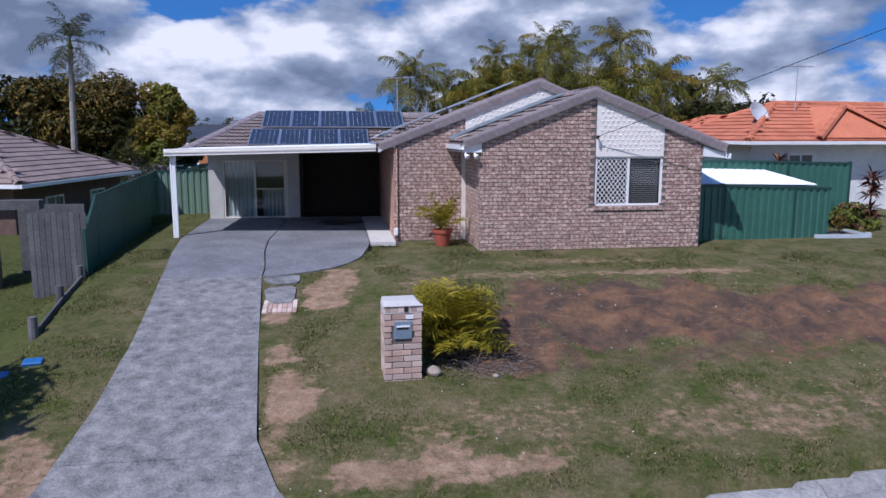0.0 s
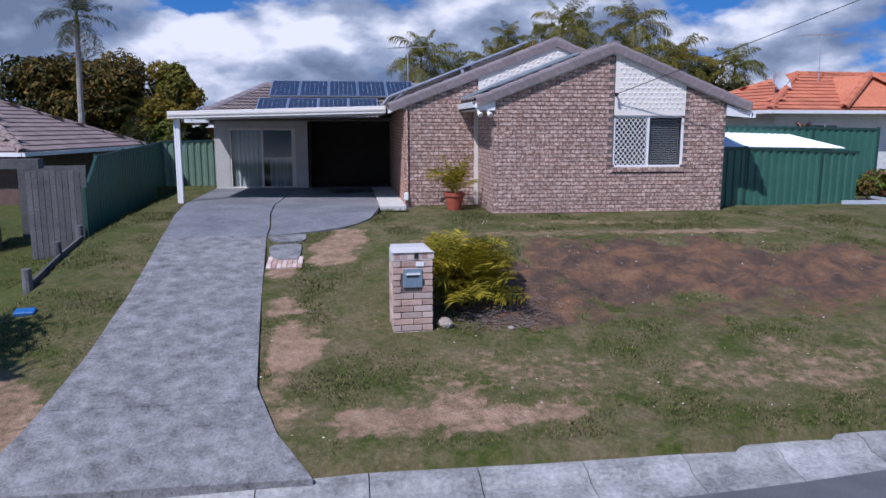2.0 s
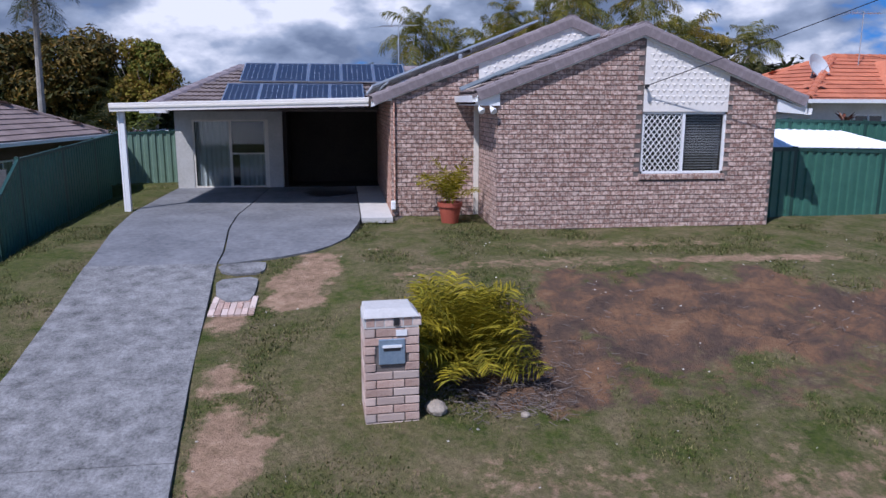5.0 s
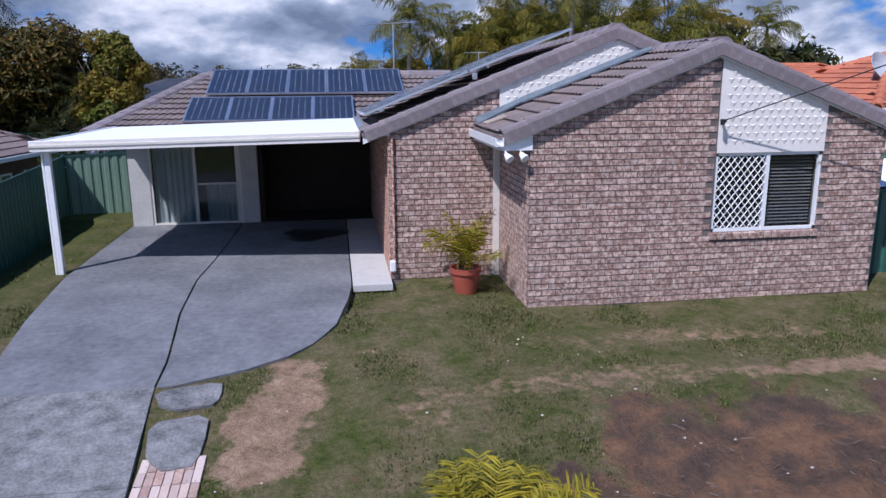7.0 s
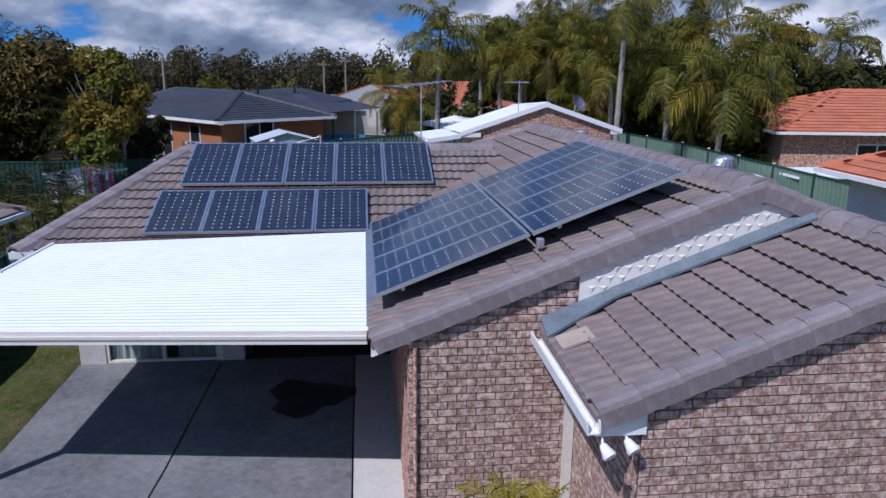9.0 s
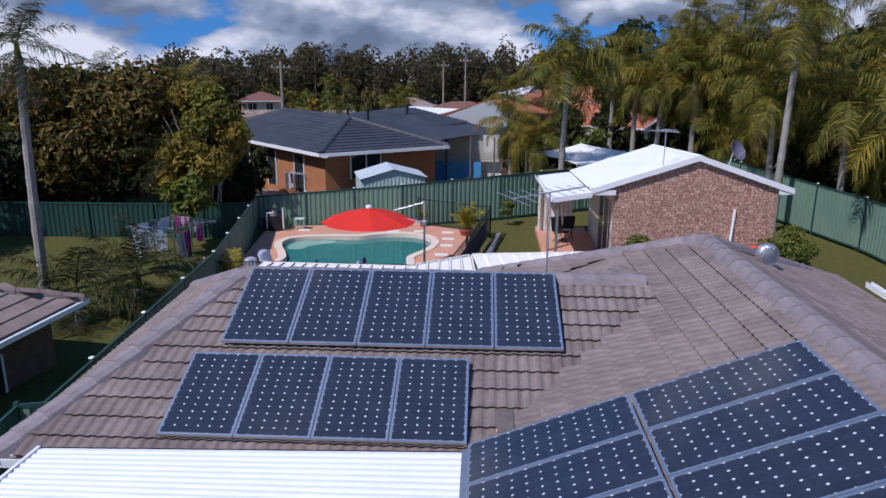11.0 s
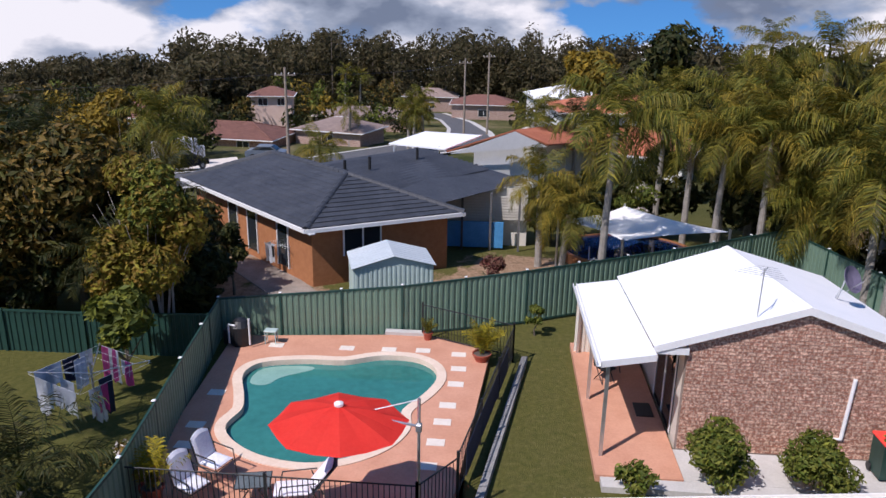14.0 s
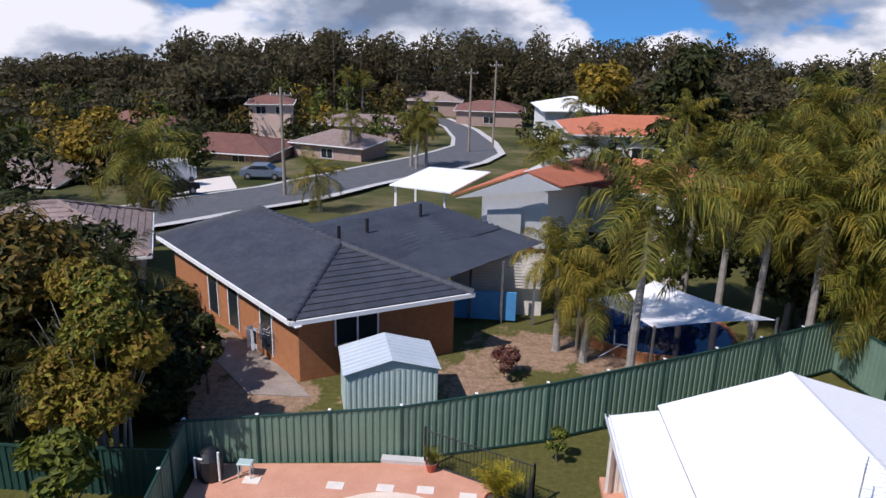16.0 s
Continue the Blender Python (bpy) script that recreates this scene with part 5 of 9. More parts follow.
for x, y in ((-8.9, 27.1), (-6.7, 27.15), (-5.4, 27.2), (-4.36, 27.25), (-3.25, 27.1), (-3.2, 26.15), (-3.22, 25.2), (-3.35, 24.0), (-3.42, 23.15), (-3.5, 22.2), (-3.6, 21.2), (-9.5, 22.35), (-9.4, 21.45), (-9.6, 24.0)):
    part("paver", boxes((x - 0.22, x + 0.22, y - 0.15, y + 0.15, BZ - 0.03, BZ + 0.012)), PAVER, terrace)
pool = thing("swimming_pool", "kidney-shaped pool of green-tinted water", "pool")
bm = bmesh.new()
bm.faces.new([bm.verts.new((p.x, p.y, BZ - 0.13)) for p in grow(pool_in, 0.05)])
bmesh.ops.triangulate(bm, faces=bm.faces[:])
part("water", bm, WATER, pool, "still green pool water")
bm = bmesh.new()
ring_faces(bm, grow(pool_in, 0.02), grow(pool_in, -0.2), BZ, BZ - 1.5)
part("basin", bm, COPING, pool)
step_in = [p for p in smooth_loop([(-9.0, 24.9), (-8.9, 25.75), (-7.9, 26.05), (-7.4, 25.9), (-8.2, 25.3), (-8.5, 24.8)], 4)]
bm = bmesh.new()
prism(bm, [(p.x, p.y, BZ - 0.122) for p in step_in], (0, 0, -0.2))
part("step", bm, surf("pool_step", (0.20, 0.37, 0.31), (0.26, 0.44, 0.37), 2, 0.15), pool, "shallow entry step under the water")

tagged(mesh_ob("garden_ledge", boxes((-5.7, -4.3, 28.3, 28.55, BZ - 0.2, BZ + 0.1)), CONC_P), "pale ledge against the back fence", "ledge")


def bar_fence(label, pts, z, h, material=BLACK, gap=0.105):
    f = thing("pool_fence", label, "fence")
    for a, b in zip(pts, pts[1:]):
        a, b = Vector((*a, z)), Vector((*b, z))
        d = b - a
        n = int(d.length / gap)
        up = Vector((0, 0, 1))
        part("rail", rods((a + up * (h - 0.05), b + up * (h - 0.05), 0.018), seg=6), material, f)
        part("rail", rods((a + up * 0.1, b + up * 0.1, 0.018), seg=6), material, f)
        for k in range(int(d.length / 2.0) + 1):
            p = a + d * (k / max(1, int(d.length / 2.0)))
            part("post", boxes((p.x - 0.03, p.x + 0.03, p.y - 0.03, p.y + 0.03, z - 0.1, z + h + 0.04)), material, f)
        me = bpy.data.meshes.new("bar")
        bm = box(bmesh.new(), -0.008, 0.008, -0.008, 0.008, 0.08, h - 0.04)
        bm.to_mesh(me)
        bm.free()
        me.materials.append(material)
        for k in range(1, n):
            o = new("bar", me)
            o.parent = f
            o.matrix_basis = Matrix.Translation(a + d * (k / n))
    return f


bar_fence("black tubular pool fence", [(-9.5, 18.75), (-3.55, 18.75), (-2.85, 19.75)], BZ - 0.05, 1.3)
bar_fence("black pool fence along the lawn", [(-2.85, 20.2), (-1.62, 27.1)], BZ - 0.05, 1.1, gap=0.14)
bar_fence("black pool fence at the far end", [(-1.62, 27.1), (-4.5, 28.4)], BZ - 0.05, 1.15)
tagged(mesh_ob("mesh_screen", prisms(([(-2.7, 20.9, BZ), (-1.78, 26.2, BZ), (-1.78, 26.2, BZ + 0.75), (-2.7, 20.9, BZ + 0.75)], (0.012, 0, 0))), surf("navy_mesh", (0.010, 0.018, 0.045), (0.018, 0.032, 0.075), 3, 0.8)), "dark blue mesh tied to the pool fence", "screen")
edging = thing("garden_edging", "weathered sleeper edging along the lawn", "edging")
for k in range(5):
    a, b = Vector((-2.45, 19.6)).lerp(Vector((-1.25, 27.2)), k / 5), Vector((-2.45, 19.6)).lerp(Vector((-1.25, 27.2)), (k + 1) / 5)
    part("sleeper", prisms(([(a.x - 0.1, a.y, BZ - 0.25), (a.x + 0.08, a.y, BZ - 0.25), (a.x + 0.08, a.y, BZ + 0.02), (a.x - 0.1, a.y, BZ + 0.02)], (b.x - a.x, b.y - a.y - 0.02, 0))), WOOD_GREY, edging)
tagged(mesh_ob("retaining_wall", boxes((-9.5, -3.5, 18.55, 18.7, -1.0, BZ - 0.02)), CONC_P), "rendered retaining wall below the pool terrace", "wall", kind="structure")

# cantilever umbrella
umb = thing("cantilever_umbrella", "bright red cantilever umbrella over the pool", "umbrella")
bm = bmesh.new()
uc, ur = Vector((-5.06, 18.9, 2.44)), 1.34
top = bm.verts.new(uc)
rim, mid = [], []
for i in range(16):
    g = 2 * math.pi * i / 16 + 0.2
    k = 1.0 if i % 2 == 0 else 0.93
    mid.append(bm.verts.new(uc + Vector((math.cos(g) * ur * 0.5 * k, math.sin(g) * ur * 0.45 * k, -0.15 - (0.02 if i % 2 else 0)))))
    rim.append(bm.verts.new(uc + Vector((math.cos(g) * ur * k, math.sin(g) * ur * 0.88 * k, -0.37 - (0.03 if i % 2 else 0)))))
for i in range(16):
    j = (i + 1) % 16
    bm.faces.new((top, mid[i], mid[j]))
    bm.faces.new((mid[i], rim[i], rim[j], mid[j]))
bmesh.ops.solidify(bm, geom=bm.faces[:], thickness=0.008)
part("canopy", bm, RED_CLOTH, umb, "red canvas canopy")
part("finial", lathe(bmesh.new(), [(0.09, 0), (0.09, 0.05), (0.03, 0.08)], 12, tuple(uc)), WHITE, umb)
up0 = Vector((-3.55, 19.0, BZ))
part("pole", rods((up0, up0 + Vector((0, 0, 2.95)), 0.032)), GALV, umb, "grey steel pole")
part("arm", rods((up0 + Vector((0, 0, 2.35)), uc + Vector((0, 0, -0.1)), 0.024)), GALV, umb)
part("strut", rods((up0 + Vector((0, 0, 2.92)), lerp(uc, up0 + Vector((0, 0, 2.6)), 0.45), 0.012)), GALV, umb)
part("crank_box", boxes((up0.x - 0.06, up0.x + 0.06, up0.y - 0.08, up0.y + 0.05, BZ + 2.25, BZ + 2.42), bevel=0.02), GALV, umb)
part("base_plate", boxes((up0.x - 0.5, up0.x + 0.5, up0.y - 0.04, up0.y + 0.04, BZ, BZ + 0.05), (up0.x - 0.04, up0.x + 0.04, up0.y - 0.5, up0.y + 0.5, BZ, BZ + 0.05)), GALV, umb)
for i in range(8):
    g = 2 * math.pi * i / 8 + 0.2
    part("rib", rods((uc + Vector((0, 0, -0.03)), uc + Vector((math.cos(g) * ur * 0.98, math.sin(g) * ur * 0.86, -0.39)), 0.008), seg=5), GALV, umb)


CUSHION = surf("striped_white_cushion", (0.62, 0.62, 0.70), (0.82, 0.82, 0.86), 7, 0.9, fine=3)
NAVY = surf("navy_sling", (0.02, 0.025, 0.035), (0.04, 0.045, 0.06), 4, 0.7)


def cushion(w, l, h, m, arch=0.0):
    """A padded slab, swollen in the middle, with an arched upper end."""
    bm = bmesh.new()
    n = 8
    grid = [[], []]
    for j in range(n + 1):
        for k, side in enumerate((1, -1)):
            row = []
            for i in range(n + 1):
                a, b = i / n * 2 - 1, j / n
                swell = (1 - a ** 4) ** 0.5 * (1 - (2 * b - 1) ** 6) ** 0.5
                row.append(bm.verts.new(m @ Vector((a * w / 2, b * (l - arch * a * a), side * h / 2 * (0.25 + 0.75 * swell)))))
            grid[k].append(row)
    for j in range(n):
        for i in range(n):
            bm.faces.new((grid[0][j][i], grid[0][j][i + 1], grid[0][j + 1][i + 1], grid[0][j + 1][i]))
            bm.faces.new((grid[1][j][i], grid[1][j + 1][i], grid[1][j + 1][i + 1], grid[1][j][i + 1]))
    for j in range(n):
        for i in (0, n):
            bm.faces.new((grid[0][j][i], grid[0][j + 1][i], grid[1][j + 1][i], grid[1][j][i]))
    for i in range(n):
        for j in (0, n):
            bm.faces.new((grid[0][j][i], grid[1][j][i], grid[1][j][i + 1], grid[0][j][i + 1]))
    bmesh.ops.recalc_face_normals(bm, faces=bm.faces)
    return bm


def patio_chair(x, y, rz, lean=18):
    c = thing("patio_chair", "black metal garden chair with a white striped cushion", "chair", (x, y, BZ), rz, "chairs beside the pool")
    part("seat_cushion", cushion(0.50, 0.50, 0.09, pose(0, -0.26, 0.45)), CUSHION, c, "white striped cushion")
    part("back_cushion", cushion(0.50, 0.66, 0.09, pose(0, 0.24, 0.46, 90 - lean), arch=0.10), CUSHION, c, "white striped cushion")
    part("seat_frame", rods(((-0.26, -0.26, 0.40), (0.26, -0.26, 0.40), 0.013), ((-0.26, 0.24, 0.40), (0.26, 0.24, 0.40), 0.013), ((-0.26, -0.26, 0.40), (-0.26, 0.24, 0.40), 0.013), ((0.26, -0.26, 0.40), (0.26, 0.24, 0.40), 0.013), seg=6), BLACK, c)
    for sx in (-0.28, 0.28):
        part("armrest", rods(((sx, -0.26, 0.66), (sx, 0.30, 0.68), 0.016), seg=6), BLACK, c)
        part("leg", rods(((sx * 1.04, -0.32, 0), (sx, -0.26, 0.66), 0.013), seg=6), BLACK, c)
        part("leg", rods(((sx * 1.04, 0.34, 0), (sx, 0.24, 0.42), 0.013), ((sx, 0.24, 0.42), (sx, 0.42, 0.98), 0.013), seg=6), BLACK, c)
    return c


patio_chair(-8.15, 20.25, 68)
patio_chair(-8.32, 19.40, 62)
tb = thing("patio_table", "small glass-topped patio table with splayed black legs", "table", (-7.1, 19.65, BZ), 12)
part("tabletop", box(bmesh.new(), -0.36, 0.36, -0.28, 0.28, 0.44, 0.452, bevel=0.004), surf("smoked_glass", (0.10, 0.12, 0.12), (0.16, 0.18, 0.18), 3, 0.15), tb)
part("rim", rods(((-0.36, -0.28, 0.445), (0.36, -0.28, 0.445), 0.014), ((0.36, -0.28, 0.445), (0.36, 0.28, 0.445), 0.014), ((0.36, 0.28, 0.445), (-0.36, 0.28, 0.445), 0.014), ((-0.36, 0.28, 0.445), (-0.36, -0.28, 0.445), 0.014), seg=6), BLACK, tb)
for sx in (-1, 1):
    for sy in (-1, 1):
        part("leg", rods(((sx * 0.34, sy * 0.26, 0), (sx * 0.10, sy * 0.08, 0.26), 0.013), ((sx * 0.10, sy * 0.08, 0.26), (sx * 0.30, sy * 0.22, 0.44), 0.013), seg=6), BLACK, tb)
ln_ = thing("reclining_chair", "reclined black garden chair with a pale cushion and dark back", "chair", (-6.15, 19.55, BZ), -78)
part("seat_cushion", cushion(0.52, 0.72, 0.09, pose(0, -0.46, 0.40)), CUSHION, ln_, "pale striped cushion")
part("back_cushion", cushion(0.52, 0.80, 0.08, pose(0, 0.28, 0.42, 52), arch=0.06), CUSHION, ln_, "pale striped cushion")
part("backrest", box(bmesh.new(), -0.27, 0.27, 0.0, 0.86, -0.075, -0.045, pose(0, 0.28, 0.42, 52), bevel=0.01), NAVY, ln_, "dark sling back")
for sx in (-0.28, 0.28):
    part("armrest", rods(((sx, -0.30, 0.62), (sx, 0.42, 0.66), 0.015), seg=6), BLACK, ln_)
    part("leg", rods(((sx, -0.42, 0), (sx, -0.30, 0.62), 0.014), seg=6), BLACK, ln_)
    part("leg", rods(((sx, 0.52, 0), (sx, 0.30, 0.62), 0.014), seg=6), BLACK, ln_)
pump = thing("pool_pump", "black pool filter with white pipes by the fence", "pump", (-10.0, 27.1, BZ))
part("tank", lathe(bmesh.new(), [(0.30, 0), (0.33, 0.1), (0.33, 0.62), (0.20, 0.80), (0.06, 0.86)], 16), BLACK, pump)
part("motor", box(bmesh.new(), -0.52, -0.20, -0.14, 0.16, 0, 0.50, bevel=0.03), BLACK, pump)
part("pipe", rods(((-0.3, -0.22, 0.1), (-0.3, -0.22, 0.72), 0.03), ((-0.3, -0.22, 0.72), (-0.05, -0.30, 0.72), 0.03), ((0.36, -0.26, 0.95), (0.36, -0.26, 0.1), 0.03)), WHITE, pump)
stool = thing("stool", "small grey plastic stool against the fence", "stool", (-9.1, 27.25, BZ))
part("seat", box(bmesh.new(), -0.2, 0.2, -0.14, 0.14, 0.40, 0.45, bevel=0.015), STEEL_PALE, stool)
for sx in (-0.16, 0.16):
    for sy in (-0.1, 0.1):
        part("leg", rods(((sx, sy, 0), (sx, sy, 0.4), 0.018), seg=6), STEEL_PALE, stool)

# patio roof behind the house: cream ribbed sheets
RIB_DARK = surf("dark_rib_side", (0.22, 0.185, 0.16), (0.42, 0.37, 0.33), 1.2, 0.7, fine=10)
patio = thing("patio_roof", "cream ribbed steel patio roof behind the house", "patio roof")


def sheet_roof(parent, corners, n, material, rib=0.035, name="roof_sheet", label="", mark=None):
    """Ribbed sheets; corners run near-left, near-right, far-right, far-left, ribs run from near to far."""
    a, b, c, d = (Vector(p) for p in corners)
    bm = bmesh.new()
    lo, hi = [], []
    for i in range(n):
        for k, dz in ((0.0, 0.0), (0.76, 0.0), (0.82, rib), (0.94, rib)):
            t = (i + k) / n
            lo.append(bm.verts.new(a.lerp(b, t) + Vector((0, 0, dz))))
            hi.append(bm.verts.new(d.lerp(c, t) + Vector((0, 0, dz))))
    lo.append(bm.verts.new(b))
    hi.append(bm.verts.new(c))
    for i in range(len(lo) - 1):
        bm.faces.new((lo[i], lo[i + 1], hi[i + 1], hi[i]))
    # underside and end faces
    down = Vector((0, 0, -0.012))
    for v0, v1 in ((lo, hi),):
        c0, c1 = [bm.verts.new(v.co + down) for v in (v0[0], v0[-1])], [bm.verts.new(v.co + down) for v in (v1[0], v1[-1])]
        bm.faces.new((c0[0], c1[0], c1[1], c0[1]))
        bm.faces.new((v0[0], v1[0], c1[0], c0[0]))
        bm.faces.new((v0[-1], c0[1], c1[1], v1[-1]))
        bm.faces.new([c0[0], c0[1]] + list(reversed(v0)))
        bm.faces.new([c1[1], c1[0]] + v1)
    ob = part(name, bm, material, parent, label)
    if mark:
        # a darker material on both sloping sides of each rib
        ob.data.materials.append(mark)
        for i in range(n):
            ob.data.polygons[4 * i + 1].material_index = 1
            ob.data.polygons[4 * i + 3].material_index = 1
    return ob


sheet_roof(patio, [(-7.45, 13.2, 1.88), (-3.70, 13.2, 1.88), (-3.74, 15.95, 1.68), (-7.2, 16.05, 1.68)], 13, SHEET_C, mark=RIB_DARK)
sheet_roof(patio, [(-3.70, 13.2, 1.88), (-1.93, 13.2, 1.88), (-2.2, 17.2, 1.62), (-3.74, 15.95, 1.68)], 6, SHEET_C, mark=RIB_DARK)
sheet_roof(patio, [(-1.94, 14.75, 1.79), (5.2, 15.6, 1.78), (5.15, 18.3, 1.62), (-2.2, 17.3, 1.62)], 20, SHEET_C)
for a, b in (((-7.25, 16.07, 1.56), (-3.74, 15.98, 1.56)), ((-3.74, 15.98, 1.56), (-2.2, 17.24, 1.52)), ((-2.2, 17.34, 1.50), (5.15, 18.34, 1.50))):
    gutter(patio, b, a, SHEET_C)
for x, y in ((-7.1, 15.9), (-3.8, 15.8), (-0.2, 17.3), (2.4, 17.6), (4.8, 17.9)):
    part("post", boxes((x - 0.04, x + 0.04, y - 0.04, y + 0.04, -0.55, 1.6)), CREAM, patio)
tagged(mesh_ob("patio_slab", boxes((-7.4, 5.0, 12.6, 17.2, -0.7, -0.36)), CONC_P), "concrete slab under the patio roof", "slab", kind="structure")
part("wall", boxes((-7.1, 5.28, 13.0, 13.2, -0.5, 1.95)), BRICK, house, "back wall in shade")


# roof ventilators, aerials, dish
def turbine(x, y, z, s=1.0):
    t = thing("roof_ventilator", "spinning silver turbine ventilator on the tiles", "ventilator", (x, y, z), group="roof ventilators")
    part("collar", lathe(bmesh.new(), [(0.15 * s, -0.12 * s), (0.13 * s, 0.12 * s)], 14), GALV, t)
    for i in range(16):
        g = 2 * math.pi * i / 16
        v, f = [], []
        for j in range(7):
            h = j / 6
            r = (0.10 + 0.10 * math.sin(math.pi * (0.15 + 0.75 * h))) * s
            for k, dg in ((0, 0.0), (1, 0.30)):
                rr = r * (1.0 - 0.14 * k)
                v.append((rr * math.cos(g + dg + h * 0.5), rr * math.sin(g + dg + h * 0.5), (0.12 + 0.30 * h) * s))
        f = [(2 * j, 2 * j + 1, 2 * j + 3, 2 * j + 2) for j in range(6)]
        raw("vane", v, f, GALV, t)
    part("cap", lathe(bmesh.new(), [(0.13 * s, 0.41 * s), (0.10 * s, 0.44 * s), (0.03 * s, 0.46 * s)], 16), GALV, t)


turbine(2.95, 11.9, 3.02, 1.0)
turbine(3.2, 5.3, 3.28, 1.0)
tagged(mesh_ob("vent_pipe", rods(((5.35, 10.8, 1.6), (5.35, 10.8, 2.45), 0.04)), WHITE), "white plastic vent pipe on the roof", "pipe")


def aerial(x, y, z, h, w, n, rz, tilt=0.0):
    a = thing("television_aerial", "thin metal television aerial on a mast", "aerial", (x, y, z), rz, group="roof aerials")
    part("mast", rods(((0, 0, -0.25), (0, 0, h), 0.016), seg=6), GALV, a)
    part("boom", rods(((-w / 2, 0, h - 0.05), (w / 2, 0, h - 0.05 + tilt), 0.012), seg=6), GALV, a)
    for k in range(n):
        t = k / (n - 1)
        l = lerp(0.55, 0.22, t)
        zz = h - 0.05 + tilt * t
        part("element", rods(((lerp(-w / 2, w / 2, t), -l, zz), (lerp(-w / 2, w / 2, t), l, zz), 0.006), seg=5), GALV, a)


aerial(-0.96, 10.62, 3.42, 1.15, 1.3, 8, 25, 0.1)


def dish(x, y, z, r, rz, material, h=0.5):
    d = thing("satellite_dish", "round satellite dish on a bent bracket", "dish", (x, y, z), rz, group="satellite dishes")
    bm = bmesh.new()
    lathe(bm, [(0.02, 0.0), (r * 0.5, 0.035), (r, 0.14), (r, 0.155), (r * 0.5, 0.05), (0.02, 0.02)], 24)
    bmesh.ops.transform(bm, matrix=pose(0, 0, h, 62, 0, 0), verts=bm.verts)
    part("reflector", bm, material, d)
    part("bracket", rods(((0, 0.2, -0.15), (0, 0.05, h), 0.022), ((0.15, 0.3, -0.12), (0, 0.08, h * 0.7), 0.015)), GALV, d)
    part("feed_arm", rods(((0, -0.02, h - r * 0.8), (0, -r * 1.1, h + 0.1), 0.012)), GALV, d)


# ---- brick annexe in the back garden ----
ax = thing("annexe", "small brick annexe with a white metal roof", "house")
GX0, GX1, GY, GAP = 2.25, 7.3, 22.6, 4.75


def g_top(x):
    return 3.42 - abs(x - GAP) * 0.335 - 0.06


wallg = part("wall", prisms(([(GX0, GY, -0.5), (GX1, GY, -0.5), (GX1, GY, g_top(GX1)), (GAP, GY, g_top(GAP)), (GX0, GY, g_top(GX0))], (0, 0.2, 0))), MORTAR_P, ax, "mottled red and cream brick gable")
brick_face(wallg, pose(GX0, GY, -0.32), GX1 - GX0, lambda u: g_top(GX0 + u) + 0.32, [], BRICK_G, single=300)
parts("wall", ((GX0, GX0 + 0.2, GY + 0.2, 27.8, -0.5, 2.15), (GX1 - 0.2, GX1, GY + 0.2, 27.8, -0.5, 2.05), (GX0, GX1, 27.8, 28.0, -0.5, 2.0)), CREAM, ax, "cream side wall")
part("sliding_door", boxes((GX0 - 0.03, GX0, 23.3, 25.3, BZ, 1.75)), PANE, ax)
part("door_frame", boxes((GX0 - 0.05, GX0 - 0.031, 23.25, 23.33, BZ, 1.8), (GX0 - 0.05, GX0 - 0.031, 24.26, 24.34, BZ, 1.8), (GX0 - 0.05, GX0 - 0.031, 25.27, 25.35, BZ, 1.8)), WHITE, ax)
GF = 22.48
sl = 0.335
EX0, EX1 = 1.45, 7.75
zl_, zr_ = 3.46 - (GAP - EX0) * sl, 3.46 - (EX1 - GAP) * sl
sheet_roof(ax, [(EX0, 28.3, zl_ - 0.36), (EX0, GF, zl_), (GAP, GF, 3.46), (GAP - 0.06, 28.65, 2.98)], 34, SHEET, 0.003, label="white corrugated steel")
sheet_roof(ax, [(EX1, GF, zr_), (EX1, 29.0, zr_ - 0.40), (GAP - 0.06, 28.65, 2.98), (GAP, GF, 3.46)], 34, SHEET, 0.003, label="white corrugated steel")
part("ridge_cap", prisms(([(GAP - 0.16, GF - 0.02, 3.43), (GAP, GF - 0.02, 3.50), (GAP + 0.16, GF - 0.02, 3.43), (GAP, GF - 0.02, 3.46)], (-0.06, 28.65 - GF, -0.48))), SHEET, ax)
for xa, za, xb, zb in ((EX0, zl_, GAP, 3.46), (EX1, zr_, GAP, 3.46)):
    part("barge_board", prisms(([(xa, GF - 0.03, za - 0.16), (xb, GF - 0.03, zb - 0.16), (xb, GF - 0.03, zb + 0.02), (xa, GF - 0.03, za + 0.02)], (0, 0.04, 0))), WHITE, ax)
part("soffit_end", boxes((EX0 + 0.02, GX0, GF, GY, zl_ - 0.18, zl_ - 0.02)), WHITE, ax)
part("soffit_end", boxes((GX1, EX1 - 0.02, GF, GY, zr_ - 0.18, zr_ - 0.02)), WHITE, ax)
# verandah
sheet_roof(ax, [(0.22, 27.9, 1.84), (0.22, 21.95, 2.16), (EX0, 22.1, 2.32), (EX0, 28.1, 1.96)], 24, SHEET, 0.003, "verandah_roof", "white sheet verandah roof")
gutter(ax, (0.21, 27.95, 1.74), (0.21, 21.9, 2.06), WHITE)
part("verandah_fascia", prisms(([(0.2, 21.92, 2.02), (EX0, 22.07, 2.18), (EX0, 22.07, 2.34), (0.2, 21.92, 2.18)], (0, 0.03, 0))), WHITE, ax)
for x, y in ((0.40, 22.1), (0.38, 24.8), (0.36, 27.7)):
    part("post", boxes((x - 0.04, x + 0.04, y - 0.04, y + 0.04, BZ - 0.1, 1.98 if y < 26 else 1.78)), GALV, ax)
part("end_screen", ribbed(bmesh.new(), (0.25, 27.75), (1.6, 27.8), BZ, 1.8, 0.16, 0.02), CREAM, ax, "cream ribbed screen wall")
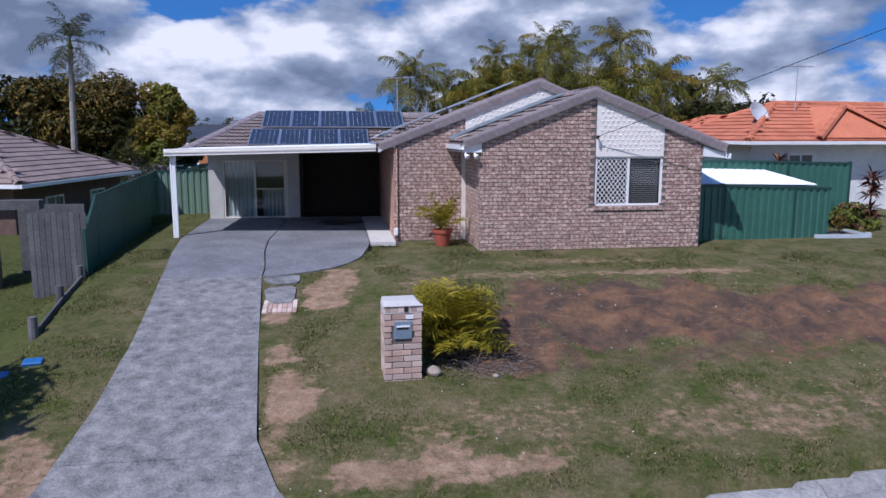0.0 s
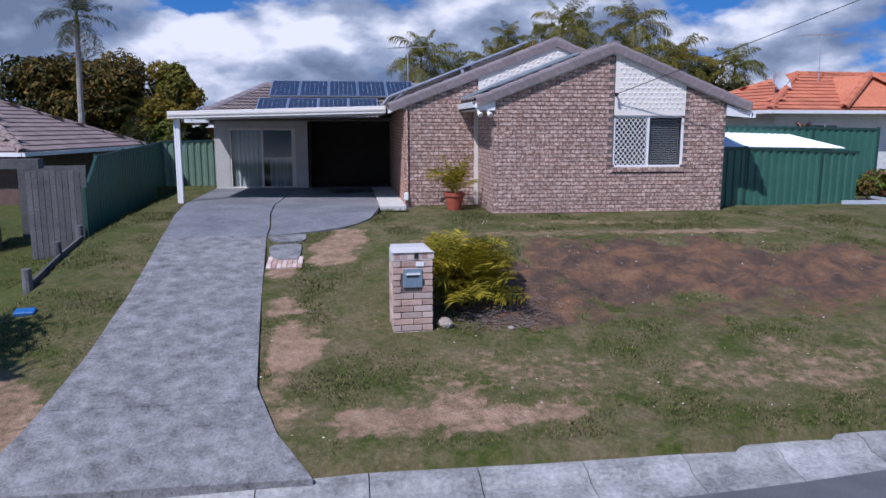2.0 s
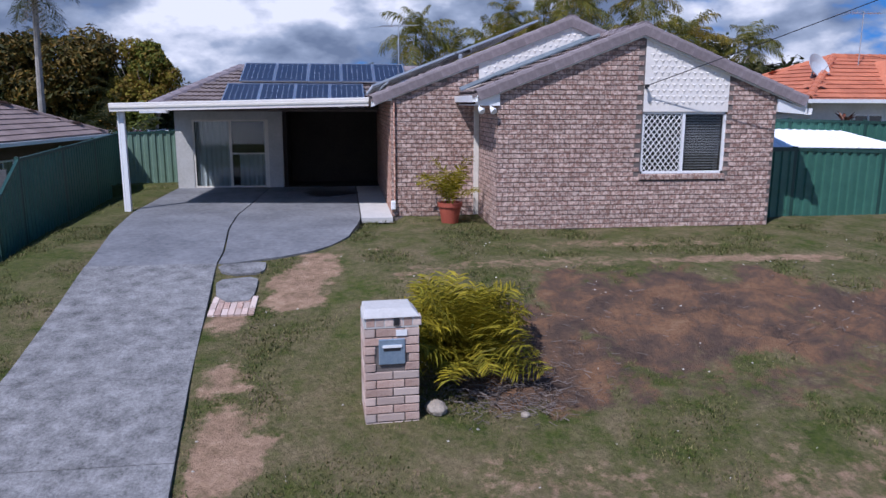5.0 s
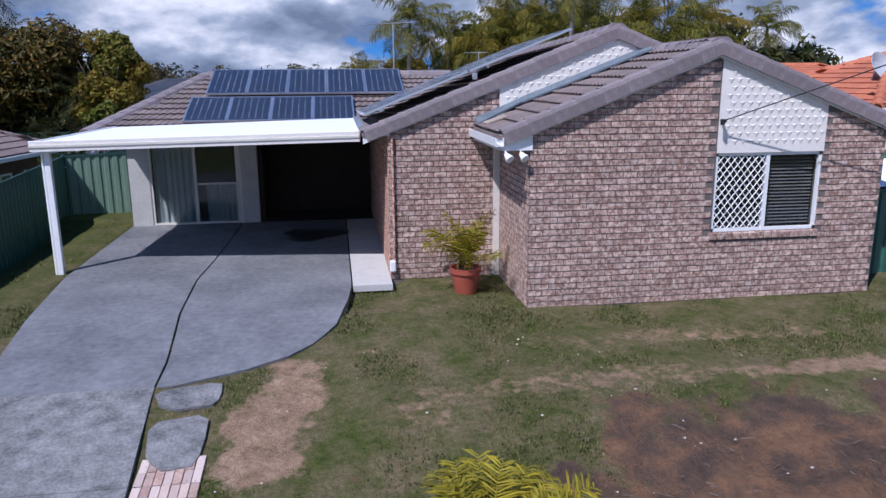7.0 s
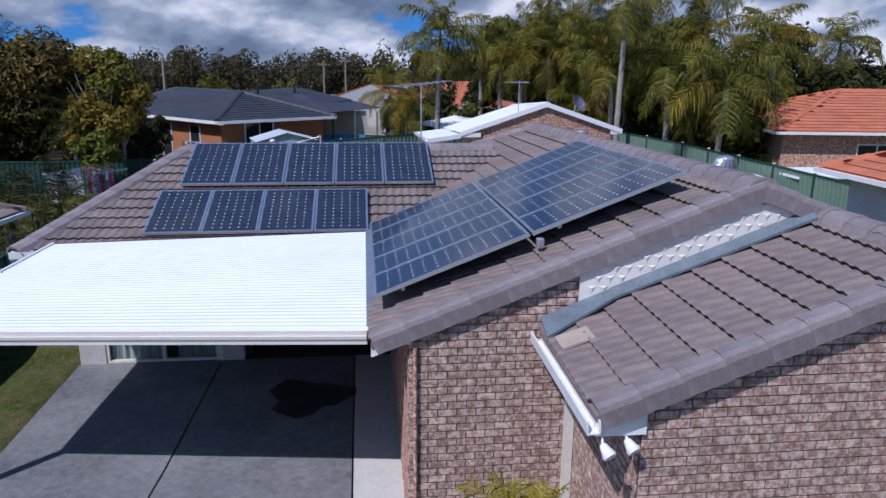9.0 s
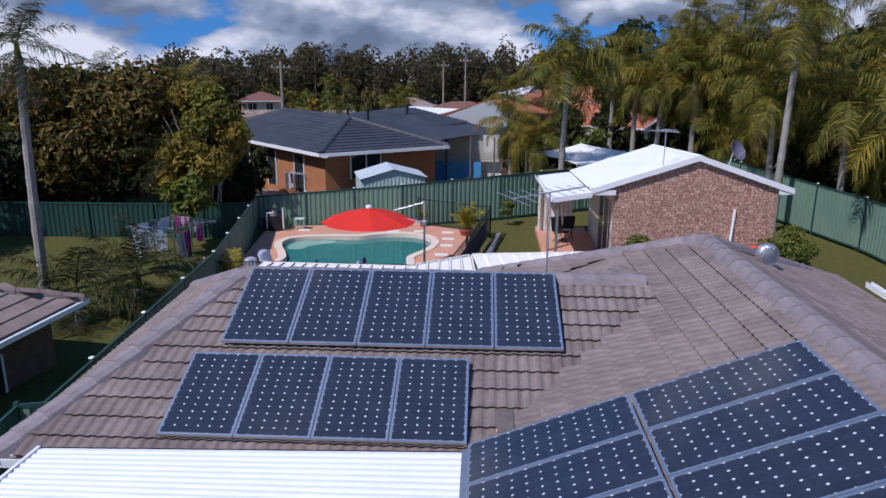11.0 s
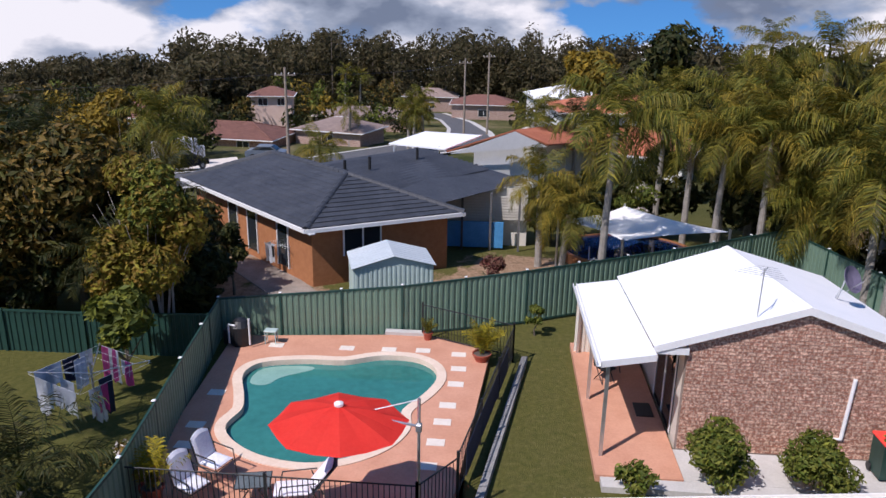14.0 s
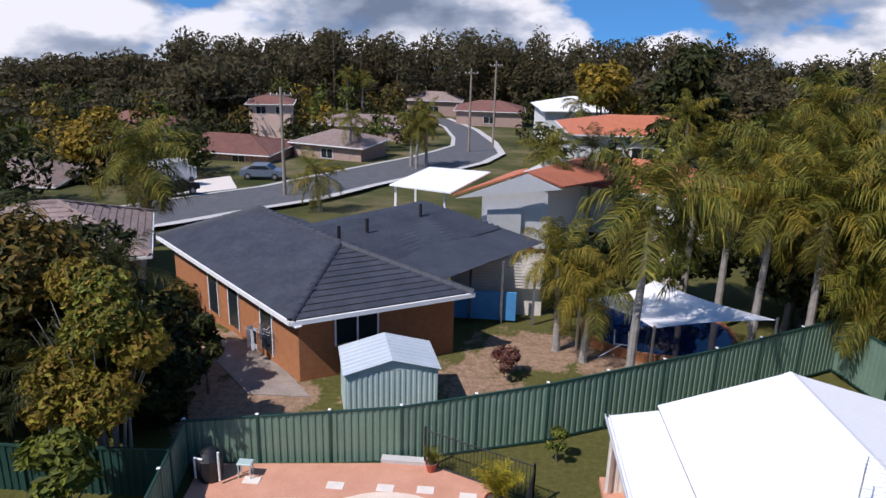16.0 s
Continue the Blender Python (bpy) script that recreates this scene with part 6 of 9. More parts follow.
part("downpipe", rods(((5.95, GY - 0.05, 0.2), (6.02, GY - 0.05, 1.75), 0.045)), WHITE, ax, "white downpipe on the gable")
part("pipe_elbow", rods(((5.3, GY - 0.05, 0.2), (5.95, GY - 0.05, 0.2), 0.03)), WHITE, ax)
tagged(mesh_ob("annexe_paving", boxes((0.2, 2.15, 21.3, 28.4, -0.8, BZ)), PATIO), "terracotta verandah paving", "paving", kind="structure")
tagged(mesh_ob("annexe_path", boxes((0.3, 7.9, 20.9, 21.28, -0.8, BZ - 0.03), (2.17, 7.9, 21.29, 22.58, -0.8, BZ - 0.03)), CONC_P), "pale concrete path round the annexe", "path", kind="structure")
tagged(mesh_ob("door_mat", boxes((1.55, 2.0, 24.0, 24.7, BZ, BZ + 0.02)), BLACK), "dark door mat on the verandah", "mat")
for x, y, rz in ((0.95, 25.9, 30), (1.25, 26.6, 190)):
    c_ = thing("verandah_chair", "dark folding chair on the verandah", "chair", (x, y, BZ), rz, "verandah chairs")
    part("seat", box(bmesh.new(), -0.22, 0.22, -0.22, 0.22, 0.42, 0.45), BLACK, c_)
    part("backrest", box(bmesh.new(), -0.22, 0.22, -0.015, 0.015, 0, 0.5, pose(0, 0.22, 0.44, -12)), BLACK, c_)
    for sx in (-0.2, 0.2):
        for sy in (-0.2, 0.2):
            part("leg", rods(((sx, sy, 0), (sx, -sy * 0.7, 0.43), 0.014), seg=6), BLACK, c_)
aerial(3.7, 22.7, 3.0, 1.25, 0.7, 6, 60, 0.0)
dish(6.7, 25.2, 2.72, 0.36, 40, surf("mauve_dish", (0.10, 0.085, 0.13), (0.15, 0.13, 0.19), 2, 0.5))
bin_ = thing("wheelie_bin", "green wheelie bin with a red lid", "bin", (6.75, 21.95, BZ))
part("body", prisms(([(-0.24, -0.24, 0.05), (0.24, -0.24, 0.05), (0.29, -0.3, 0.92), (-0.29, -0.3, 0.92)], (0, 0.55, 0))), STEEL_GREEN_D, bin_)
part("lid", box(bmesh.new(), -0.31, 0.31, -0.33, 0.30, 0.92, 0.99, bevel=0.02), RED_CLOTH, bin_, "red plastic lid")
for sx in (-0.25, 0.25):
    w_ = bmesh.new()
    rod(w_, (sx - 0.03, 0.24, 0.1), (sx + 0.03, 0.24, 0.1), 0.1, seg=14)
    part("wheel", w_, BLACK, bin_)


# ---- houses round about ----
def hip_house(label, x, y, z, rz, lx, ly, wall_h, rise, wall_mat, roof_mat, windows=(), ridge=None, over=0.45, trim=None, courses=True, garage=None, base=None):
    """A plain hip-roofed house: lx along its ridge."""
    h = thing("house", label, "house", (x, y, z), rz)
    a, b = lx / 2, ly / 2
    parts("wall", ((-a, a, -b, -b + 0.2, -0.6, wall_h), (-a, a, b - 0.2, b, -0.6, wall_h), (-a, -a + 0.2, -b + 0.2, b - 0.2, -0.6, wall_h), (a - 0.2, a, -b + 0.2, b - 0.2, -0.6, wall_h)), wall_mat, h)
    A, B = a + over, b + over
    r = A - B if ridge is None else ridge
    zr = wall_h + rise
    rf = part("roof", prisms(([(-A, -B, wall_h), (A, -B, wall_h), (r, 0, zr), (-r, 0, zr)], (0, 0, -0.04)), ([(A, B, wall_h), (-A, B, wall_h), (-r, 0, zr), (r, 0, zr)], (0, 0, -0.04)),
                             ([(A, -B, wall_h), (A, B, wall_h), (r, 0, zr)], (0, 0, -0.04)), ([(-A, B, wall_h), (-A, -B, wall_h), (-r, 0, zr)], (0, 0, -0.04))), roof_mat, h)
    if courses:
        for o, al, up, L0, R0 in (((-A, -B, wall_h), (1, 0, 0), Vector((0, B, rise)), 2 * A, A - r), ((A, B, wall_h), (-1, 0, 0), Vector((0, -B, rise)), 2 * A, A - r),
                                  ((A, -B, wall_h), (0, 1, 0), Vector((r - A, 0, rise)), 2 * B, B), ((-A, B, wall_h), (0, -1, 0), Vector((A - r, 0, rise)), 2 * B, B)):
            L = up.length
            w = 0.5
            tile_slope(rf, o, al, up, lambda u, v: v < L and R0 * v / L - 0.1 < u < L0 - R0 * v / L + 0.1, int(L0 / w) + 1, int(L / 0.34) + 1, roof_mat, w=w, l=0.34, step=0.03, flat=True)
        for p in ((-A, -B), (A, -B), (A, B), (-A, B)):
            caps(rf, (p[0], p[1], wall_h + 0.03), (math.copysign(r, p[0]), 0, zr + 0.03), roof_mat, 0.14, 0.45)
        if r > 0.2:
            caps(rf, (-r, 0, zr + 0.03), (r, 0, zr + 0.03), roof_mat, 0.14, 0.45)
    t = trim or WHITE
    part("gutter", boxes((-A - 0.08, A + 0.08, -B - 0.1, -B, wall_h - 0.13, wall_h - 0.02)), t, h)
    part("gutter", boxes((-A - 0.08, A + 0.08, B, B + 0.1, wall_h - 0.13, wall_h - 0.02)), t, h)
    part("gutter", boxes((A, A + 0.1, -B, B, wall_h - 0.13, wall_h - 0.02)), t, h)
    part("gutter", boxes((-A - 0.1, -A, -B, B, wall_h - 0.13, wall_h - 0.02)), t, h)
    part("soffit", boxes((-A, A, -B, B, wall_h - 0.10, wall_h - 0.08)), t, h)
    for side, u, w, z0, z1 in windows:
        if side in "fb":
            yy = -b - 0.03 if side == "f" else b + 0.01
            wn = part("window", boxes((u - w / 2, u + w / 2, yy, yy + 0.02, z0, z1)), PANE, h)
            part("frame", boxes((u - w / 2 - 0.05, u - w / 2, yy - 0.02, yy + 0.03, z0, z1), (u + w / 2, u + w / 2 + 0.05, yy - 0.02, yy + 0.03, z0, z1), (u - 0.025, u + 0.025, yy - 0.02, yy + 0.03, z0, z1),
                                (u - w / 2 - 0.05, u + w / 2 + 0.05, yy - 0.02, yy + 0.03, z1, z1 + 0.05), (u - w / 2 - 0.05, u + w / 2 + 0.05, yy - 0.02, yy + 0.03, z0 - 0.05, z0)), t, wn)
        else:
            xx = -a - 0.03 if side == "l" else a + 0.01
            wn = part("window", boxes((xx, xx + 0.02, u - w / 2, u + w / 2, z0, z1)), PANE, h)
            part("frame", boxes((xx - 0.02, xx + 0.03, u - w / 2 - 0.05, u - w / 2, z0, z1), (xx - 0.02, xx + 0.03, u + w / 2, u + w / 2 + 0.05, z0, z1), (xx - 0.02, xx + 0.03, u - 0.025, u + 0.025, z0, z1),
                                (xx - 0.02, xx + 0.03, u - w / 2 - 0.05, u + w / 2 + 0.05, z1, z1 + 0.05)), t, wn)
    return h

# dark-roofed house beyond the back fence
dh = thing("house", "orange brick house with a charcoal tiled hip roof", "house")
E_ = 1.95
c1, c2, c3, c4 = Vector((-9.25, 32.2, E_)), Vector((-3.6, 35.6, E_)), Vector((-17.4, 40.2, E_)), Vector((-11.9, 43.6, E_))
h1, h2 = Vector((-8.70, 36.9, 3.12)), Vector((-13.2, 41.2, 3.12))
u_ = (c2 - c1).normalized()
v_ = (c3 - c1).normalized()
rf = part("roof", prisms(([c1, c2, h1], (0, 0, -0.05)), ([c1, h1, h2, c3], (0, 0, -0.05)), ([c3, h2, c4], (0, 0, -0.05)), ([c2, c4, h2, h1], (0, 0, -0.05))), TILE_DARK, dh)
L1 = (c2 - c1).length
upf = (h1 - (c1 + u_ * (h1 - c1).dot(u_)))
f1 = (h1 - c1).dot(u_)
tile_slope(rf, c1, u_, upf, lambda u, v: v < upf.length and f1 * v / upf.length < u < L1 - (L1 - f1) * v / upf.length, 24, 16, TILE_DARK, w=0.3, l=0.32, step=0.035, flat=True)
w2 = (c1 - c3)
L2 = w2.length
w2n = w2.normalized()
ups = h1 - (c3 + w2n * (h1 - c3).dot(w2n))
fa, fb = (h2 - c3).dot(w2n), (h1 - c3).dot(w2n)
tile_slope(rf, c3, w2n, ups, lambda u, v: v < ups.length and fa * v / ups.length < u < L2 - (L2 - fb) * v / ups.length, 40, 14, TILE_DARK, w=0.3, l=0.32, step=0.02, flat=True)
for a, b in ((c1, h1), (c2, h1), (c3, h2), (h1, h2)):
    caps(rf, a + Vector((0, 0, 0.03)), b + Vector((0, 0, 0.03)), TILE_DARK, 0.15, 0.42)
i_ = (u_ * 0.45 + v_ * 0.45)
k1, k2, k3 = c1 + i_, c2 + v_ * 0.45 - u_ * 0.45, c3 - v_ * 0.45 + u_ * 0.45


def upright(name, a, b, z0, z1, th, material, parent, label=""):
    d = (b - a).normalized()
    s = Vector((d.y, -d.x, 0)) * th
    return part(name, prisms(([(a.x, a.y, z0), (b.x, b.y, z0), (b.x, b.y, z1), (a.x, a.y, z1)], s)), material, parent, label)


upright("wall", k1, k2, -0.7, 1.85, -0.2, BRICK_O, dh, "orange brick wall")
upright("wall", k3, k1, -1.6, 1.85, -0.2, BRICK_O, dh, "orange brick wall")
d = (k2 - k1).normalized()
wn = upright("window", k1 + d * 1.25, k1 + d * 2.75, 0.65, 1.7, 0.03, PANE, dh, "dark sliding window")
for t_ in (1.22, 2.0, 2.74):
    upright("frame", k1 + d * t_, k1 + d * (t_ + 0.06), 0.6, 1.75, 0.05, WHITE, wn)
d = (k1 - k3).normalized()
Lk = (k1 - k3).length
for t_ in (Lk - 2.6, Lk - 5.2, Lk - 7.0):
    wn = upright("window", k3 + d * t_, k3 + d * (t_ + 0.8), -0.2, 1.5, 0.03, PANE, dh)
    upright("frame", k3 + d * (t_ - 0.06), k3 + d * t_, -0.25, 1.55, 0.05, WHITE, wn)
    upright("frame", k3 + d * (t_ + 0.8), k3 + d * (t_ + 0.86), -0.25, 1.55, 0.05, WHITE, wn)
for a, b in ((c1, c2), (c3, c1)):
    upright("gutter", a, b, E_ - 0.16, E_ - 0.01, 0.08, WHITE, dh)
upright("soffit", c1 + Vector((0.03, 0.03, 0)), c1 + Vector((0.2, 0.2, 0)), E_ - 0.2, E_ - 0.17, 0.2, WHITE, dh)
# its second roof, ribbed and lower, with a flat patio roof
q = [Vector((-12.0, 38.6, 2.85)), Vector((-6.4, 43.8, 3.1)), Vector((-0.9, 42.0, 1.95)), Vector((-4.9, 36.6, 1.95))]
sheet_roof(dh, [q[3], q[2], q[1], q[0]], 2, TILE_DARK, 0.01, "rear_roof")
nrm = (q[1] - q[0]).normalized()
for k in range(13):
    t_ = k / 13
    a, b = q[0].lerp(q[3], 0.08 + t_ * 0.6), q[1].lerp(q[2], 0.08 + t_ * 0.6)
    part("tile_course", prisms(([a + Vector((0, 0, 0.03)), a + Vector((0.02, -0.05, 0.085)), a + Vector((0.12, -0.28, 0.0))], b - a)), TILE_DARK, dh)
part("carport_screen", boxes((-4.7, -2.0, 39.4, 39.5, -0.7, 0.52)), BLUE_WALL, dh, "blue panel under the patio roof")
for k in range(9):
    part("blind_slat", boxes((-4.4, -1.0, 40.2, 40.23, 0.45 + 0.13 * k, 0.52 + 0.13 * k)), CREAM, dh)
part("patio_wall", boxes((-4.8, -0.9, 40.6, 40.7, -1.0, 1.85)), CREAM, dh)
for x in (-3.9, -2.6, -1.3):
    part("post", boxes((x - 0.05, x + 0.05, 39.25, 39.35, -0.8, 1.9)), WOOD_DARK, dh)
for p in ((-9.0, 38.0, 3.15), (-8.2, 39.6, 3.05), (-6.3, 42.0, 3.12)):
    part("vent_pipe", rods(((p[0], p[1], p[2] - 0.3), (p[0], p[1], p[2] + 0.3), 0.07)), BLACK, dh)
tagged(mesh_ob("yard_path", prisms(([(-13.2, 34.6, -0.58), (-10.6, 31.7, -0.55), (-8.6, 31.8, -0.55), (-10.0, 33.6, -0.56), (-12.9, 36.4, -0.6)], (0, 0, 0.09))), surf("stained_concrete", (0.20, 0.165, 0.135), (0.34, 0.29, 0.245), 1.6, 0.9, 0.02, fine=9)), "stained concrete path beside the orange brick house", "path", kind="structure")

# pale garden shed
sh = thing("garden_shed", "pale green steel garden shed with a gable roof", "shed")
s0, s1 = Vector((-7.15, 30.5, 0)), Vector((-4.45, 31.3, 0))
d = (s1 - s0).normalized()
n_ = Vector((-d.y, d.x, 0)) * 1.9
for a, b in ((s0, s1), (s1, s1 + n_), (s0 + n_, s0)):
    part("wall", ribbed(bmesh.new(), (a.x, a.y), (b.x, b.y), -0.6, 1.12, 0.16, 0.02), STEEL_PALE, sh)
mid0 = (s0 + s1) / 2 + Vector((0, 0, 1.52))
o_ = -n_.normalized() * 0.12
part("gable_end", prisms(([(s0.x, s0.y, 1.12), (s1.x, s1.y, 1.12), mid0], n_ * 0.02)), STEEL_PALE, sh)
sheet_roof(sh, [s0 + o_ - d * 0.08 + Vector((0, 0, 1.12)), s0 + n_ - d * 0.08 + Vector((0, 0, 1.12)), mid0 + n_, mid0 + o_], 8, SHEET_G, 0.015)
sheet_roof(sh, [s1 + n_ + d * 0.08 + Vector((0, 0, 1.12)), s1 + o_ + d * 0.08 + Vector((0, 0, 1.12)), mid0 + o_, mid0 + n_], 8, SHEET_G, 0.015)


# rotary clothes lines with washing
def clothes_line(x, y, z, r, h, cols, seed):
    c = thing("clothes_line", "rotary clothes line hung with washing", "clothes line", (x, y, z), 20, "clothes lines")
    part("pole", rods(((0, 0, 0), (0, 0, h + 0.15), 0.03)), GALV, c)
    rnd = random.Random(seed)
    for i in range(4):
        g = math.pi / 2 * i
        part("arm", rods(((0, 0, h - 0.15), (r * math.cos(g), r * math.sin(g), h + 0.05), 0.015), seg=6), GALV, c)
    for k in (0.45, 0.72, 1.0):
        for i in range(4):
            a, b = math.pi / 2 * i, math.pi / 2 * (i + 1)
            part("line", rods(((k * r * math.cos(a), k * r * math.sin(a), h), (k * r * math.cos(b), k * r * math.sin(b), h), 0.004), seg=4), WHITE, c)
    for k in range(22):
        i = rnd.randrange(4)
        s = rnd.choice((0.72, 1.0, 1.0))
        a, b = math.pi / 2 * i, math.pi / 2 * (i + 1)
        t0 = rnd.uniform(0.05, 0.7)
        w = rnd.uniform(0.12, 0.3)
        p = Vector((s * r * math.cos(a), s * r * math.sin(a), h)).lerp(Vector((s * r * math.cos(b), s * r * math.sin(b), h)), t0)
        qq = Vector((s * r * math.cos(a), s * r * math.sin(a), h)).lerp(Vector((s * r * math.cos(b), s * r * math.sin(b), h)), min(1, t0 + w))
        dl = rnd.uniform(0.4, 1.0)
        bm = bmesh.new()
        pv = []
        for j in range(5):
            o = p.lerp(qq, j / 4) + Vector((rnd.uniform(-0.03, 0.03), rnd.uniform(-0.03, 0.03), 0))
            pv.append((bm.verts.new(p.lerp(qq, j / 4)), bm.verts.new(o + Vector((0, 0, -dl * rnd.uniform(0.9, 1.05))))))
        for (a1, b1), (a2, b2) in zip(pv, pv[1:]):
            bm.faces.new((a1, a2, b2, b1))
        bmesh.ops.solidify(bm, geom=bm.faces[:], thickness=0.006)
        part("garment", bm, cols[k % len(cols)], c)


CL = [surf("white_cotton", (0.62, 0.64, 0.68), (0.74, 0.76, 0.80), 3, 0.9), surf("pink_cotton", (0.50, 0.06, 0.24), (0.60, 0.10, 0.32), 3, 0.9), surf("navy_cotton", (0.02, 0.03, 0.07), (0.04, 0.05, 0.11), 3, 0.9),
      surf("black_cotton", (0.015, 0.015, 0.017), (0.03, 0.03, 0.033), 3, 0.9), surf("pale_blue_cotton", (0.40, 0.48, 0.62), (0.50, 0.58, 0.70), 3, 0.9)]
clothes_line(-12.2, 22.6, -0.6, 1.4, 1.55, [CL[0], CL[4], CL[0], CL[1], CL[0], CL[2], CL[0]], 4)
clothes_line(-10.7, 34.3, -0.7, 0.8, 1.45, [CL[0], CL[4], CL[0], CL[3]], 9)

# shade sail and round blue pool beyond the fence
sail = thing("shade_sail", "off-white shade sail on posts", "shade sail")
S = [Vector((0.26, 36.7, 1.47)), Vector((3.2, 38.4, 1.75)), Vector((6.95, 35.7, 1.50)), Vector((2.75, 35.4, 1.05))]
n = 10
bm = bmesh.new()
g = []
for j in range(n + 1):
    row = []
    for i in range(n + 1):
        a, b = i / n, j / n
        p = S[0].lerp(S[1], a).lerp(S[3].lerp(S[2], a), b)
        pull = 0.18 * (4 * a * (1 - a)) * (1 - 2 * b) + 0
        cx = S[0].lerp(S[2], 0.5)
        edge = (4 * a * (1 - a) * abs(2 * b - 1) + 4 * b * (1 - b) * abs(2 * a - 1))
        p = p.lerp(cx, 0.14 * edge)
        p.z -= 0.30 * (4 * a * (1 - a)) * (4 * b * (1 - b))
        row.append(bm.verts.new(p))
    g.append(row)
for j in range(n):
    for i in range(n):
        bm.faces.new((g[j][i], g[j][i + 1], g[j + 1][i + 1], g[j + 1][i]))
ob = part("sail_cloth", bm, SAIL, sail)
ob.data.polygons.foreach_set("use_smooth", [True] * len(ob.data.polygons))
for p in S:
    part("post", rods(((p.x, p.y, -0.7), (p.x, p.y, p.z + 0.1), 0.05)), GALV, sail)
rp = thing("round_pool", "oval above-ground pool of dark blue water", "pool", (3.5, 38.2, -0.6))
bm = bmesh.new()
lathe(bm, [(2.9, 0), (2.95, 0.45), (2.8, 0.47), (2.8, 0.05)], 32)
bmesh.ops.scale(bm, vec=(1, 0.86, 1), verts=bm.verts)
part("wall", bm, BRICK_O, rp)
bm = bmesh.new()
bmesh.ops.create_circle(bm, cap_ends=True, segments=32, radius=2.81, matrix=Matrix.Translation((0, 0, 0.40)) @ Matrix.Diagonal((1, 0.86, 1, 1)))
part("water", bm, WATER_B, rp, "dark blue water")
part("ladder", rods(((-1.9, -1.9, 0), (-1.9, -1.6, 1.0), 0.025), ((-1.4, -2.0, 0), (-1.4, -1.7, 1.0), 0.025), ((-1.9, -1.75, 0.5), (-1.4, -1.85, 0.5), 0.02), ((-2.6, -2.1, 0), (-1.7, -2.2, 0.7), 0.02)), WHITE, rp)

# ---- the street behind ----
def ribbon(name, near, far, material, lift, label, category):
    n_ = len(near)
    v, f = [], []
    for (ax_, ay_), (bx_, by_) in zip(near, far):
        for k in range(5):
            x, y = lerp(ax_, bx_, k / 4), lerp(ay_, by_, k / 4)
            v.append((x, y, gz(x, y) + lift))
    for i in range(n_ - 1):
        for k in range(4):
            f.append((i * 5 + k, i * 5 + k + 1, (i + 1) * 5 + k + 1, (i + 1) * 5 + k))
    tagged(raw(name, v, f, material, smooth=True), label, category, kind="structure")


NEAR = [(-60, 35), (-40, 44), (-27.4, 49.3), (-24.2, 55.3), (-21.1, 62.8), (-18.2, 68.9), (-15.5, 78), (-12.4, 84.5), (-8.5, 91), (-5.6, 97.6), (-3.6, 107), (-4.8, 120), (-8.2, 137), (-14.6, 156)]
FAR = [(-70, 38), (-48, 48), (-33.0, 55.2), (-30.2, 60.2), (-27.2, 68.5), (-24.4, 75.2), (-20.5, 85), (-17.5, 92), (-14, 100), (-11.8, 107), (-10.0, 114), (-10.6, 124), (-13.4, 140), (-20, 157)]
ribbon("street", NEAR, FAR, ASPHALT, 0.25, "grey suburban street curving between the houses", "road")
ribbon("street_kerb", [(x + 0.9, y + 0.1) for x, y in NEAR], [(x - 0.1, y) for x, y in NEAR], CONC_P, 0.30, "pale concrete kerb and footpath of the far street", "kerb")
ribbon("street_kerb", [(x + 0.1, y) for x, y in FAR], [(x - 0.5, y) for x, y in FAR], CONC_P, 0.30, "pale concrete kerb of the far street", "kerb")
ribbon("pink_drive", [(-26.2, 73.0), (-29.5, 80)], [(-29.4, 66.5), (-33.5, 73.5)], PAVER, 0.28, "pale cream driveway across the street", "driveway")


def car(x, y, z, rz, colour, label):
    c = thing("car", label, "car", (x, y, z), rz)
    prof = [(-2.1, 0.35), (-2.1, 0.85), (-1.9, 0.98), (-1.45, 1.02), (-0.9, 1.42), (0.55, 1.42), (1.15, 1.0), (2.0, 0.85), (2.1, 0.6), (2.1, 0.35)]
    bm = bmesh.new()
    prism(bm, [(u, -0.85, v) for u, v in prof], (0, 1.7, 0))
    part("body", bm, colour, c)
    part("windscreen", prisms(([(0.62, -0.72, 1.40), (1.12, -0.76, 1.04), (1.17, -0.76, 1.06), (0.66, -0.72, 1.43)], (0, 1.46, 0))), PANE, c)
    for sy in (-0.862, 0.85):
        part("side_window", prisms(([(-1.3, sy, 1.05), (-0.85, sy, 1.36), (0.5, sy, 1.36), (0.98, sy, 1.05)], (0, 0.012, 0))), PANE, c)
        for sx in (-1.3, 1.35):
            w = part("wheel", rods(((sx, sy - 0.05, 0.33), (sx, sy + 0.06, 0.33), 0.33), seg=16), BLACK, c)
            part("rim", rods(((sx, sy - 0.055, 0.33), (sx, sy + 0.065, 0.33), 0.18), seg=10), GALV, w)
    return c


car(-26.4, 80.6, gz(-26.4, 80.6) + 0.1, 5, surf("blue_grey_car", (0.10, 0.13, 0.17), (0.14, 0.17, 0.22), 2, 0.3), "blue-grey hatchback parked on the verge")
car(-29.3, 66.8, gz(-29.3, 66.8) + 0.3, 60, surf("black_car", (0.012, 0.012, 0.014), (0.02, 0.02, 0.022), 2, 0.25), "black car parked on the driveway")
van = thing("van", "white box van on the driveway", "van", (-32.0, 72.0, gz(-32, 72) + 0.3), 65)
part("body", boxes((-2.2, 1.6, -0.95, 0.95, 0.4, 2.3), bevel=0.08), WHITE, van)
part("cab", boxes((1.6, 2.5, -0.9, 0.9, 0.4, 1.5), bevel=0.1), WHITE, van)
for sx in (-1.4, 1.7):
    for sy in (-0.97, 0.87):
        part("wheel", rods(((sx, sy, 0.35), (sx, sy + 0.12, 0.35), 0.35), seg=14), BLACK, van)


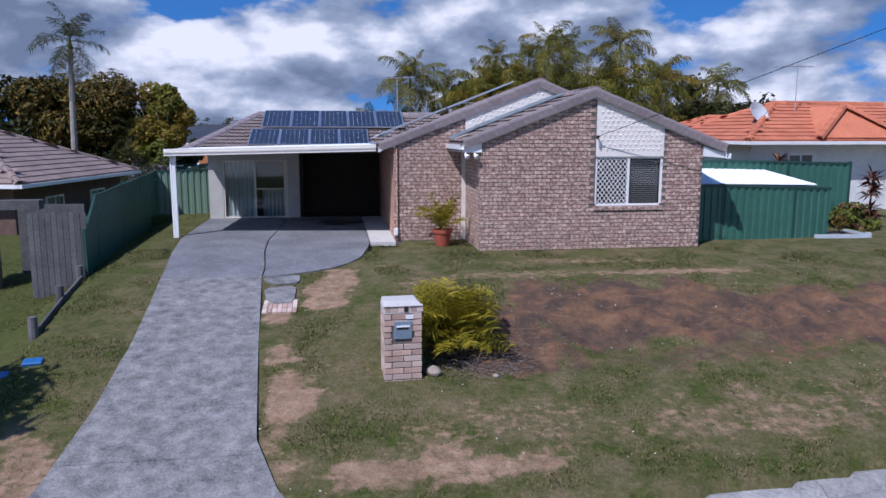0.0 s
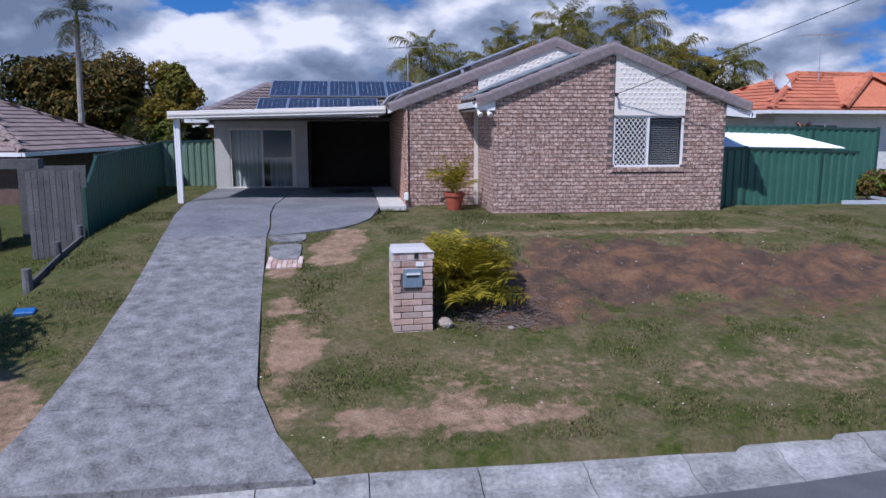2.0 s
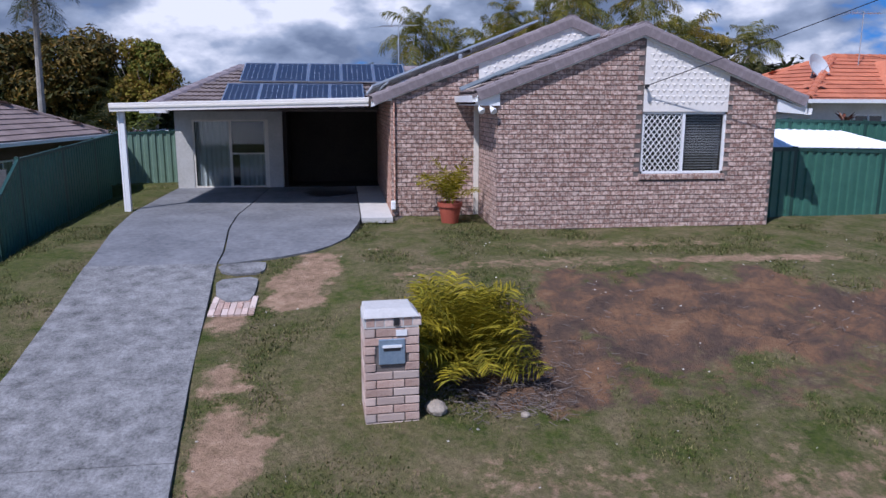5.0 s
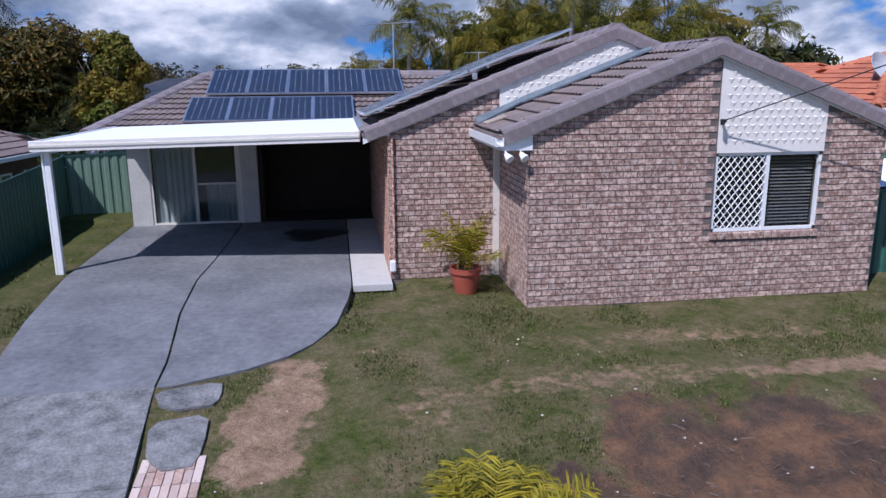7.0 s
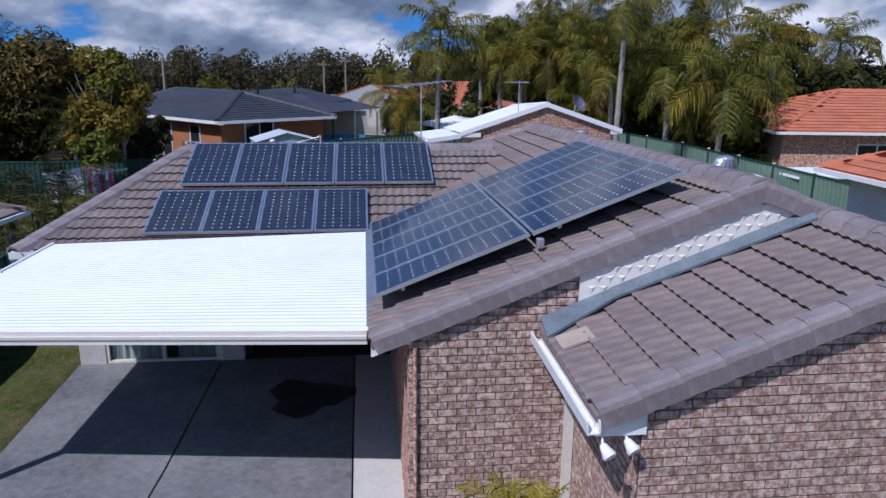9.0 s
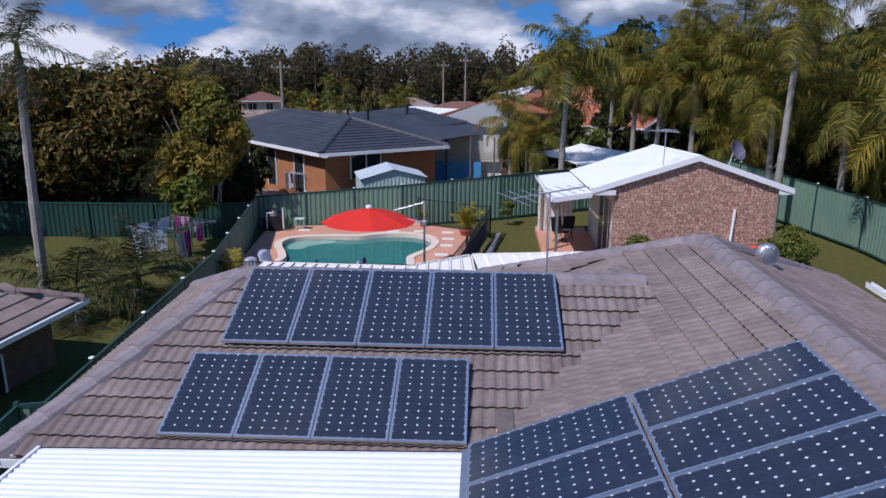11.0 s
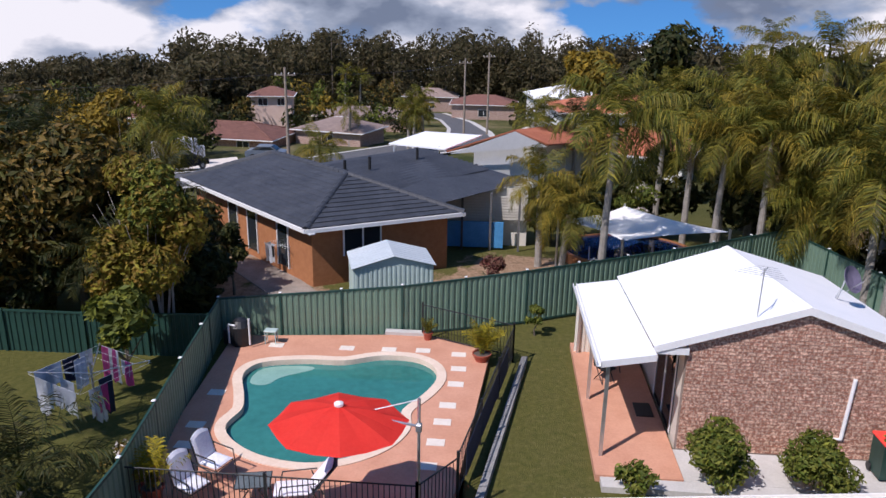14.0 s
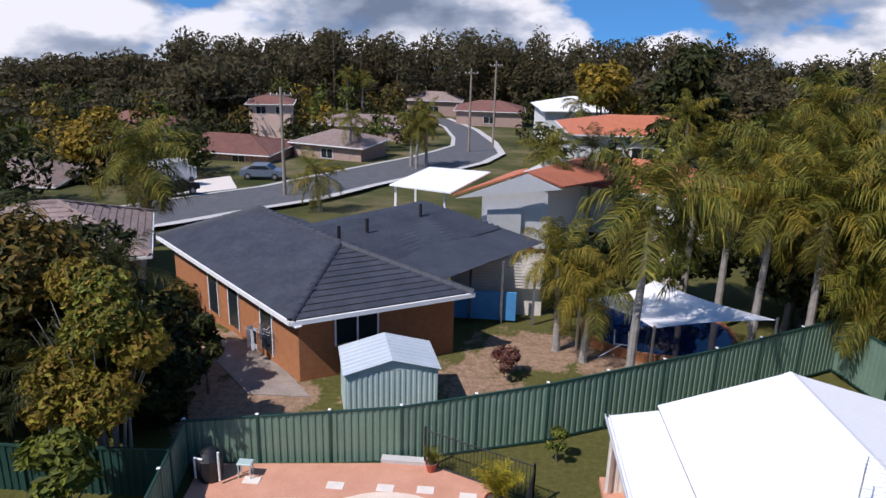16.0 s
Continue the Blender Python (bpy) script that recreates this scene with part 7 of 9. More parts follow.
def power_pole(x, y, h, label="tall timber power pole", arm=True):
    z = gz(x, y)
    p = thing("power_pole", label, "pole", (x, y, z), 20, "power poles")
    part("shaft", rod(bmesh.new(), (0, 0, -0.3), (0, 0, h), 0.17, 0.11), WOOD_POLE, p)
    if arm:
        part("crossarm", boxes((-0.9, 0.9, -0.05, 0.05, h - 0.7, h - 0.58)), WOOD_POLE, p)
        for sx in (-0.8, -0.3, 0.3, 0.8):
            part("insulator", rods(((sx, 0, h - 0.58), (sx, 0, h - 0.42), 0.04), seg=8), WHITE, p)


power_pole(-21.2, 70.7, 9.2)
for x, y, h in ((-7.6, 108, 11), (-4.6, 116, 12), (17.5, 90, 9)):
    power_pole(x, y, h, "far timber power pole")


def wire(name, a, b, sag, r, label):
    a, b = Vector(a), Vector(b)
    bm = bmesh.new()
    pts = [a.lerp(b, i / 14) + Vector((0, 0, -sag * 4 * (i / 14) * (1 - i / 14))) for i in range(15)]
    side = (b - a).cross(Vector((0, 0, 1))).normalized()
    rings = [[bm.verts.new(p + side * r * math.cos(g) + Vector((0, 0, r * math.sin(g)))) for g in (0.3, 1.56, 2.81, 4.07, 5.33)] for p in pts]
    for p, q_ in zip(rings, rings[1:]):
        for i in range(5):
            bm.faces.new((p[i], p[(i + 1) % 5], q_[(i + 1) % 5], q_[i]))
    tagged(mesh_ob(name, bm, BLACK), label, "cable")


wire("power_cable", (-21.2, 70.7, gz(-21.2, 70.7) + 8.7), (-75, 60, 2.5), 0.8, 0.02, "thin black power cable over the roofs")
wire("power_cable", (-21.2, 70.7, gz(-21.2, 70.7) + 8.7), (-7.6, 108, gz(-7.6, 108) + 10.5), 0.6, 0.02, "thin black power cable along the street")
wire("service_cable", (2.68, -0.14, 2.56), (21.6, -8.0, 11.2), 0.25, 0.009, "black service cable running to the front gable")

# white-gabled house with flat carport beyond
wh = thing("house", "white weatherboard house with a tiled gable and flat carport", "house")
part("wall", prisms(([(-3.9, 51.0, -2.2), (-0.2, 52.4, -2.2), (-0.2, 52.4, 1.9), (-2.0, 51.7, 2.7), (-3.9, 51.0, 1.75)], (2.5, 7.0, 0))), WHITE, wh, "white wall with a garage door")
part("roof", prisms(([(-5.5, 50.3, 1.85), (-1.55, 51.6, 3.02), (2.5, 60.5, 2.3), (-2.0, 60.5, 1.2)], (0, 0, -0.1)), ([(-1.55, 51.6, 3.02), (0.6, 52.3, 2.1), (5.5, 60, 1.3), (2.5, 60.5, 2.3)], (0, 0, -0.1))), TILE_ORANGE, wh, "orange tiled roof")
part("gable_cladding", prisms(([(-5.3, 49.95, 1.72), (0.5, 51.9, 2.0), (-1.5, 51.2, 2.98)], (0.02, 0.06, 0))), WHITE, wh, "white boarded gable")
part("garage_door", prisms(([(-3.6, 51.02, -2.0), (-1.7, 51.72, -2.0), (-1.7, 51.72, 0.9), (-3.6, 51.02, 0.9)], (0.02, -0.06, 0))), WHITE_WALL, wh, "pale roller door")
part("carport_roof", prisms(([(-9.1, 51.0, 2.0), (-5.6, 50.4, 1.85), (-3.6, 56.0, 1.9), (-7.4, 56.0, 2.05)], (0, 0, 0.08))), SHEET, wh, "flat white carport roof")
for x, y in ((-8.8, 51.3), (-8.0, 54.0), (-6.0, 51.0)):
    part("post", boxes((x - 0.06, x + 0.06, y - 0.06, y + 0.06, -2.4, 2.0)), WHITE, wh)
part("low_roof", prisms(([(-11.5, 49.0, -0.2), (-8.6, 48.2, -0.2), (-7.9, 50.4, -0.1), (-11.0, 51.2, -0.1)], (0, 0, 0.08))), SHEET, wh, "low white awning")
bf = thing("timber_fence", "dark brown paling fence beside the white house", "fence")
for k in range(26):
    a = Vector((-7.6, 49.5)).lerp(Vector((1.0, 47.0)), k / 26)
    part("paling", boxes((a.x, a.x + 0.32, a.y - 0.03, a.y + 0.03, -2.2, -0.15 + 0.03 * (k % 2))), surf("brown_paling", (0.09, 0.035, 0.028), (0.14, 0.06, 0.045), 3, 0.85) if k == 0 else MATS["brown_paling"], bf)
car(-5.6, 54.5, -2.4, 10, MATS["black_car"], "dark car under the white carport")

# neighbours on the street and the hillside
hip_house("brown brick house with a brown tiled hip roof", -23.8, 42.4, -1.9, 25, 8.0, 6.8, 2.7, 1.75, BRICK, TILE_BROWN, [("f", 0, 1.5, 0.6, 1.6)])
hip_house("low house with a grey-brown hip roof", -47.5, 72, -6.0, 10, 12, 8, 2.4, 1.5, WHITE_WALL, TILE_BROWN, [("f", 2, 1.6, 0.8, 1.9), ("r", 0, 1.5, 0.8, 1.9)])
hip_house("brick house with a red-brown tiled hip roof", -35.5, 96, -6.9, -6, 13, 8, 2.2, 1.4, BRICK_G, TILE_RED, [("f", -3, 1.5, 0.8, 1.9), ("f", 3, 1.5, 0.8, 1.9)])
hip_house("pale pink two-storey house", -37.0, 117, -6.6, 12, 5.8, 5.2, 4.6, 1.2, surf("pink_render", (0.62, 0.44, 0.36), (0.70, 0.52, 0.43), 1, 0.8), TILE_RED, [("f", -1.2, 1.3, 3.2, 4.2), ("f", 1.4, 1.0, 3.2, 4.2)], courses=False)
hip_house("long low house with a pale awning", -24, 122, -8.0, 0, 14, 7, 2.8, 1.2, BRICK, TILE_BROWN, [("f", 0, 2, 0.8, 2)], courses=False)
hip_house("brown brick house beside the street", -23, 100, -6.6, -15, 9, 7, 2.4, 1.3, BRICK, TILE_BROWN, [("f", 0, 1.5, 0.8, 1.9)], courses=False)
hip_house("house with an orange tiled roof", -52, 106, -7.2, 0, 10, 8, 3.2, 1.6, WHITE_WALL, TILE_RED, [("f", 0, 2, 0.8, 2)], courses=False)
hip_house("orange-roofed house behind the palms", 9.5, 84, -2.3, 5, 13, 8, 3.2, 1.3, WHITE_WALL, TILE_ORANGE, [("f", 0, 2, 0.8, 2)], courses=False)
hip_house("house with a blue-white metal roof", 6.5, 112, -4.2, 8, 10, 8, 3.6, 1.4, WHITE_WALL, SHEET, [("f", 0, 2, 0.8, 2)], courses=False)
hip_house("red-roofed house behind the white gable", 7.0, 62, -2.0, -20, 9, 7, 2.6, 1.3, WHITE_WALL, TILE_ORANGE, [("f", 0, 2, 0.8, 2)])
hip_house("brown-roofed house at the bend", -6, 150, -9.0, 0, 12, 8, 3.0, 1.5, BRICK, TILE_RED, [("f", 0, 2, 0.8, 2)], courses=False)
hip_house("brown-roofed house on the hillside", -18, 168, -9.8, 0, 11, 8, 3.2, 1.5, BRICK, TILE_BROWN, [("f", 0, 2, 0.8, 2)], courses=False)
hip_house("pale roofed house far to the side", 20, 46, -1.2, 0, 9, 8, 2.6, 1.2, WHITE_WALL, SHEET_C, [("f", 0, 2, 0.8, 1.9)], courses=False)
hip_house("brick house with an orange tiled roof and white eaves", 21.6, 27.8, -0.4, -8, 11, 8, 2.6, 1.5, BRICK_G, TILE_ORANGE, [("f", -1.5, 1.6, 0.9, 2.0), ("l", 0, 1.5, 0.9, 2.0)])

# neighbour's house on the side of the driveway: long brown tiled roof
hip_house("brown brick neighbour's house with a brown tiled hip roof", -15.56, 11.2, -1.45, 81.7, 7.3, 7.0, 2.6, 1.75, BRICK_D, TILE_BROWN, [("l", 0.0, 1.2, 0.9, 1.9), ("f", -1.4, 1.0, 1.0, 2.0), ("f", 1.6, 1.0, 1.0, 2.0)], over=0.5)

pier = thing("garage_wall", "short brown brick wall of the neighbour's garage", "wall", (-11.35, 0.45, -1.3))
part("core", boxes((0, 0.95, 0, 0.2, -0.2, 2.3)), MORTAR, pier)
brick_face(pier, pose(0, 0, -0.05), 0.95, lambda u: 2.3, [], BRICK_O, single=120)
# added panel: its dark colour stands in for the shaded opening behind
part("back_panel", boxes((0.96, 2.4, 1.2, 1.26, -0.2, 2.3)), WOOD_DARK, pier, "dark panel added in place of the shaded garage opening")
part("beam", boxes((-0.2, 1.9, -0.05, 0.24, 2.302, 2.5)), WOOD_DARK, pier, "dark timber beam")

# neighbour's house on the other side: white walls, orange roof
rh = hip_house("white house with an orange tiled roof", 15.6, 10.1, -0.45, 4, 10.2, 5.4, 2.85, 1.35, WHITE_WALL, TILE_ORANGE, [("f", -3.2, 0.9, 1.5, 2.35), ("f", 2.6, 1.2, 0.8, 2.2), ("f", 0.8, 0.5, 1.6, 2.2)], over=0.55)
bm = bmesh.new()
prism(bm, [(-2.9, -3.22, 2.95), (0.5, -3.22, 2.95), (-1.2, -2.1, 4.05)], (0, 1.6, 0.0))
part("gablet", bm, TILE_ORANGE, rh, "small orange gablet")
for a, b in (((-3.0, -3.3, 2.95), (-1.2, -2.2, 4.1)), ((0.6, -3.3, 2.95), (-1.2, -2.2, 4.1))):
    caps(rh, a, b, TILE_ORANGE, 0.13, 0.4)
dish(11.6, 8.4, 2.85, 0.42, 20, surf("grey_dish", (0.42, 0.45, 0.47), (0.52, 0.55, 0.57), 2, 0.5), 0.45)
aerial(13.6, 9.2, 3.6, 1.5, 1.2, 6, 0)

# green sheds and fences beside the front wing
sd = thing("garden_shed", "dark green steel shed with a white gable roof", "shed")
for a, b in (((5.75, 1.15), (8.75, 1.15)), ((8.75, 1.15), (8.75, 3.2)), ((5.75, 3.2), (5.75, 1.15))):
    part("wall", ribbed(bmesh.new(), a, b, -0.4, 1.36, 0.25, 0.015), STEEL_GREEN, sd)
sheet_roof(sd, [(5.6, 1.05, 1.40), (9.0, 1.05, 1.34), (8.2, 2.2, 1.66), (6.0, 2.2, 1.72)], 12, SHEET, 0.012)
sheet_roof(sd, [(9.0, 3.4, 1.34), (5.6, 3.4, 1.40), (6.0, 2.2, 1.72), (8.2, 2.2, 1.66)], 12, SHEET, 0.012)
steel_fence("green steel side fence beside the wing", [(5.34, 0.75), (6.35, 0.95), (8.35, 1.0), (9.45, 1.15)], [1.36, 1.36, 1.30, 1.25], [-0.3, -0.3, -0.35, -0.4], STEEL_GREEN, STEEL_GREEN_D, per=2.6, caps_white=False)
steel_fence("tall green ribbed steel boundary fence", [(5.9, 3.6), (11.5, 3.2)], [1.92, 1.80], [-0.3, -0.3], STEEL_GREEN, STEEL_GREEN_D, per=2.0, caps_white=False)
steel_fence("green steel boundary fence beside the neighbour", [(11.5, 3.2), (12.4, 5.0)], [1.80, 1.7], [-0.3, -0.3], STEEL_GREEN, STEEL_GREEN_D, per=2.0, caps_white=False)
for x, y, w, l_, h in ((11.3, 19.3, 1.1, 1.3, 1.4), (13.6, 19.0, 2.4, 2.0, 1.62), (17.6, 26.2, 2.6, 1.8, 1.7)):
    s_ = thing("garden_shed", "small cream steel garden shed", "shed", (x, y, -0.4), group="cream sheds")
    part("wall", boxes((-w / 2, w / 2, -l_ / 2, l_ / 2, 0, h)), RENDER if w < 2.5 else STEEL_GREEN, s_)
    part("roof", boxes((-w / 2 - 0.1, w / 2 + 0.1, -l_ / 2 - 0.1, l_ / 2 + 0.1, h, h + 0.08)), SHEET, s_)

# ---- plants ----
RISES = (84, 66, 48, 30, 12, -8, -30)


def plume_mesh(material, rise, seed, bend=1.25, pairs=58, leaflet=0.29, hang=0.66, width=0.0078):
    """A palm leaf one metre long that starts at the given rise, arches over and lets its leaflets hang in several ranks."""
    rnd = random.Random(seed)
    n = 20
    ang = [radians(rise) - bend * (k / n) ** 1.25 * (0.75 + 0.25 * math.cos(radians(rise))) for k in range(n + 1)]
    line = [Vector((0, 0, 0))]
    for k in range(n):
        line.append(line[-1] + Vector((math.cos(ang[k]), 0, math.sin(ang[k]))) / n)
    v, f = [], []
    for k in range(n):
        w = 0.011 * (1 - 0.9 * k / n)
        i = len(v)
        v += [line[k] + Vector((0, -w, 0)), line[k] + Vector((0, w, 0)), line[k + 1] + Vector((0, w * 0.9, 0)), line[k + 1] + Vector((0, -w * 0.9, 0))]
        f.append((i, i + 1, i + 2, i + 3))
    for k in range(pairs):
        s = 0.16 + 0.83 * k / (pairs - 1)
        q = min(n - 1, int(s * n))
        p = line[q].lerp(line[q + 1], s * n - q)
        d = Vector((math.cos(ang[q]), 0, math.sin(ang[q])))
        up = Vector((-d.z, 0, d.x))
        l0 = leaflet * (0.35 + 0.75 * math.sin(math.pi * min(1.0, 0.15 + 0.78 * s)))
        for sg in (1, -1):
            l = l0 * rnd.uniform(0.75, 1.15)
            o = (d * rnd.uniform(0.35, 0.75) + Vector((0, sg, 0)) + up * rnd.uniform(-0.35, 0.55)).normalized()
            fall = hang * rnd.uniform(0.7, 1.3)
            mid = p + o * l * 0.55 + Vector((0, 0, -fall * l * 0.18))
            tip = p + o * l * 0.92 + Vector((0, 0, -fall * l * 0.85))
            w = (d * 0.8 + Vector((0, 0, rnd.uniform(-0.6, 0.6)))).normalized() * width
            i = len(v)
            v += [p - w * 0.5, p + w * 0.5, mid + w, tip, mid - w]
            f.append((i, i + 1, i + 2, i + 4))
            f.append((i + 4, i + 2, i + 3))
    me = bpy.data.meshes.new("frond")
    me.from_pydata([tuple(p) for p in v], [], f)
    me.materials.append(material)
    return me


LEAF_OLIVE = leaf("olive_frond", (0.11, 0.105, 0.014), (0.19, 0.165, 0.022), (0.34, 0.24, 0.030), thin=0.3)


def plumes(material, seed, **kw):
    return [plume_mesh(material, r, seed + k, **kw) for k, r in enumerate(RISES)]


FR_G = [plumes(LEAF_PALM, 1), plumes(LEAF_PALM, 31, bend=1.75, hang=0.75)]
FR_M = [plumes(LEAF_OLIVE, 61, bend=1.6, hang=0.8), FR_G[1]]
FR_C = [plumes(LEAF_PALM_Y, 121 + 9 * k, bend=0.75 + 0.3 * k, pairs=30, leaflet=0.36, hang=0.24, width=0.0125) for k in range(2)]
FR_K = [plumes(LEAF_DARK, 91, bend=1.1, pairs=40, hang=0.45)]
FR_B = [plume_mesh(LEAF_DRY, -38, 12, bend=0.9, pairs=30, leaflet=0.2, hang=0.9)]


def palm(x, y, z, h, r, n, fronds, label, seed, lean=0.0, dead=2, group="palms", girth=0.13, upright_=0.5):
    """Ringed trunk, green crownshaft and a head of arching fronds."""
    rnd = random.Random(seed)
    t = thing("palm", label, "palm tree", (x, y, z), rnd.uniform(0, 360), group)
    bm = bmesh.new()
    seg, prev = 9, None
    m = int(max(6, h / 0.35))
    for j in range(m + 1):
        s = j / m
        rr = girth * (1.25 - 0.45 * s) * (1.06 if j % 2 else 0.97) + (0.08 * girth / 0.13 if j == 0 else 0)
        o = Vector((lean * s * s, 0, h * s - 0.3 * (1 - s)))
        ring = [bm.verts.new(o + Vector((rr * math.cos(2 * math.pi * i / seg), rr * math.sin(2 * math.pi * i / seg), 0))) for i in range(seg)]
        if prev:
            for i in range(seg):
                bm.faces.new((prev[i], prev[(i + 1) % seg], ring[(i + 1) % seg], ring[i]))
        prev = ring
    part("trunk", bm, TRUNK, t)
    topp = Vector((lean, 0, h))
    part("crownshaft", rod(bmesh.new(), topp, topp + Vector((0, 0, r * 0.28)), girth * 0.85, girth * 0.4, 9), LEAF_LIME, t)
    c = topp + Vector((0, 0, r * 0.24))
    for k in range(n):
        a = k * 2.399 + rnd.uniform(-0.3, 0.3)
        q = (k + 0.5) / n
        i = min(len(RISES) - 1, int(q ** 0.9 * len(RISES)))
        s = 1.2 * r * rnd.uniform(0.82, 1.12) * (0.85 if i == 0 else 1.0)
        ob = new("frond", rnd.choice(fronds)[i])
        ob.parent = t
        ob.matrix_basis = Matrix.Translation(c - Vector((0, 0, 0.10 * r * q))) @ Euler((rnd.uniform(-0.15, 0.15), rnd.uniform(-0.14, 0.14), a), "XYZ").to_matrix().to_4x4() @ Matrix.Diagonal((s, s, s, 1))
    for k in range(dead):
        ob = new("dry_frond", FR_B[0])
        ob.parent = t
        s = r * rnd.uniform(0.7, 1.0)
        ob.matrix_basis = Matrix.Translation(c - Vector((0, 0, r * 0.15))) @ Euler((rnd.uniform(-0.3, 0.3), rnd.uniform(0.0, 0.4), k * 2.6 + 1), "XYZ").to_matrix().to_4x4() @ Matrix.Diagonal((s, s, s, 1))
    return t


def leaf_cloud(blobs, count, size, seed, flat=0.6):
    """Leaves through the outer part of several lumps: (centre, radii)."""
    rng = np.random.default_rng(seed)
    vol = np.array([b[1][0] * b[1][1] * b[1][2] for b in blobs]) ** 0.75
    pick = rng.choice(len(blobs), count, p=vol / vol.sum())
    cen = np.array([b[0] for b in blobs])[pick]
    rad = np.array([b[1] for b in blobs])[pick]
    d = rng.normal(size=(count, 3))
    d /= np.linalg.norm(d, axis=1)[:, None]
    rr = rng.uniform(0.35, 1.0, count) ** 0.45
    ripple = 1 + 0.20 * np.sin(d[:, 0] * 7 + pick) * np.cos(d[:, 2] * 6 + 2 * pick)
    p = cen + d * rad * (rr * ripple)[:, None]
    nrm = d + rng.normal(size=(count, 3)) * flat + np.array((0, 0, 0.35))
    nrm /= np.linalg.norm(nrm, axis=1)[:, None]
    a = np.cross(nrm, rng.normal(size=(count, 3)))
    a /= np.linalg.norm(a, axis=1)[:, None]
    b = np.cross(nrm, a)
    s = size * rng.uniform(0.6, 1.35, count)[:, None]
    q = np.stack([p - a * s, p - b * s * 0.42 + nrm * s * 0.12, p + a * s, p + b * s * 0.42 + nrm * s * 0.12], axis=1).reshape(-1, 3)
    return q, [tuple(range(4 * i, 4 * i + 4)) for i in range(count)]


def tree(x, y, z, h, spread, count, size, material, label, seed, bark=None, trunk_h=0.35, lumps=9, group="", stems=1, squash=0.8, name="tree", second=None, low=0.42, share=0.25):
    rnd = random.Random(seed)
    t = thing(name, label, "tree" if name == "tree" else "shrub", (x, y, z), 0, group)
    bark = bark or BARK
    ends = []
    for sidx in range(stems):
        bx, by = (rnd.uniform(-0.35, 0.35) * spread * 0.35, rnd.uniform(-0.3, 0.3) * spread * 0.35) if stems > 1 else (0, 0)
        top = Vector((bx * 1.6, by * 1.6, h * (trunk_h + 0.25)))
        bm = bmesh.new()
        pts = [Vector((bx, by, -0.2)), Vector((bx * 1.2 + rnd.uniform(-0.1, 0.1), by * 1.2, h * trunk_h * 0.5)), Vector((bx * 1.4, by * 1.4 + rnd.uniform(-0.1, 0.1), h * trunk_h)), top]
        r0 = max(0.03, h * 0.022 / (stems ** 0.4))
        for i, (a, b) in enumerate(zip(pts, pts[1:])):
            rod(bm, a, b, r0 * (1 - 0.22 * i), r0 * (0.8 - 0.22 * i), 8)
        part("trunk", bm, bark, t)
        for k in range(4 if stems == 1 else 2):
            a = rnd.uniform(0, 6.28)
            e = top + Vector((math.cos(a) * spread * 0.55, math.sin(a) * spread * 0.55, h * rnd.uniform(0.05, 0.25)))
            part("limb", rod(bmesh.new(), pts[2], e, r0 * 0.5, r0 * 0.15, 6), bark, t)
            ends.append(e)
    blobs = []
    for k in range(lumps):
        a, rr = k * 2.399, math.sqrt((k + 0.5) / lumps)
        zz = lerp(h * low, h * 0.86, rnd.random() if k else 0.95)
        fall = 1 - 0.5 * max(0, (zz / h - 0.55)) / 0.35
        c = Vector((math.cos(a) * spread * 0.66 * rr * fall, math.sin(a) * spread * 0.66 * rr * fall, zz))
        r = spread * rnd.uniform(0.30, 0.48)
        blobs.append((tuple(c), (r, r, r * squash)))
    v, f = leaf_cloud(blobs, count, size, seed)
    cr = raw("crown", v, f, material, t)
    if second:
        v, f = leaf_cloud(blobs[:max(3, lumps // 2)], int(count * share), size * 1.05, seed + 1)
        raw("crown", v, f, second, t)
    return t


# the tree belt on the side of the clothes line
tree(-12.6, 27.2, -0.7, 6.5, 2.1, 13000, 0.105, LEAF_GOLD, "leaning tree with rusty leaves and pale stems", 11, BARK_W, 0.30, 14, stems=9, second=LEAF_LIME, low=0.34, share=0.7)
tree(-12.6, 25.0, -0.7, 3.0, 1.3, 1500, 0.16, LEAF_LIME, "lime green broad-leaved shrub under the trees", 12, BARK, 0.2, 6, low=0.3)
tree(-16.2, 29.2, -0.8, 7.2, 3.2, 7000, 0.16, LEAF_RUST, "dense dark tree with rusty leaves", 13, BARK, 0.25, 14, low=0.25)
tree(-18.9, 29.2, -0.8, 7.0, 3.0, 6500, 0.17, LEAF_RUST, "dense dark tree with rusty leaves", 14, BARK, 0.25, 13, low=0.25)
tree(-14.2, 30.5, -0.8, 5.0, 2.6, 5000, 0.17, LEAF_DARK, "tall dark evergreen tree", 15, BARK, 0.3, 12, low=0.3)
tree(-20.5, 30.0, -0.9, 7.0, 3.2, 5000, 0.20, LEAF_DARK, "broad dark evergreen tree", 16, BARK, 0.25, 12, low=0.25)
tree(-23.0, 22.0, -0.9, 6.4, 3.4, 5000, 0.20, LEAF_RUST, "broad tree with rusty brown leaves", 17, BARK, 0.25, 12, low=0.2)
tree(-11.9, 31.6, -0.6, 3.2, 0.8, 1600, 0.11, LEAF_DARK, "dark shrub against the orange brick wall", 19, BARK, 0.2, 7, low=0.2)
tree(-13.5, 33.5, -0.8, 3.6, 1.2, 1500, 0.14, LEAF_RUST, "shrub beside the orange brick house", 20, BARK, 0.2, 7, low=0.2)
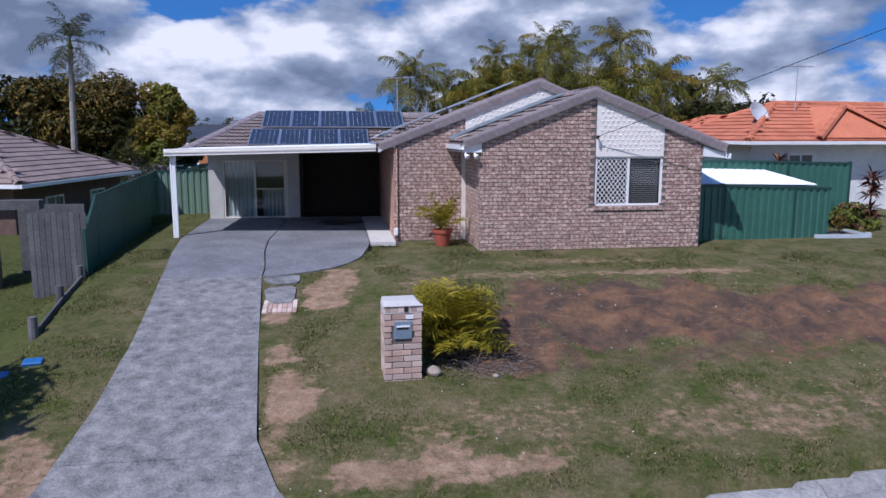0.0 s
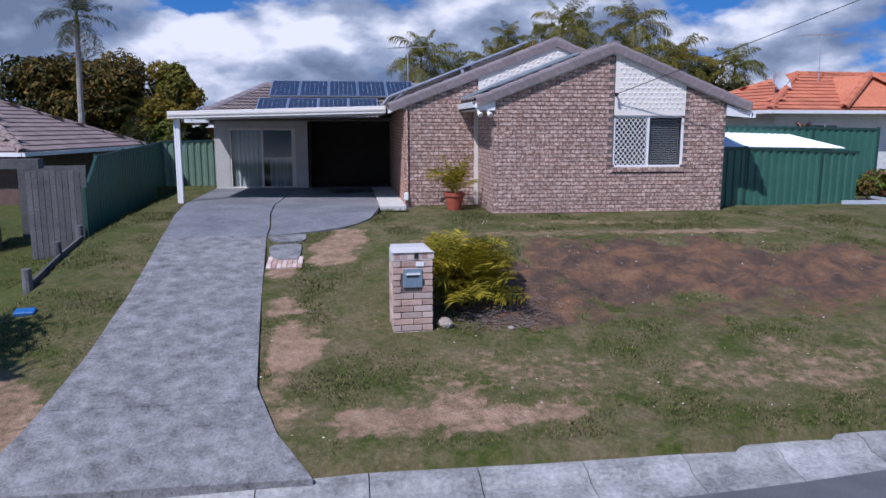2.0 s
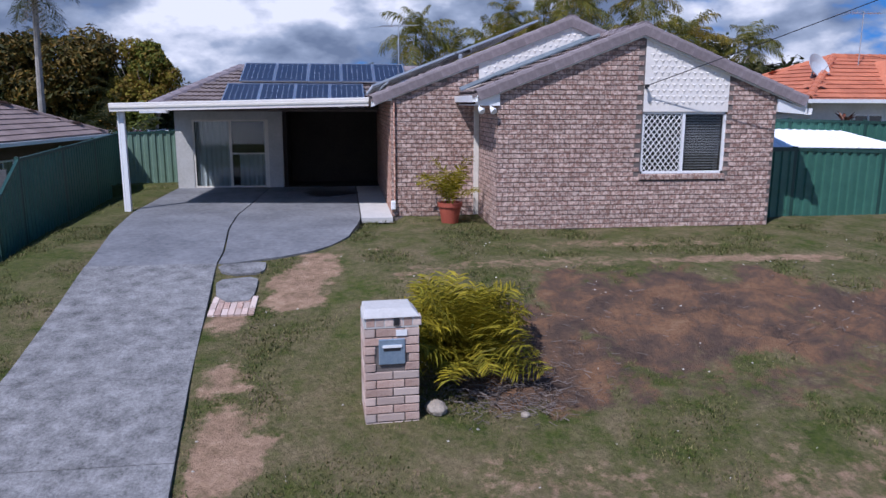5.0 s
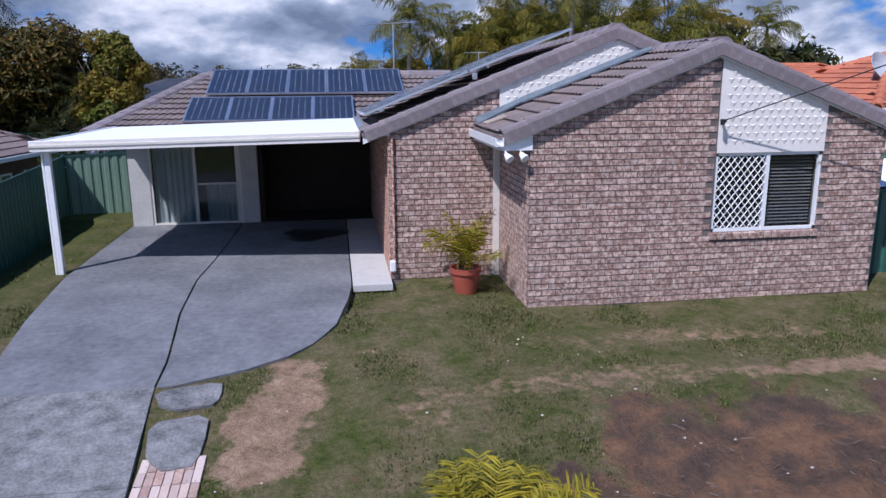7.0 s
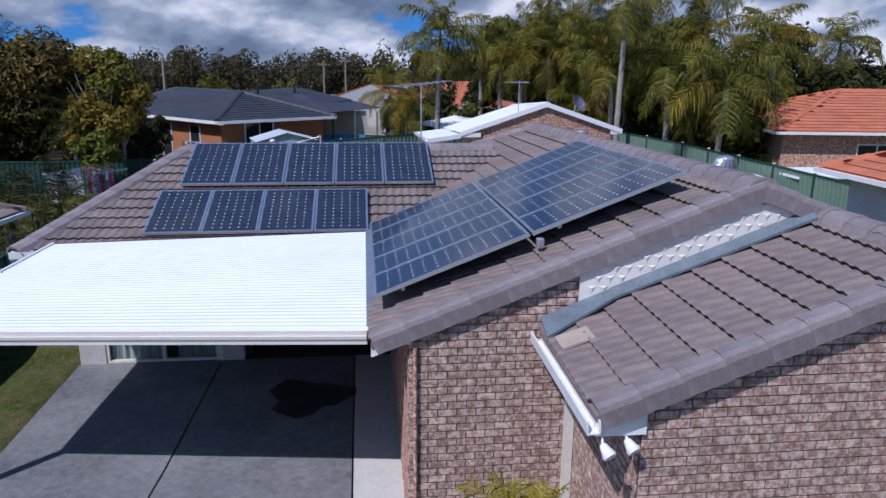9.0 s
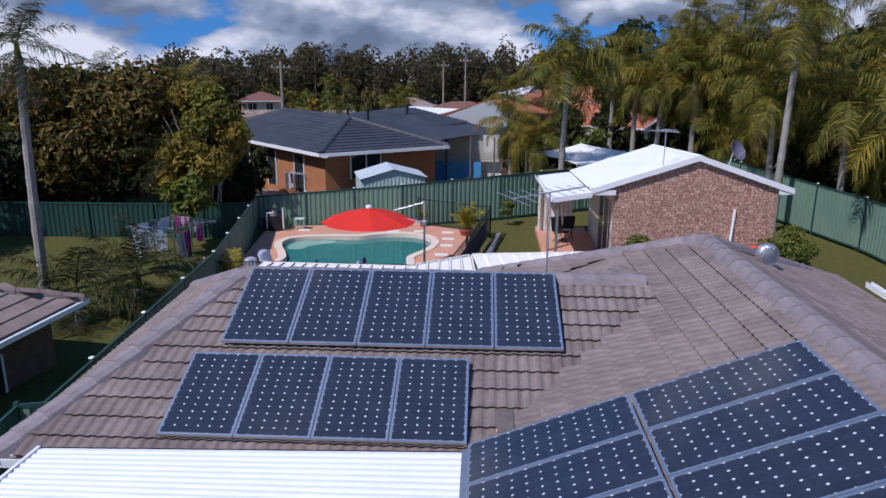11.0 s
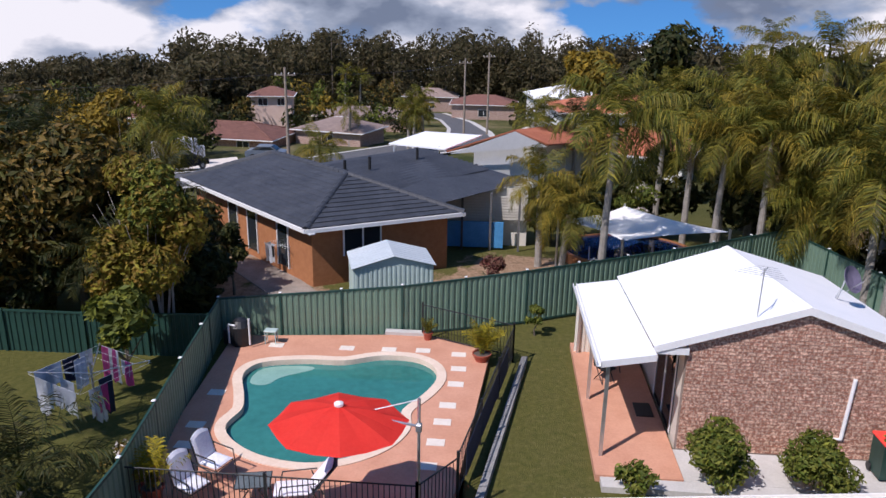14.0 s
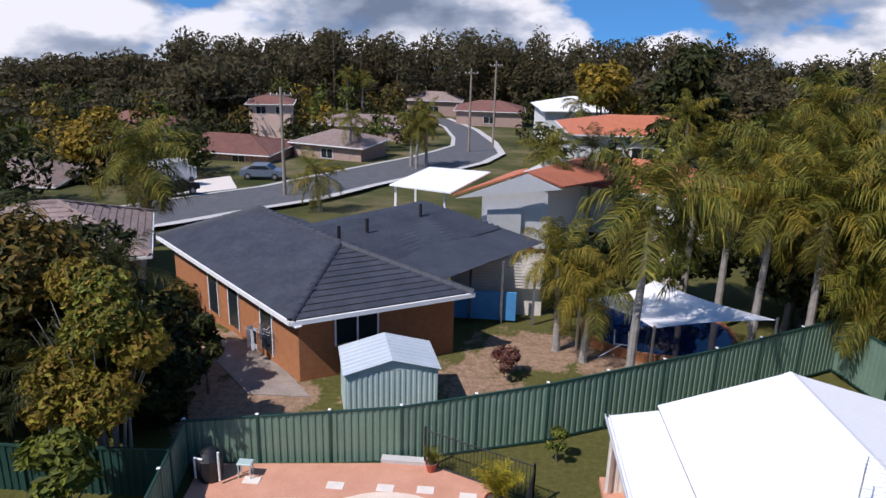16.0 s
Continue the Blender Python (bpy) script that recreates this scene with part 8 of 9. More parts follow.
# sheets take the dark frame green, so the tree shade is in their colour
steel_fence("green steel fence coloured dark for the shade of the trees", [(-10.7, 26.4), (-14.5, 26.2), (-22, 26.0)], [0.9, 0.85, 0.85], [-0.8, -0.9, -0.9], STEEL_GREEN_D, STEEL_GREEN_D, caps_white=False)
PALMS_L = ((-14.9, 19.5, 7.1, 1.6, 12, 21), (-14.5, 31.5, 4.0, 1.4, 12, 22), (-19.5, 33.0, 5.4, 1.6, 12, 23), (-14.0, 27.0, 3.2, 1.4, 10, 24))
for x, y, h, r, n, s in PALMS_L:
    palm(x, y, -0.8, h, r, n + 4, FR_K, "slender palm rising above the dark trees", s, 0.2, 2)
palm(-11.9, 19.2, -0.6, 0.5, 1.7, 18, FR_K, "low dark palm on the neighbour's lawn", 25, 0, 0, girth=0.16)
palm(-12.6, 17.2, -0.6, 0.7, 1.6, 18, FR_K, "low dark palm on the neighbour's lawn", 26, 0, 0, girth=0.16)

# palms behind the annexe
PALMS_R = ((1.7, 33.6, 6.2, 2.3, 18, 31), (7.0, 38.0, 5.3, 2.2, 16, 32), (8.4, 36.5, 5.6, 2.3, 16, 33), (9.3, 38.5, 6.0, 2.4, 17, 34), (10.8, 36.0, 5.7, 2.4, 17, 35), (12.0, 34.0, 5.5, 2.3, 16, 36), (8.0, 40.8, 6.4, 2.2, 16, 37),
           (10.0, 41.0, 6.6, 2.3, 16, 38), (6.2, 40.0, 4.9, 2.0, 15, 39), (10.4, 31.5, 4.9, 2.2, 16, 40), (13.5, 36.5, 6.2, 2.3, 16, 41), (9.2, 40.5, 8.6, 1.7, 12, 42), (9.8, 29.0, 8.0, 1.9, 14, 43), (14.6, 39.0, 8.8, 2.1, 14, 44),
           (18.4, 38.6, 9.4, 2.3, 15, 45), (12.0, 42.0, 8.4, 1.9, 13, 46), (13.2, 25.6, 4.3, 2.6, 18, 62), (12.3, 29.0, 4.8, 2.3, 16, 63), (16.2, 33.5, 6.4, 2.3, 15, 64), (18.6, 31.0, 5.9, 2.2, 15, 65), (20.2, 36.0, 6.6, 2.3, 15, 66),
           (23.8, 34.0, 6.0, 2.2, 15, 67), (5.4, 42.5, 5.8, 2.0, 15, 68))
for x, y, h, r, n, s in PALMS_R:
    palm(x, y, -0.6, h, r, n + 2, FR_G + FR_M, "tall palm with arching yellow-green fronds", s, 0.15, 3)
rnd = random.Random(77)
for k in range(11):
    x, y = 9.5 + k * 0.85 + rnd.uniform(-0.5, 0.5), 35.5 - k * 0.35 + rnd.uniform(-2.0, 3.0)
    palm(x, y, -0.6, rnd.uniform(2.2, 4.4), rnd.uniform(1.6, 2.0), 18, FR_G + FR_M, "lower palm in the dense row behind the annexe", 200 + k, 0.15, 3)
palm(-0.5, 36.5, -0.6, 3.3, 1.7, 16, FR_G + FR_M, "young palm with several yellowed fronds", 47, 0.2, 2)
palm(0.4, 35.6, -0.6, 2.6, 1.6, 14, FR_M, "young palm with yellowed fronds", 48, -0.2, 2)
palm(-0.2, 56.5, -2.7, 5.6, 2.0, 16, FR_G, "slender palm beside the white house", 49, 0.1, 1)
palm(2.8, 58.0, -2.6, 5.3, 1.8, 20, FR_K, "palm in front of the orange roof", 50, 0.1, 1)
palm(-22.6, 49.5, -1.9, 4.6, 2.8, 22, FR_G + FR_M, "bushy palm with brown hanging fronds", 51, 0.1, 6, girth=0.3)
for x, y, h, s in ((-13.2, 92, 5.2, 52), (-11.6, 93, 5.8, 53), (-12.4, 90.5, 4.4, 54), (-33, 150, 8, 55), (-30.5, 152, 7, 56), (-21, 96, 4.2, 57), (-16.6, 64.5, 2.2, 58), (12.2, 74, 7.5, 59), (5.5, 95, 7.0, 60), (22, 60, 8.5, 61)):
    palm(x, y, gz(x, y), h, 2.2, 14, FR_G + FR_M, "palm along the far street", s, 0.2, 1, girth=0.16)
# dense green understorey behind the annexe
for k, (x, y, h, sp, mt) in enumerate(((5.6, 44.0, 3.6, 2.0, LEAF_DARK), (9.6, 41.0, 4.2, 2.4, LEAF_DARK), (11.0, 39.0, 4.6, 2.6, LEAF_DARK), (14.0, 35.5, 4.4, 2.6, LEAF_DARK), (12.8, 31.5, 3.6, 2.2, LEAF_DARK), (16.5, 29.0, 4.0, 2.4, LEAF_DARK),
                                      (18.0, 40.0, 5.5, 3.2, LEAF_DARK), (14.8, 26.5, 2.6, 1.8, LEAF_SHRUB), (2.8, 42.5, 3.2, 2.0, LEAF_DARK), (21.5, 31.0, 4.5, 2.8, LEAF_DARK), (0.3, 41.5, 2.4, 1.4, LEAF_DARK))):
    tree(x, y, -0.7, h * 1.25, sp * 1.15, 3200, 0.19, mt, "dense dark shrubbery below the palms", 70 + k, BARK, 0.15, 8, low=0.2, name="shrub", group="shrubs below the palms")
tree(5.0, 44.0, -1.2, 3.6, 1.4, 1200, 0.14, LEAF_DARK, "frangipani with pale flowers", 90, BARK, 0.3, 6, second=FLOWER)
tree(4.0, 40.2, -0.8, 3.4, 1.2, 1500, 0.12, LEAF_SHRUB, "tall shrub with white flowers behind the shade sail", 93, BARK, 0.3, 7, second=FLOWER, low=0.3, share=0.35)
tree(3.4, 33.6, -0.6, 1.2, 0.7, 700, 0.10, LEAF_RED, "reddish shrub by the back fence", 91, BARK, 0.2, 4, name="shrub", low=0.3)
tree(-2.4, 34.0, -0.6, 1.1, 0.8, 700, 0.10, LEAF_RED, "low reddish shrub beyond the fence", 92, BARK, 0.2, 4, name="shrub", low=0.3)
# shrubs in front of the annexe and in the garden
for k, (x, y, h, sp) in enumerate(((2.87, 21.3, 1.62, 0.82), (4.97, 21.3, 1.40, 0.84), (7.35, 21.5, 2.1, 0.95))):
    tree(x, y, -0.45, h, sp, 4200, 0.065, LEAF_SHRUB, "rounded citrus bush in front of the brick annexe", 95 + k, BARK, 0.2, 16, name="shrub", group="bushes in front of the annexe", low=0.20, second=LEAF_LIME)
tree(0.95, 20.9, -0.45, 0.75, 0.55, 800, 0.07, LEAF_SHRUB, "low open bush at the verandah's corner", 99, BARK, 0.2, 6, name="shrub", low=0.3)
tree(-0.85, 29.2, -0.5, 1.1, 0.42, 450, 0.08, LEAF_SHRUB, "small sapling on the back lawn", 100, BARK, 0.35, 5, name="shrub")
tree(-9.95, 19.9, -0.6, 1.3, 0.7, 500, 0.06, LEAF_RUST, "thin rose bush behind the fence", 101, BARK, 0.2, 6, name="shrub", second=FLOWER, low=0.2)
tree(-9.0, 17.6, -0.6, 0.9, 0.5, 700, 0.07, LEAF_LIME, "bright green bush below the terrace", 102, BARK, 0.2, 5, name="shrub", low=0.2)


def potted(x, y, z, r, h, fr, label, n, seed, pot_mat=None, size=0.8):
    p = thing("pot_plant", label, "pot plant", (x, y, z), 30, "pot plants")
    bm = lathe(bmesh.new(), [(r * 0.68, 0), (r * 0.92, h * 0.80), (r * 1.02, h * 0.80), (r * 1.04, h), (r * 0.92, h), (r * 0.88, h * 0.82), (0.02, h * 0.82)], 24)
    part("pot", bm, pot_mat or POT, p)
    part("potting_soil", lathe(bmesh.new(), [(r * 0.87, h * 0.80), (r * 0.87, h * 0.84)], 18), MULCH, p)
    rnd = random.Random(seed)
    for k in range(n):
        a = k * 2.399
        s = size * rnd.uniform(0.75, 1.15)
        ob = new("frond", rnd.choice(fr)[rnd.choice((0, 0, 0, 1, 1, 2))])
        ob.parent = p
        ob.matrix_basis = Matrix.Translation((rnd.uniform(-0.06, 0.06), rnd.uniform(-0.06, 0.06), h * 0.85 + size * rnd.uniform(0.0, 0.25))) @ Euler((rnd.uniform(-0.15, 0.15), 0, a), "XYZ").to_matrix().to_4x4() @ Matrix.Diagonal((s, s, s, 1))
    for k in range(5):
        a = k * 1.26
        part("cane", rods(((0.05 * math.cos(a), 0.05 * math.sin(a), h * 0.8), (0.1 * math.cos(a), 0.1 * math.sin(a), h + size * 0.45), 0.012), seg=6), LEAF_LIME, p)


potted(-0.72, 0.95, -0.03, 0.235, 0.40, FR_C, "golden cane palm in a terracotta pot by the wall", 13, 3, size=0.78)
potted(-9.15, 19.3, BZ, 0.25, 0.42, FR_C, "golden palm in a terracotta pot by the pool fence", 16, 5, size=0.85)
potted(-2.55, 26.8, BZ, 0.28, 0.24, FR_C, "yellowish palm in a wide bowl by the pool", 14, 6, size=0.85)
potted(-4.3, 28.1, BZ, 0.16, 0.26, FR_G[:1], "small fern in a pot by the back fence", 12, 7, size=0.45)

# golden cane clump beside the letterbox
clump = thing("cane_palm", "bushy golden cane palm clump beside the letterbox", "palm bush", (-1.42, -5.1, gz(-1.4, -5.1)))
rnd = random.Random(8)
for k in range(120):
    a = k * 2.399
    i = rnd.choice((0, 0, 0, 1, 1, 1, 2, 2, 3, 4))
    s = rnd.uniform(0.62, 0.95) * (0.9 if i == 0 else 1.0)
    rr = rnd.uniform(0, 0.36)
    ob = new("frond", rnd.choice(FR_C)[i])
    ob.parent = clump
    ob.matrix_basis = Matrix.Translation((rr * math.cos(a + 1), rr * math.sin(a + 1), rnd.uniform(0.02, 0.30))) @ Euler((rnd.uniform(-0.3, 0.3), rnd.uniform(-0.2, 0.2), a), "XYZ").to_matrix().to_4x4() @ Matrix.Diagonal((s, s, s, 1))
for k in range(14):
    a = k * 2.399
    part("cane", rods(((0.2 * math.cos(a), 0.2 * math.sin(a), -0.1), (0.35 * math.cos(a), 0.35 * math.sin(a), 0.6), 0.014), seg=6), LEAF_LIME, clump)


# litter of dry twigs on the bank, pebbles
def twigs():
    rnd = random.Random(6)
    v, f = [], []
    spots = [(-1.0, -5.75, 0.6, 0.35, 620), (-0.4, -5.2, 0.7, 0.6, 160), (2.5, -4.3, 3.0, 0.9, 160), (6, -4.5, 2.2, 0.7, 90), (-1.5, -5.2, 0.5, 0.5, 120)]
    for cx, cy, sx, sy, n in spots:
        for _ in range(n):
            x, y = rnd.gauss(cx, sx * 0.6), rnd.gauss(cy, sy * 0.6)
            z = gz(x, y) + rnd.uniform(0.0, 0.05)
            a, l, w = rnd.uniform(0, 6.28), rnd.uniform(0.03, 0.15), rnd.uniform(0.002, 0.005)
            d = Vector((math.cos(a), math.sin(a), rnd.uniform(-0.1, 0.35)))
            s = Vector((-d.y, d.x, 0)) * w
            p = Vector((x, y, z))
            k = len(v)
            v += [p - s, p + s, p + d * l + s, p + d * l - s, p + Vector((0, 0, w * 1.6)), p + d * l + Vector((0, 0, w * 1.6))]
            f += [(k, k + 4, k + 5, k + 3), (k + 4, k + 1, k + 2, k + 5)]
    tagged(raw("dry_twigs", v, f, surf("dry_twig", (0.085, 0.066, 0.054), (0.19, 0.155, 0.135), 4, 0.9, rand=0.3)), "litter of dry grey twigs on the bank", "twigs", kind="stuff")
    v, f = [], []
    for _ in range(420):
        x, y = rnd.uniform(-4.5, 7), rnd.uniform(-8.4, -1)
        if noise.noise(Vector((x, y, 2))) < 0.05:
            continue
        z, s = gz(x, y) + 0.012, rnd.uniform(0.006, 0.02)
        k = len(v)
        v += [(x + s * rnd.uniform(0.7, 1.2), y, z), (x, y + s, z), (x - s, y + s * 0.2, z), (x, y - s * rnd.uniform(0.6, 1), z), (x, y, z + s * 0.7)]
        f += [(k + i, k + (i + 1) % 4, k + 4) for i in range(4)]
    tagged(raw("pebbles", v, f, surf("pale_pebble", (0.40, 0.36, 0.30), (0.60, 0.55, 0.47), 8, 0.9, rand=0.3)), "pale pebbles scattered on the soil", "pebbles", kind="stuff")


twigs()
for x, y, s in ((-1.85, -5.95, 0.12), (-0.95, -6.1, 0.05)):
    bm = bmesh.new()
    bmesh.ops.create_icosphere(bm, subdivisions=2, radius=s)
    for v in bm.verts:
        v.co *= 1 + 0.25 * noise.noise(v.co * 9)
        v.co.z *= 0.7
    o = mesh_ob("rock", bm, surf("garden_rock", (0.24, 0.20, 0.16), (0.40, 0.34, 0.27), 5, 0.95, 0.03) if "garden_rock" not in MATS else MATS["garden_rock"])
    o.location = (x, y, gz(x, y) + s * 0.4)
    tagged(o, "rough brown rock at the foot of the bank", "rock", "rocks")

# cordylines and flower bed by the white house
for x, y, z, h, sd_ in ((11.3, 6.4, 1.6, 1.1, 1), (13.6, 4.9, 1.1, 1.0, 2), (13.4, 4.6, 0.2, 0.7, 3)):
    c = thing("cordyline", "burgundy-leaved cordyline by the white house", "shrub", (x, y, z - 1.6), 0, "cordylines")
    part("stem", rods(((0, 0, -0.6), (0, 0, 1.6), 0.03), seg=7), BARK, c)
    v, f = [], []
    rnd = random.Random(sd_)
    for k in range(110):
        a, e, l = rnd.uniform(0, 6.28), rnd.uniform(-0.5, 1.2), h * rnd.uniform(0.35, 0.6)
        p = Vector((0, 0, 1.6 + rnd.uniform(-0.45, 0.2) * h))
        d = Vector((math.cos(a) * math.cos(e), math.sin(a) * math.cos(e), math.sin(e)))
        s = Vector((-math.sin(a), math.cos(a), 0)) * 0.045
        k = len(v)
        v += [p, p + d * l * 0.5 + s, p + d * l + Vector((0, 0, -0.2 * l)), p + d * l * 0.5 - s]
        f.append((k, k + 1, k + 2, k + 3))
    raw("leaves", v, f, LEAF_RED, c)
tree(11.3, 2.6, -0.4, 1.1, 0.75, 1500, 0.08, LEAF_SHRUB, "flowering bush beside the timber planter", 110, BARK, 0.15, 7, name="shrub", low=0.3, second=LEAF_RED)
bed = thing("planter", "blue-grey timber planter box beside the green fence", "planter", (9.75, 1.3, -0.42), -4)
for k in range(2):
    part("board", boxes((-0.75, 0.75, -0.42, -0.37, 0.02 + 0.24 * k, 0.24 + 0.24 * k)), WOOD_BED, bed)
    part("board", boxes((0.70, 0.75, -0.37, 0.7, 0.02 + 0.24 * k, 0.24 + 0.24 * k)), WOOD_BED, bed)
part("post", boxes((0.64, 0.76, -0.44, -0.34, 0, 0.52)), WOOD_BED, bed)
part("potting_soil", boxes((-0.75, 0.7, -0.37, 0.7, 0.1, 0.42)), MULCH, bed)
tree(10.0, 1.5, -0.05, 0.55, 0.35, 320, 0.06, LEAF_RUST, "small leggy plant in the planter", 111, BARK, 0.3, 4, name="shrub")

# ---- letterbox ----
lb = thing("letterbox", "brick letterbox pillar with a concrete cap and steel slot", "letterbox", (-2.32, -5.88, -0.88), 3)
LBW, LBD, LBH = 0.268, 0.22, 1.0
part("core", boxes((-LBW + 0.01, LBW - 0.01, -LBD + 0.01, LBD - 0.01, -0.15, LBH - 0.01)), MORTAR, lb)
bl_ = bpy.data.meshes.new("brick")
bm = box(bmesh.new(), 0, 0.272, 0, 0.10, 0, 0.076, bevel=0.004)
bm.to_mesh(bl_)
bm.free()
bl_.materials.append(BRICK_P)
bh_ = bpy.data.meshes.new("brick_end")
bm = box(bmesh.new(), 0, 0.105, 0, 0.10, 0, 0.076, bevel=0.004)
bm.to_mesh(bh_)
bm.free()
bh_.materials.append(BRICK_P)
for row in range(-1, 11):
    z = 0.0 + row * 0.0885
    off = 0.0 if row % 2 else 0.14
    for rot, w, dpt in ((0, LBW, LBD), (90, LBD, LBW), (180, LBW, LBD), (270, LBD, LBW)):
        m = Euler((0, 0, radians(rot))).to_matrix().to_4x4()
        x = -w
        widths = [0.272, 0.272] if row % 2 else [0.105, 0.272, 0.14]
        for wd in widths:
            if x + wd > w + 0.01:
                wd = w - x
            if rot == 0 and 6 <= row <= 8 and x + wd > -0.13 and x < 0.12 and wd > 0.2:
                x += wd + 0.011
                continue
            ob = new("brick", bl_)
            ob.parent = lb
            ob.matrix_basis = m @ Matrix.Translation((x, -dpt - 0.004, z)) @ Matrix.Diagonal((max(0.05, wd) / 0.272, 1, 1, 1))
            x += wd + 0.011
for i in range(6):
    ob = new("brick", bh_)
    ob.parent = lb
    ob.matrix_basis = Matrix.Translation((-LBW + 0.02 + i * 0.092, -LBD - 0.003, 0.985)) @ Matrix.Diagonal((0.78, 1, 1.25, 1))
bm = bmesh.new()
prism(bm, [(-LBW - 0.01, -LBD - 0.02, 1.08), (LBW + 0.01, -LBD - 0.02, 1.08), (LBW - 0.05, -LBD + 0.14, 1.13), (-LBW + 0.02, -LBD + 0.14, 1.13)], (0, 0.32, 0.0))
box(bm, -LBW, LBW, -LBD, LBD, 0.97, 1.085)
part("cap", bm, CONC_P, lb, "weathered concrete cap")
part("slot_plate", boxes((-0.13, 0.13, -LBD - 0.018, -LBD + 0.02, 0.60, 0.86), bevel=0.006), surf("blue_grey_steel", (0.22, 0.30, 0.38), (0.32, 0.40, 0.48), 4, 0.4, metal=0.5), lb, "blue-grey steel letter plate")
part("slot", boxes((-0.085, 0.085, -LBD - 0.022, -LBD - 0.016, 0.74, 0.775)), BLACK, lb)
part("flap", boxes((-0.095, 0.095, -LBD - 0.03, -LBD - 0.018, 0.775, 0.80)), WHITE, lb)
part("number_mark", boxes((0.02, 0.075, -LBD - 0.014, -LBD - 0.006, 0.995, 1.07)), BLACK, lb, "dark bar where a number is fixed")
part("paper_sticker", boxes((0.04, 0.15, -LBD - 0.016, -LBD - 0.008, 0.89, 0.95)), WHITE, lb)

# ---- verge beside the driveway ----
edge = thing("timber_edging", "low weathered timber edging on short posts", "edging")
EP = [(-8.05, -4.0), (-8.25, -2.2), (-8.48, -0.4)]
for a, b in zip(EP, EP[1:]):
    za, zb = gz(*a), gz(*b)
    part("board", prisms(([(a[0] + 0.03, a[1], za - 0.05), (a[0] + 0.07, a[1], za - 0.05), (a[0] + 0.07, a[1], za + 0.16), (a[0] + 0.03, a[1], za + 0.16)], (b[0] - a[0], b[1] - a[1], zb - za))), WOOD_DARK, edge)
for x, y in EP:
    part("post", rod(bmesh.new(), (x, y, gz(x, y) - 0.1), (x, y, gz(x, y) + 0.36), 0.075, 0.07, 10), WOOD_DARK, edge)
gate = thing("paling_fence", "weathered grey paling fence between house and steel fence", "fence")
# palings darker than the rails: the house's shade is put into their colour
for k in range(10):
    x = -9.50 + 0.115 * k
    part("paling", boxes((x, x + 0.108, -0.16, -0.14, -1.05, 0.98 + 0.02 * math.sin(k * 2.1)), bevel=0.004), WOOD_DARK, gate)
for z in (-0.7, 0.55):
    part("rail", boxes((-9.50, -8.38, -0.139, -0.09, z, z + 0.08)), WOOD_GREY, gate)
for x, y in ((-7.62, -5.2), (-8.0, -5.4)):
    tagged(mesh_ob("meter_box", box(bmesh.new(), -0.13, 0.13, -0.1, 0.1, -0.03, 0.03, pose(x, y, gz(x, y) + 0.02, 8, 0, 10), bevel=0.01), BLUE_BOX), "blue plastic water meter lid in the grass", "meter lid", "meter lids")
tagged(mesh_ob("drain_cover", lathe(bmesh.new(), [(0.19, 0), (0.18, 0.02), (0.02, 0.022)], 18, (-7.75, -7.1, gz(-7.75, -7.1) + 0.01)), CONC_P), "round concrete drain cover in the verge", "cover")
# street tree overhead that dapples the verge
tree(-10.2, -8.1, -1.6, 5.6, 1.9, 1500, 0.16, LEAF_DARK, "street tree on the verge beside the driveway", 120, BARK, 0.4, 8, low=0.6)


# ---- far trees ----
def woods(name, spots, material, label, per, size, seed):
    rng = random.Random(seed)
    allv, allf = [], []
    tv, tf = [], []
    for x, y, h, s in spots:
        z = gz(x, y)
        blobs = []
        for k in range(7):
            a = rng.uniform(0, 6.28)
            q = (k + rng.uniform(0, 0.9)) / 7
            rr = rng.uniform(0.1, 0.75) * s * (1 - 0.45 * q)
            blobs.append(((x + rr * math.cos(a), y + rr * math.sin(a), z + h * lerp(0.14, 0.92, q)), (s * rng.uniform(0.34, 0.58),) * 2 + (h * rng.uniform(0.10, 0.17),)))
        v, f = leaf_cloud(blobs, per, size, rng.randrange(9999))
        k = len(allv)
        allv += list(map(tuple, v))
        allf += [tuple(i + k for i in q_) for q_ in f]
        k = len(tv)
        r = h * 0.006
        tv += [(x - r, y, z - 0.5), (x + r, y, z - 0.5), (x + r * 0.5, y, z + h * 0.85), (x - r * 0.5, y, z + h * 0.85), (x, y + r, z - 0.5), (x, y + r * 0.5, z + h * 0.85)]
        tf += [(k, k + 1, k + 2, k + 3), (k + 1, k + 4, k + 5, k + 2), (k + 4, k, k + 3, k + 5)]
    tagged(raw(name, allv, allf, material), label, "woods", kind="stuff")
    tagged(raw("woodland_stems", tv, tf, BARK), "stems of the far woods", "stems", kind="stuff")


rnd = random.Random(44)
hill = []
for k in range(900):
    y = rnd.uniform(112, 225)
    x = rnd.uniform(-0.80, 0.75) * y
    if y < 165 and -42 < x < 8:
        continue
    hill.append((x, y, rnd.uniform(8.0, 15.5) * (0.62 if y < 150 else 1.0) + 3.5 * noise.noise(Vector((x * 0.03, 0, 1))) + 3.0 * math.exp(-((x - 5) / 60) ** 2) - (4.5 if x < -0.45 * y else 0), rnd.uniform(4.0, 6.5)))
woods("hill_woods", hill, LEAF_GUM, "grey-green eucalyptus woods on the far hillside", 560, 0.54, 45)


def clear_of_street(x, y):
    for (ax_, ay_), (bx_, by_) in zip(NEAR, FAR):
        if abs(y - (ay_ + by_) / 2) < 7 and min(ax_, bx_) - 3 < x < max(ax_, bx_) + 3:
            return False
    return True


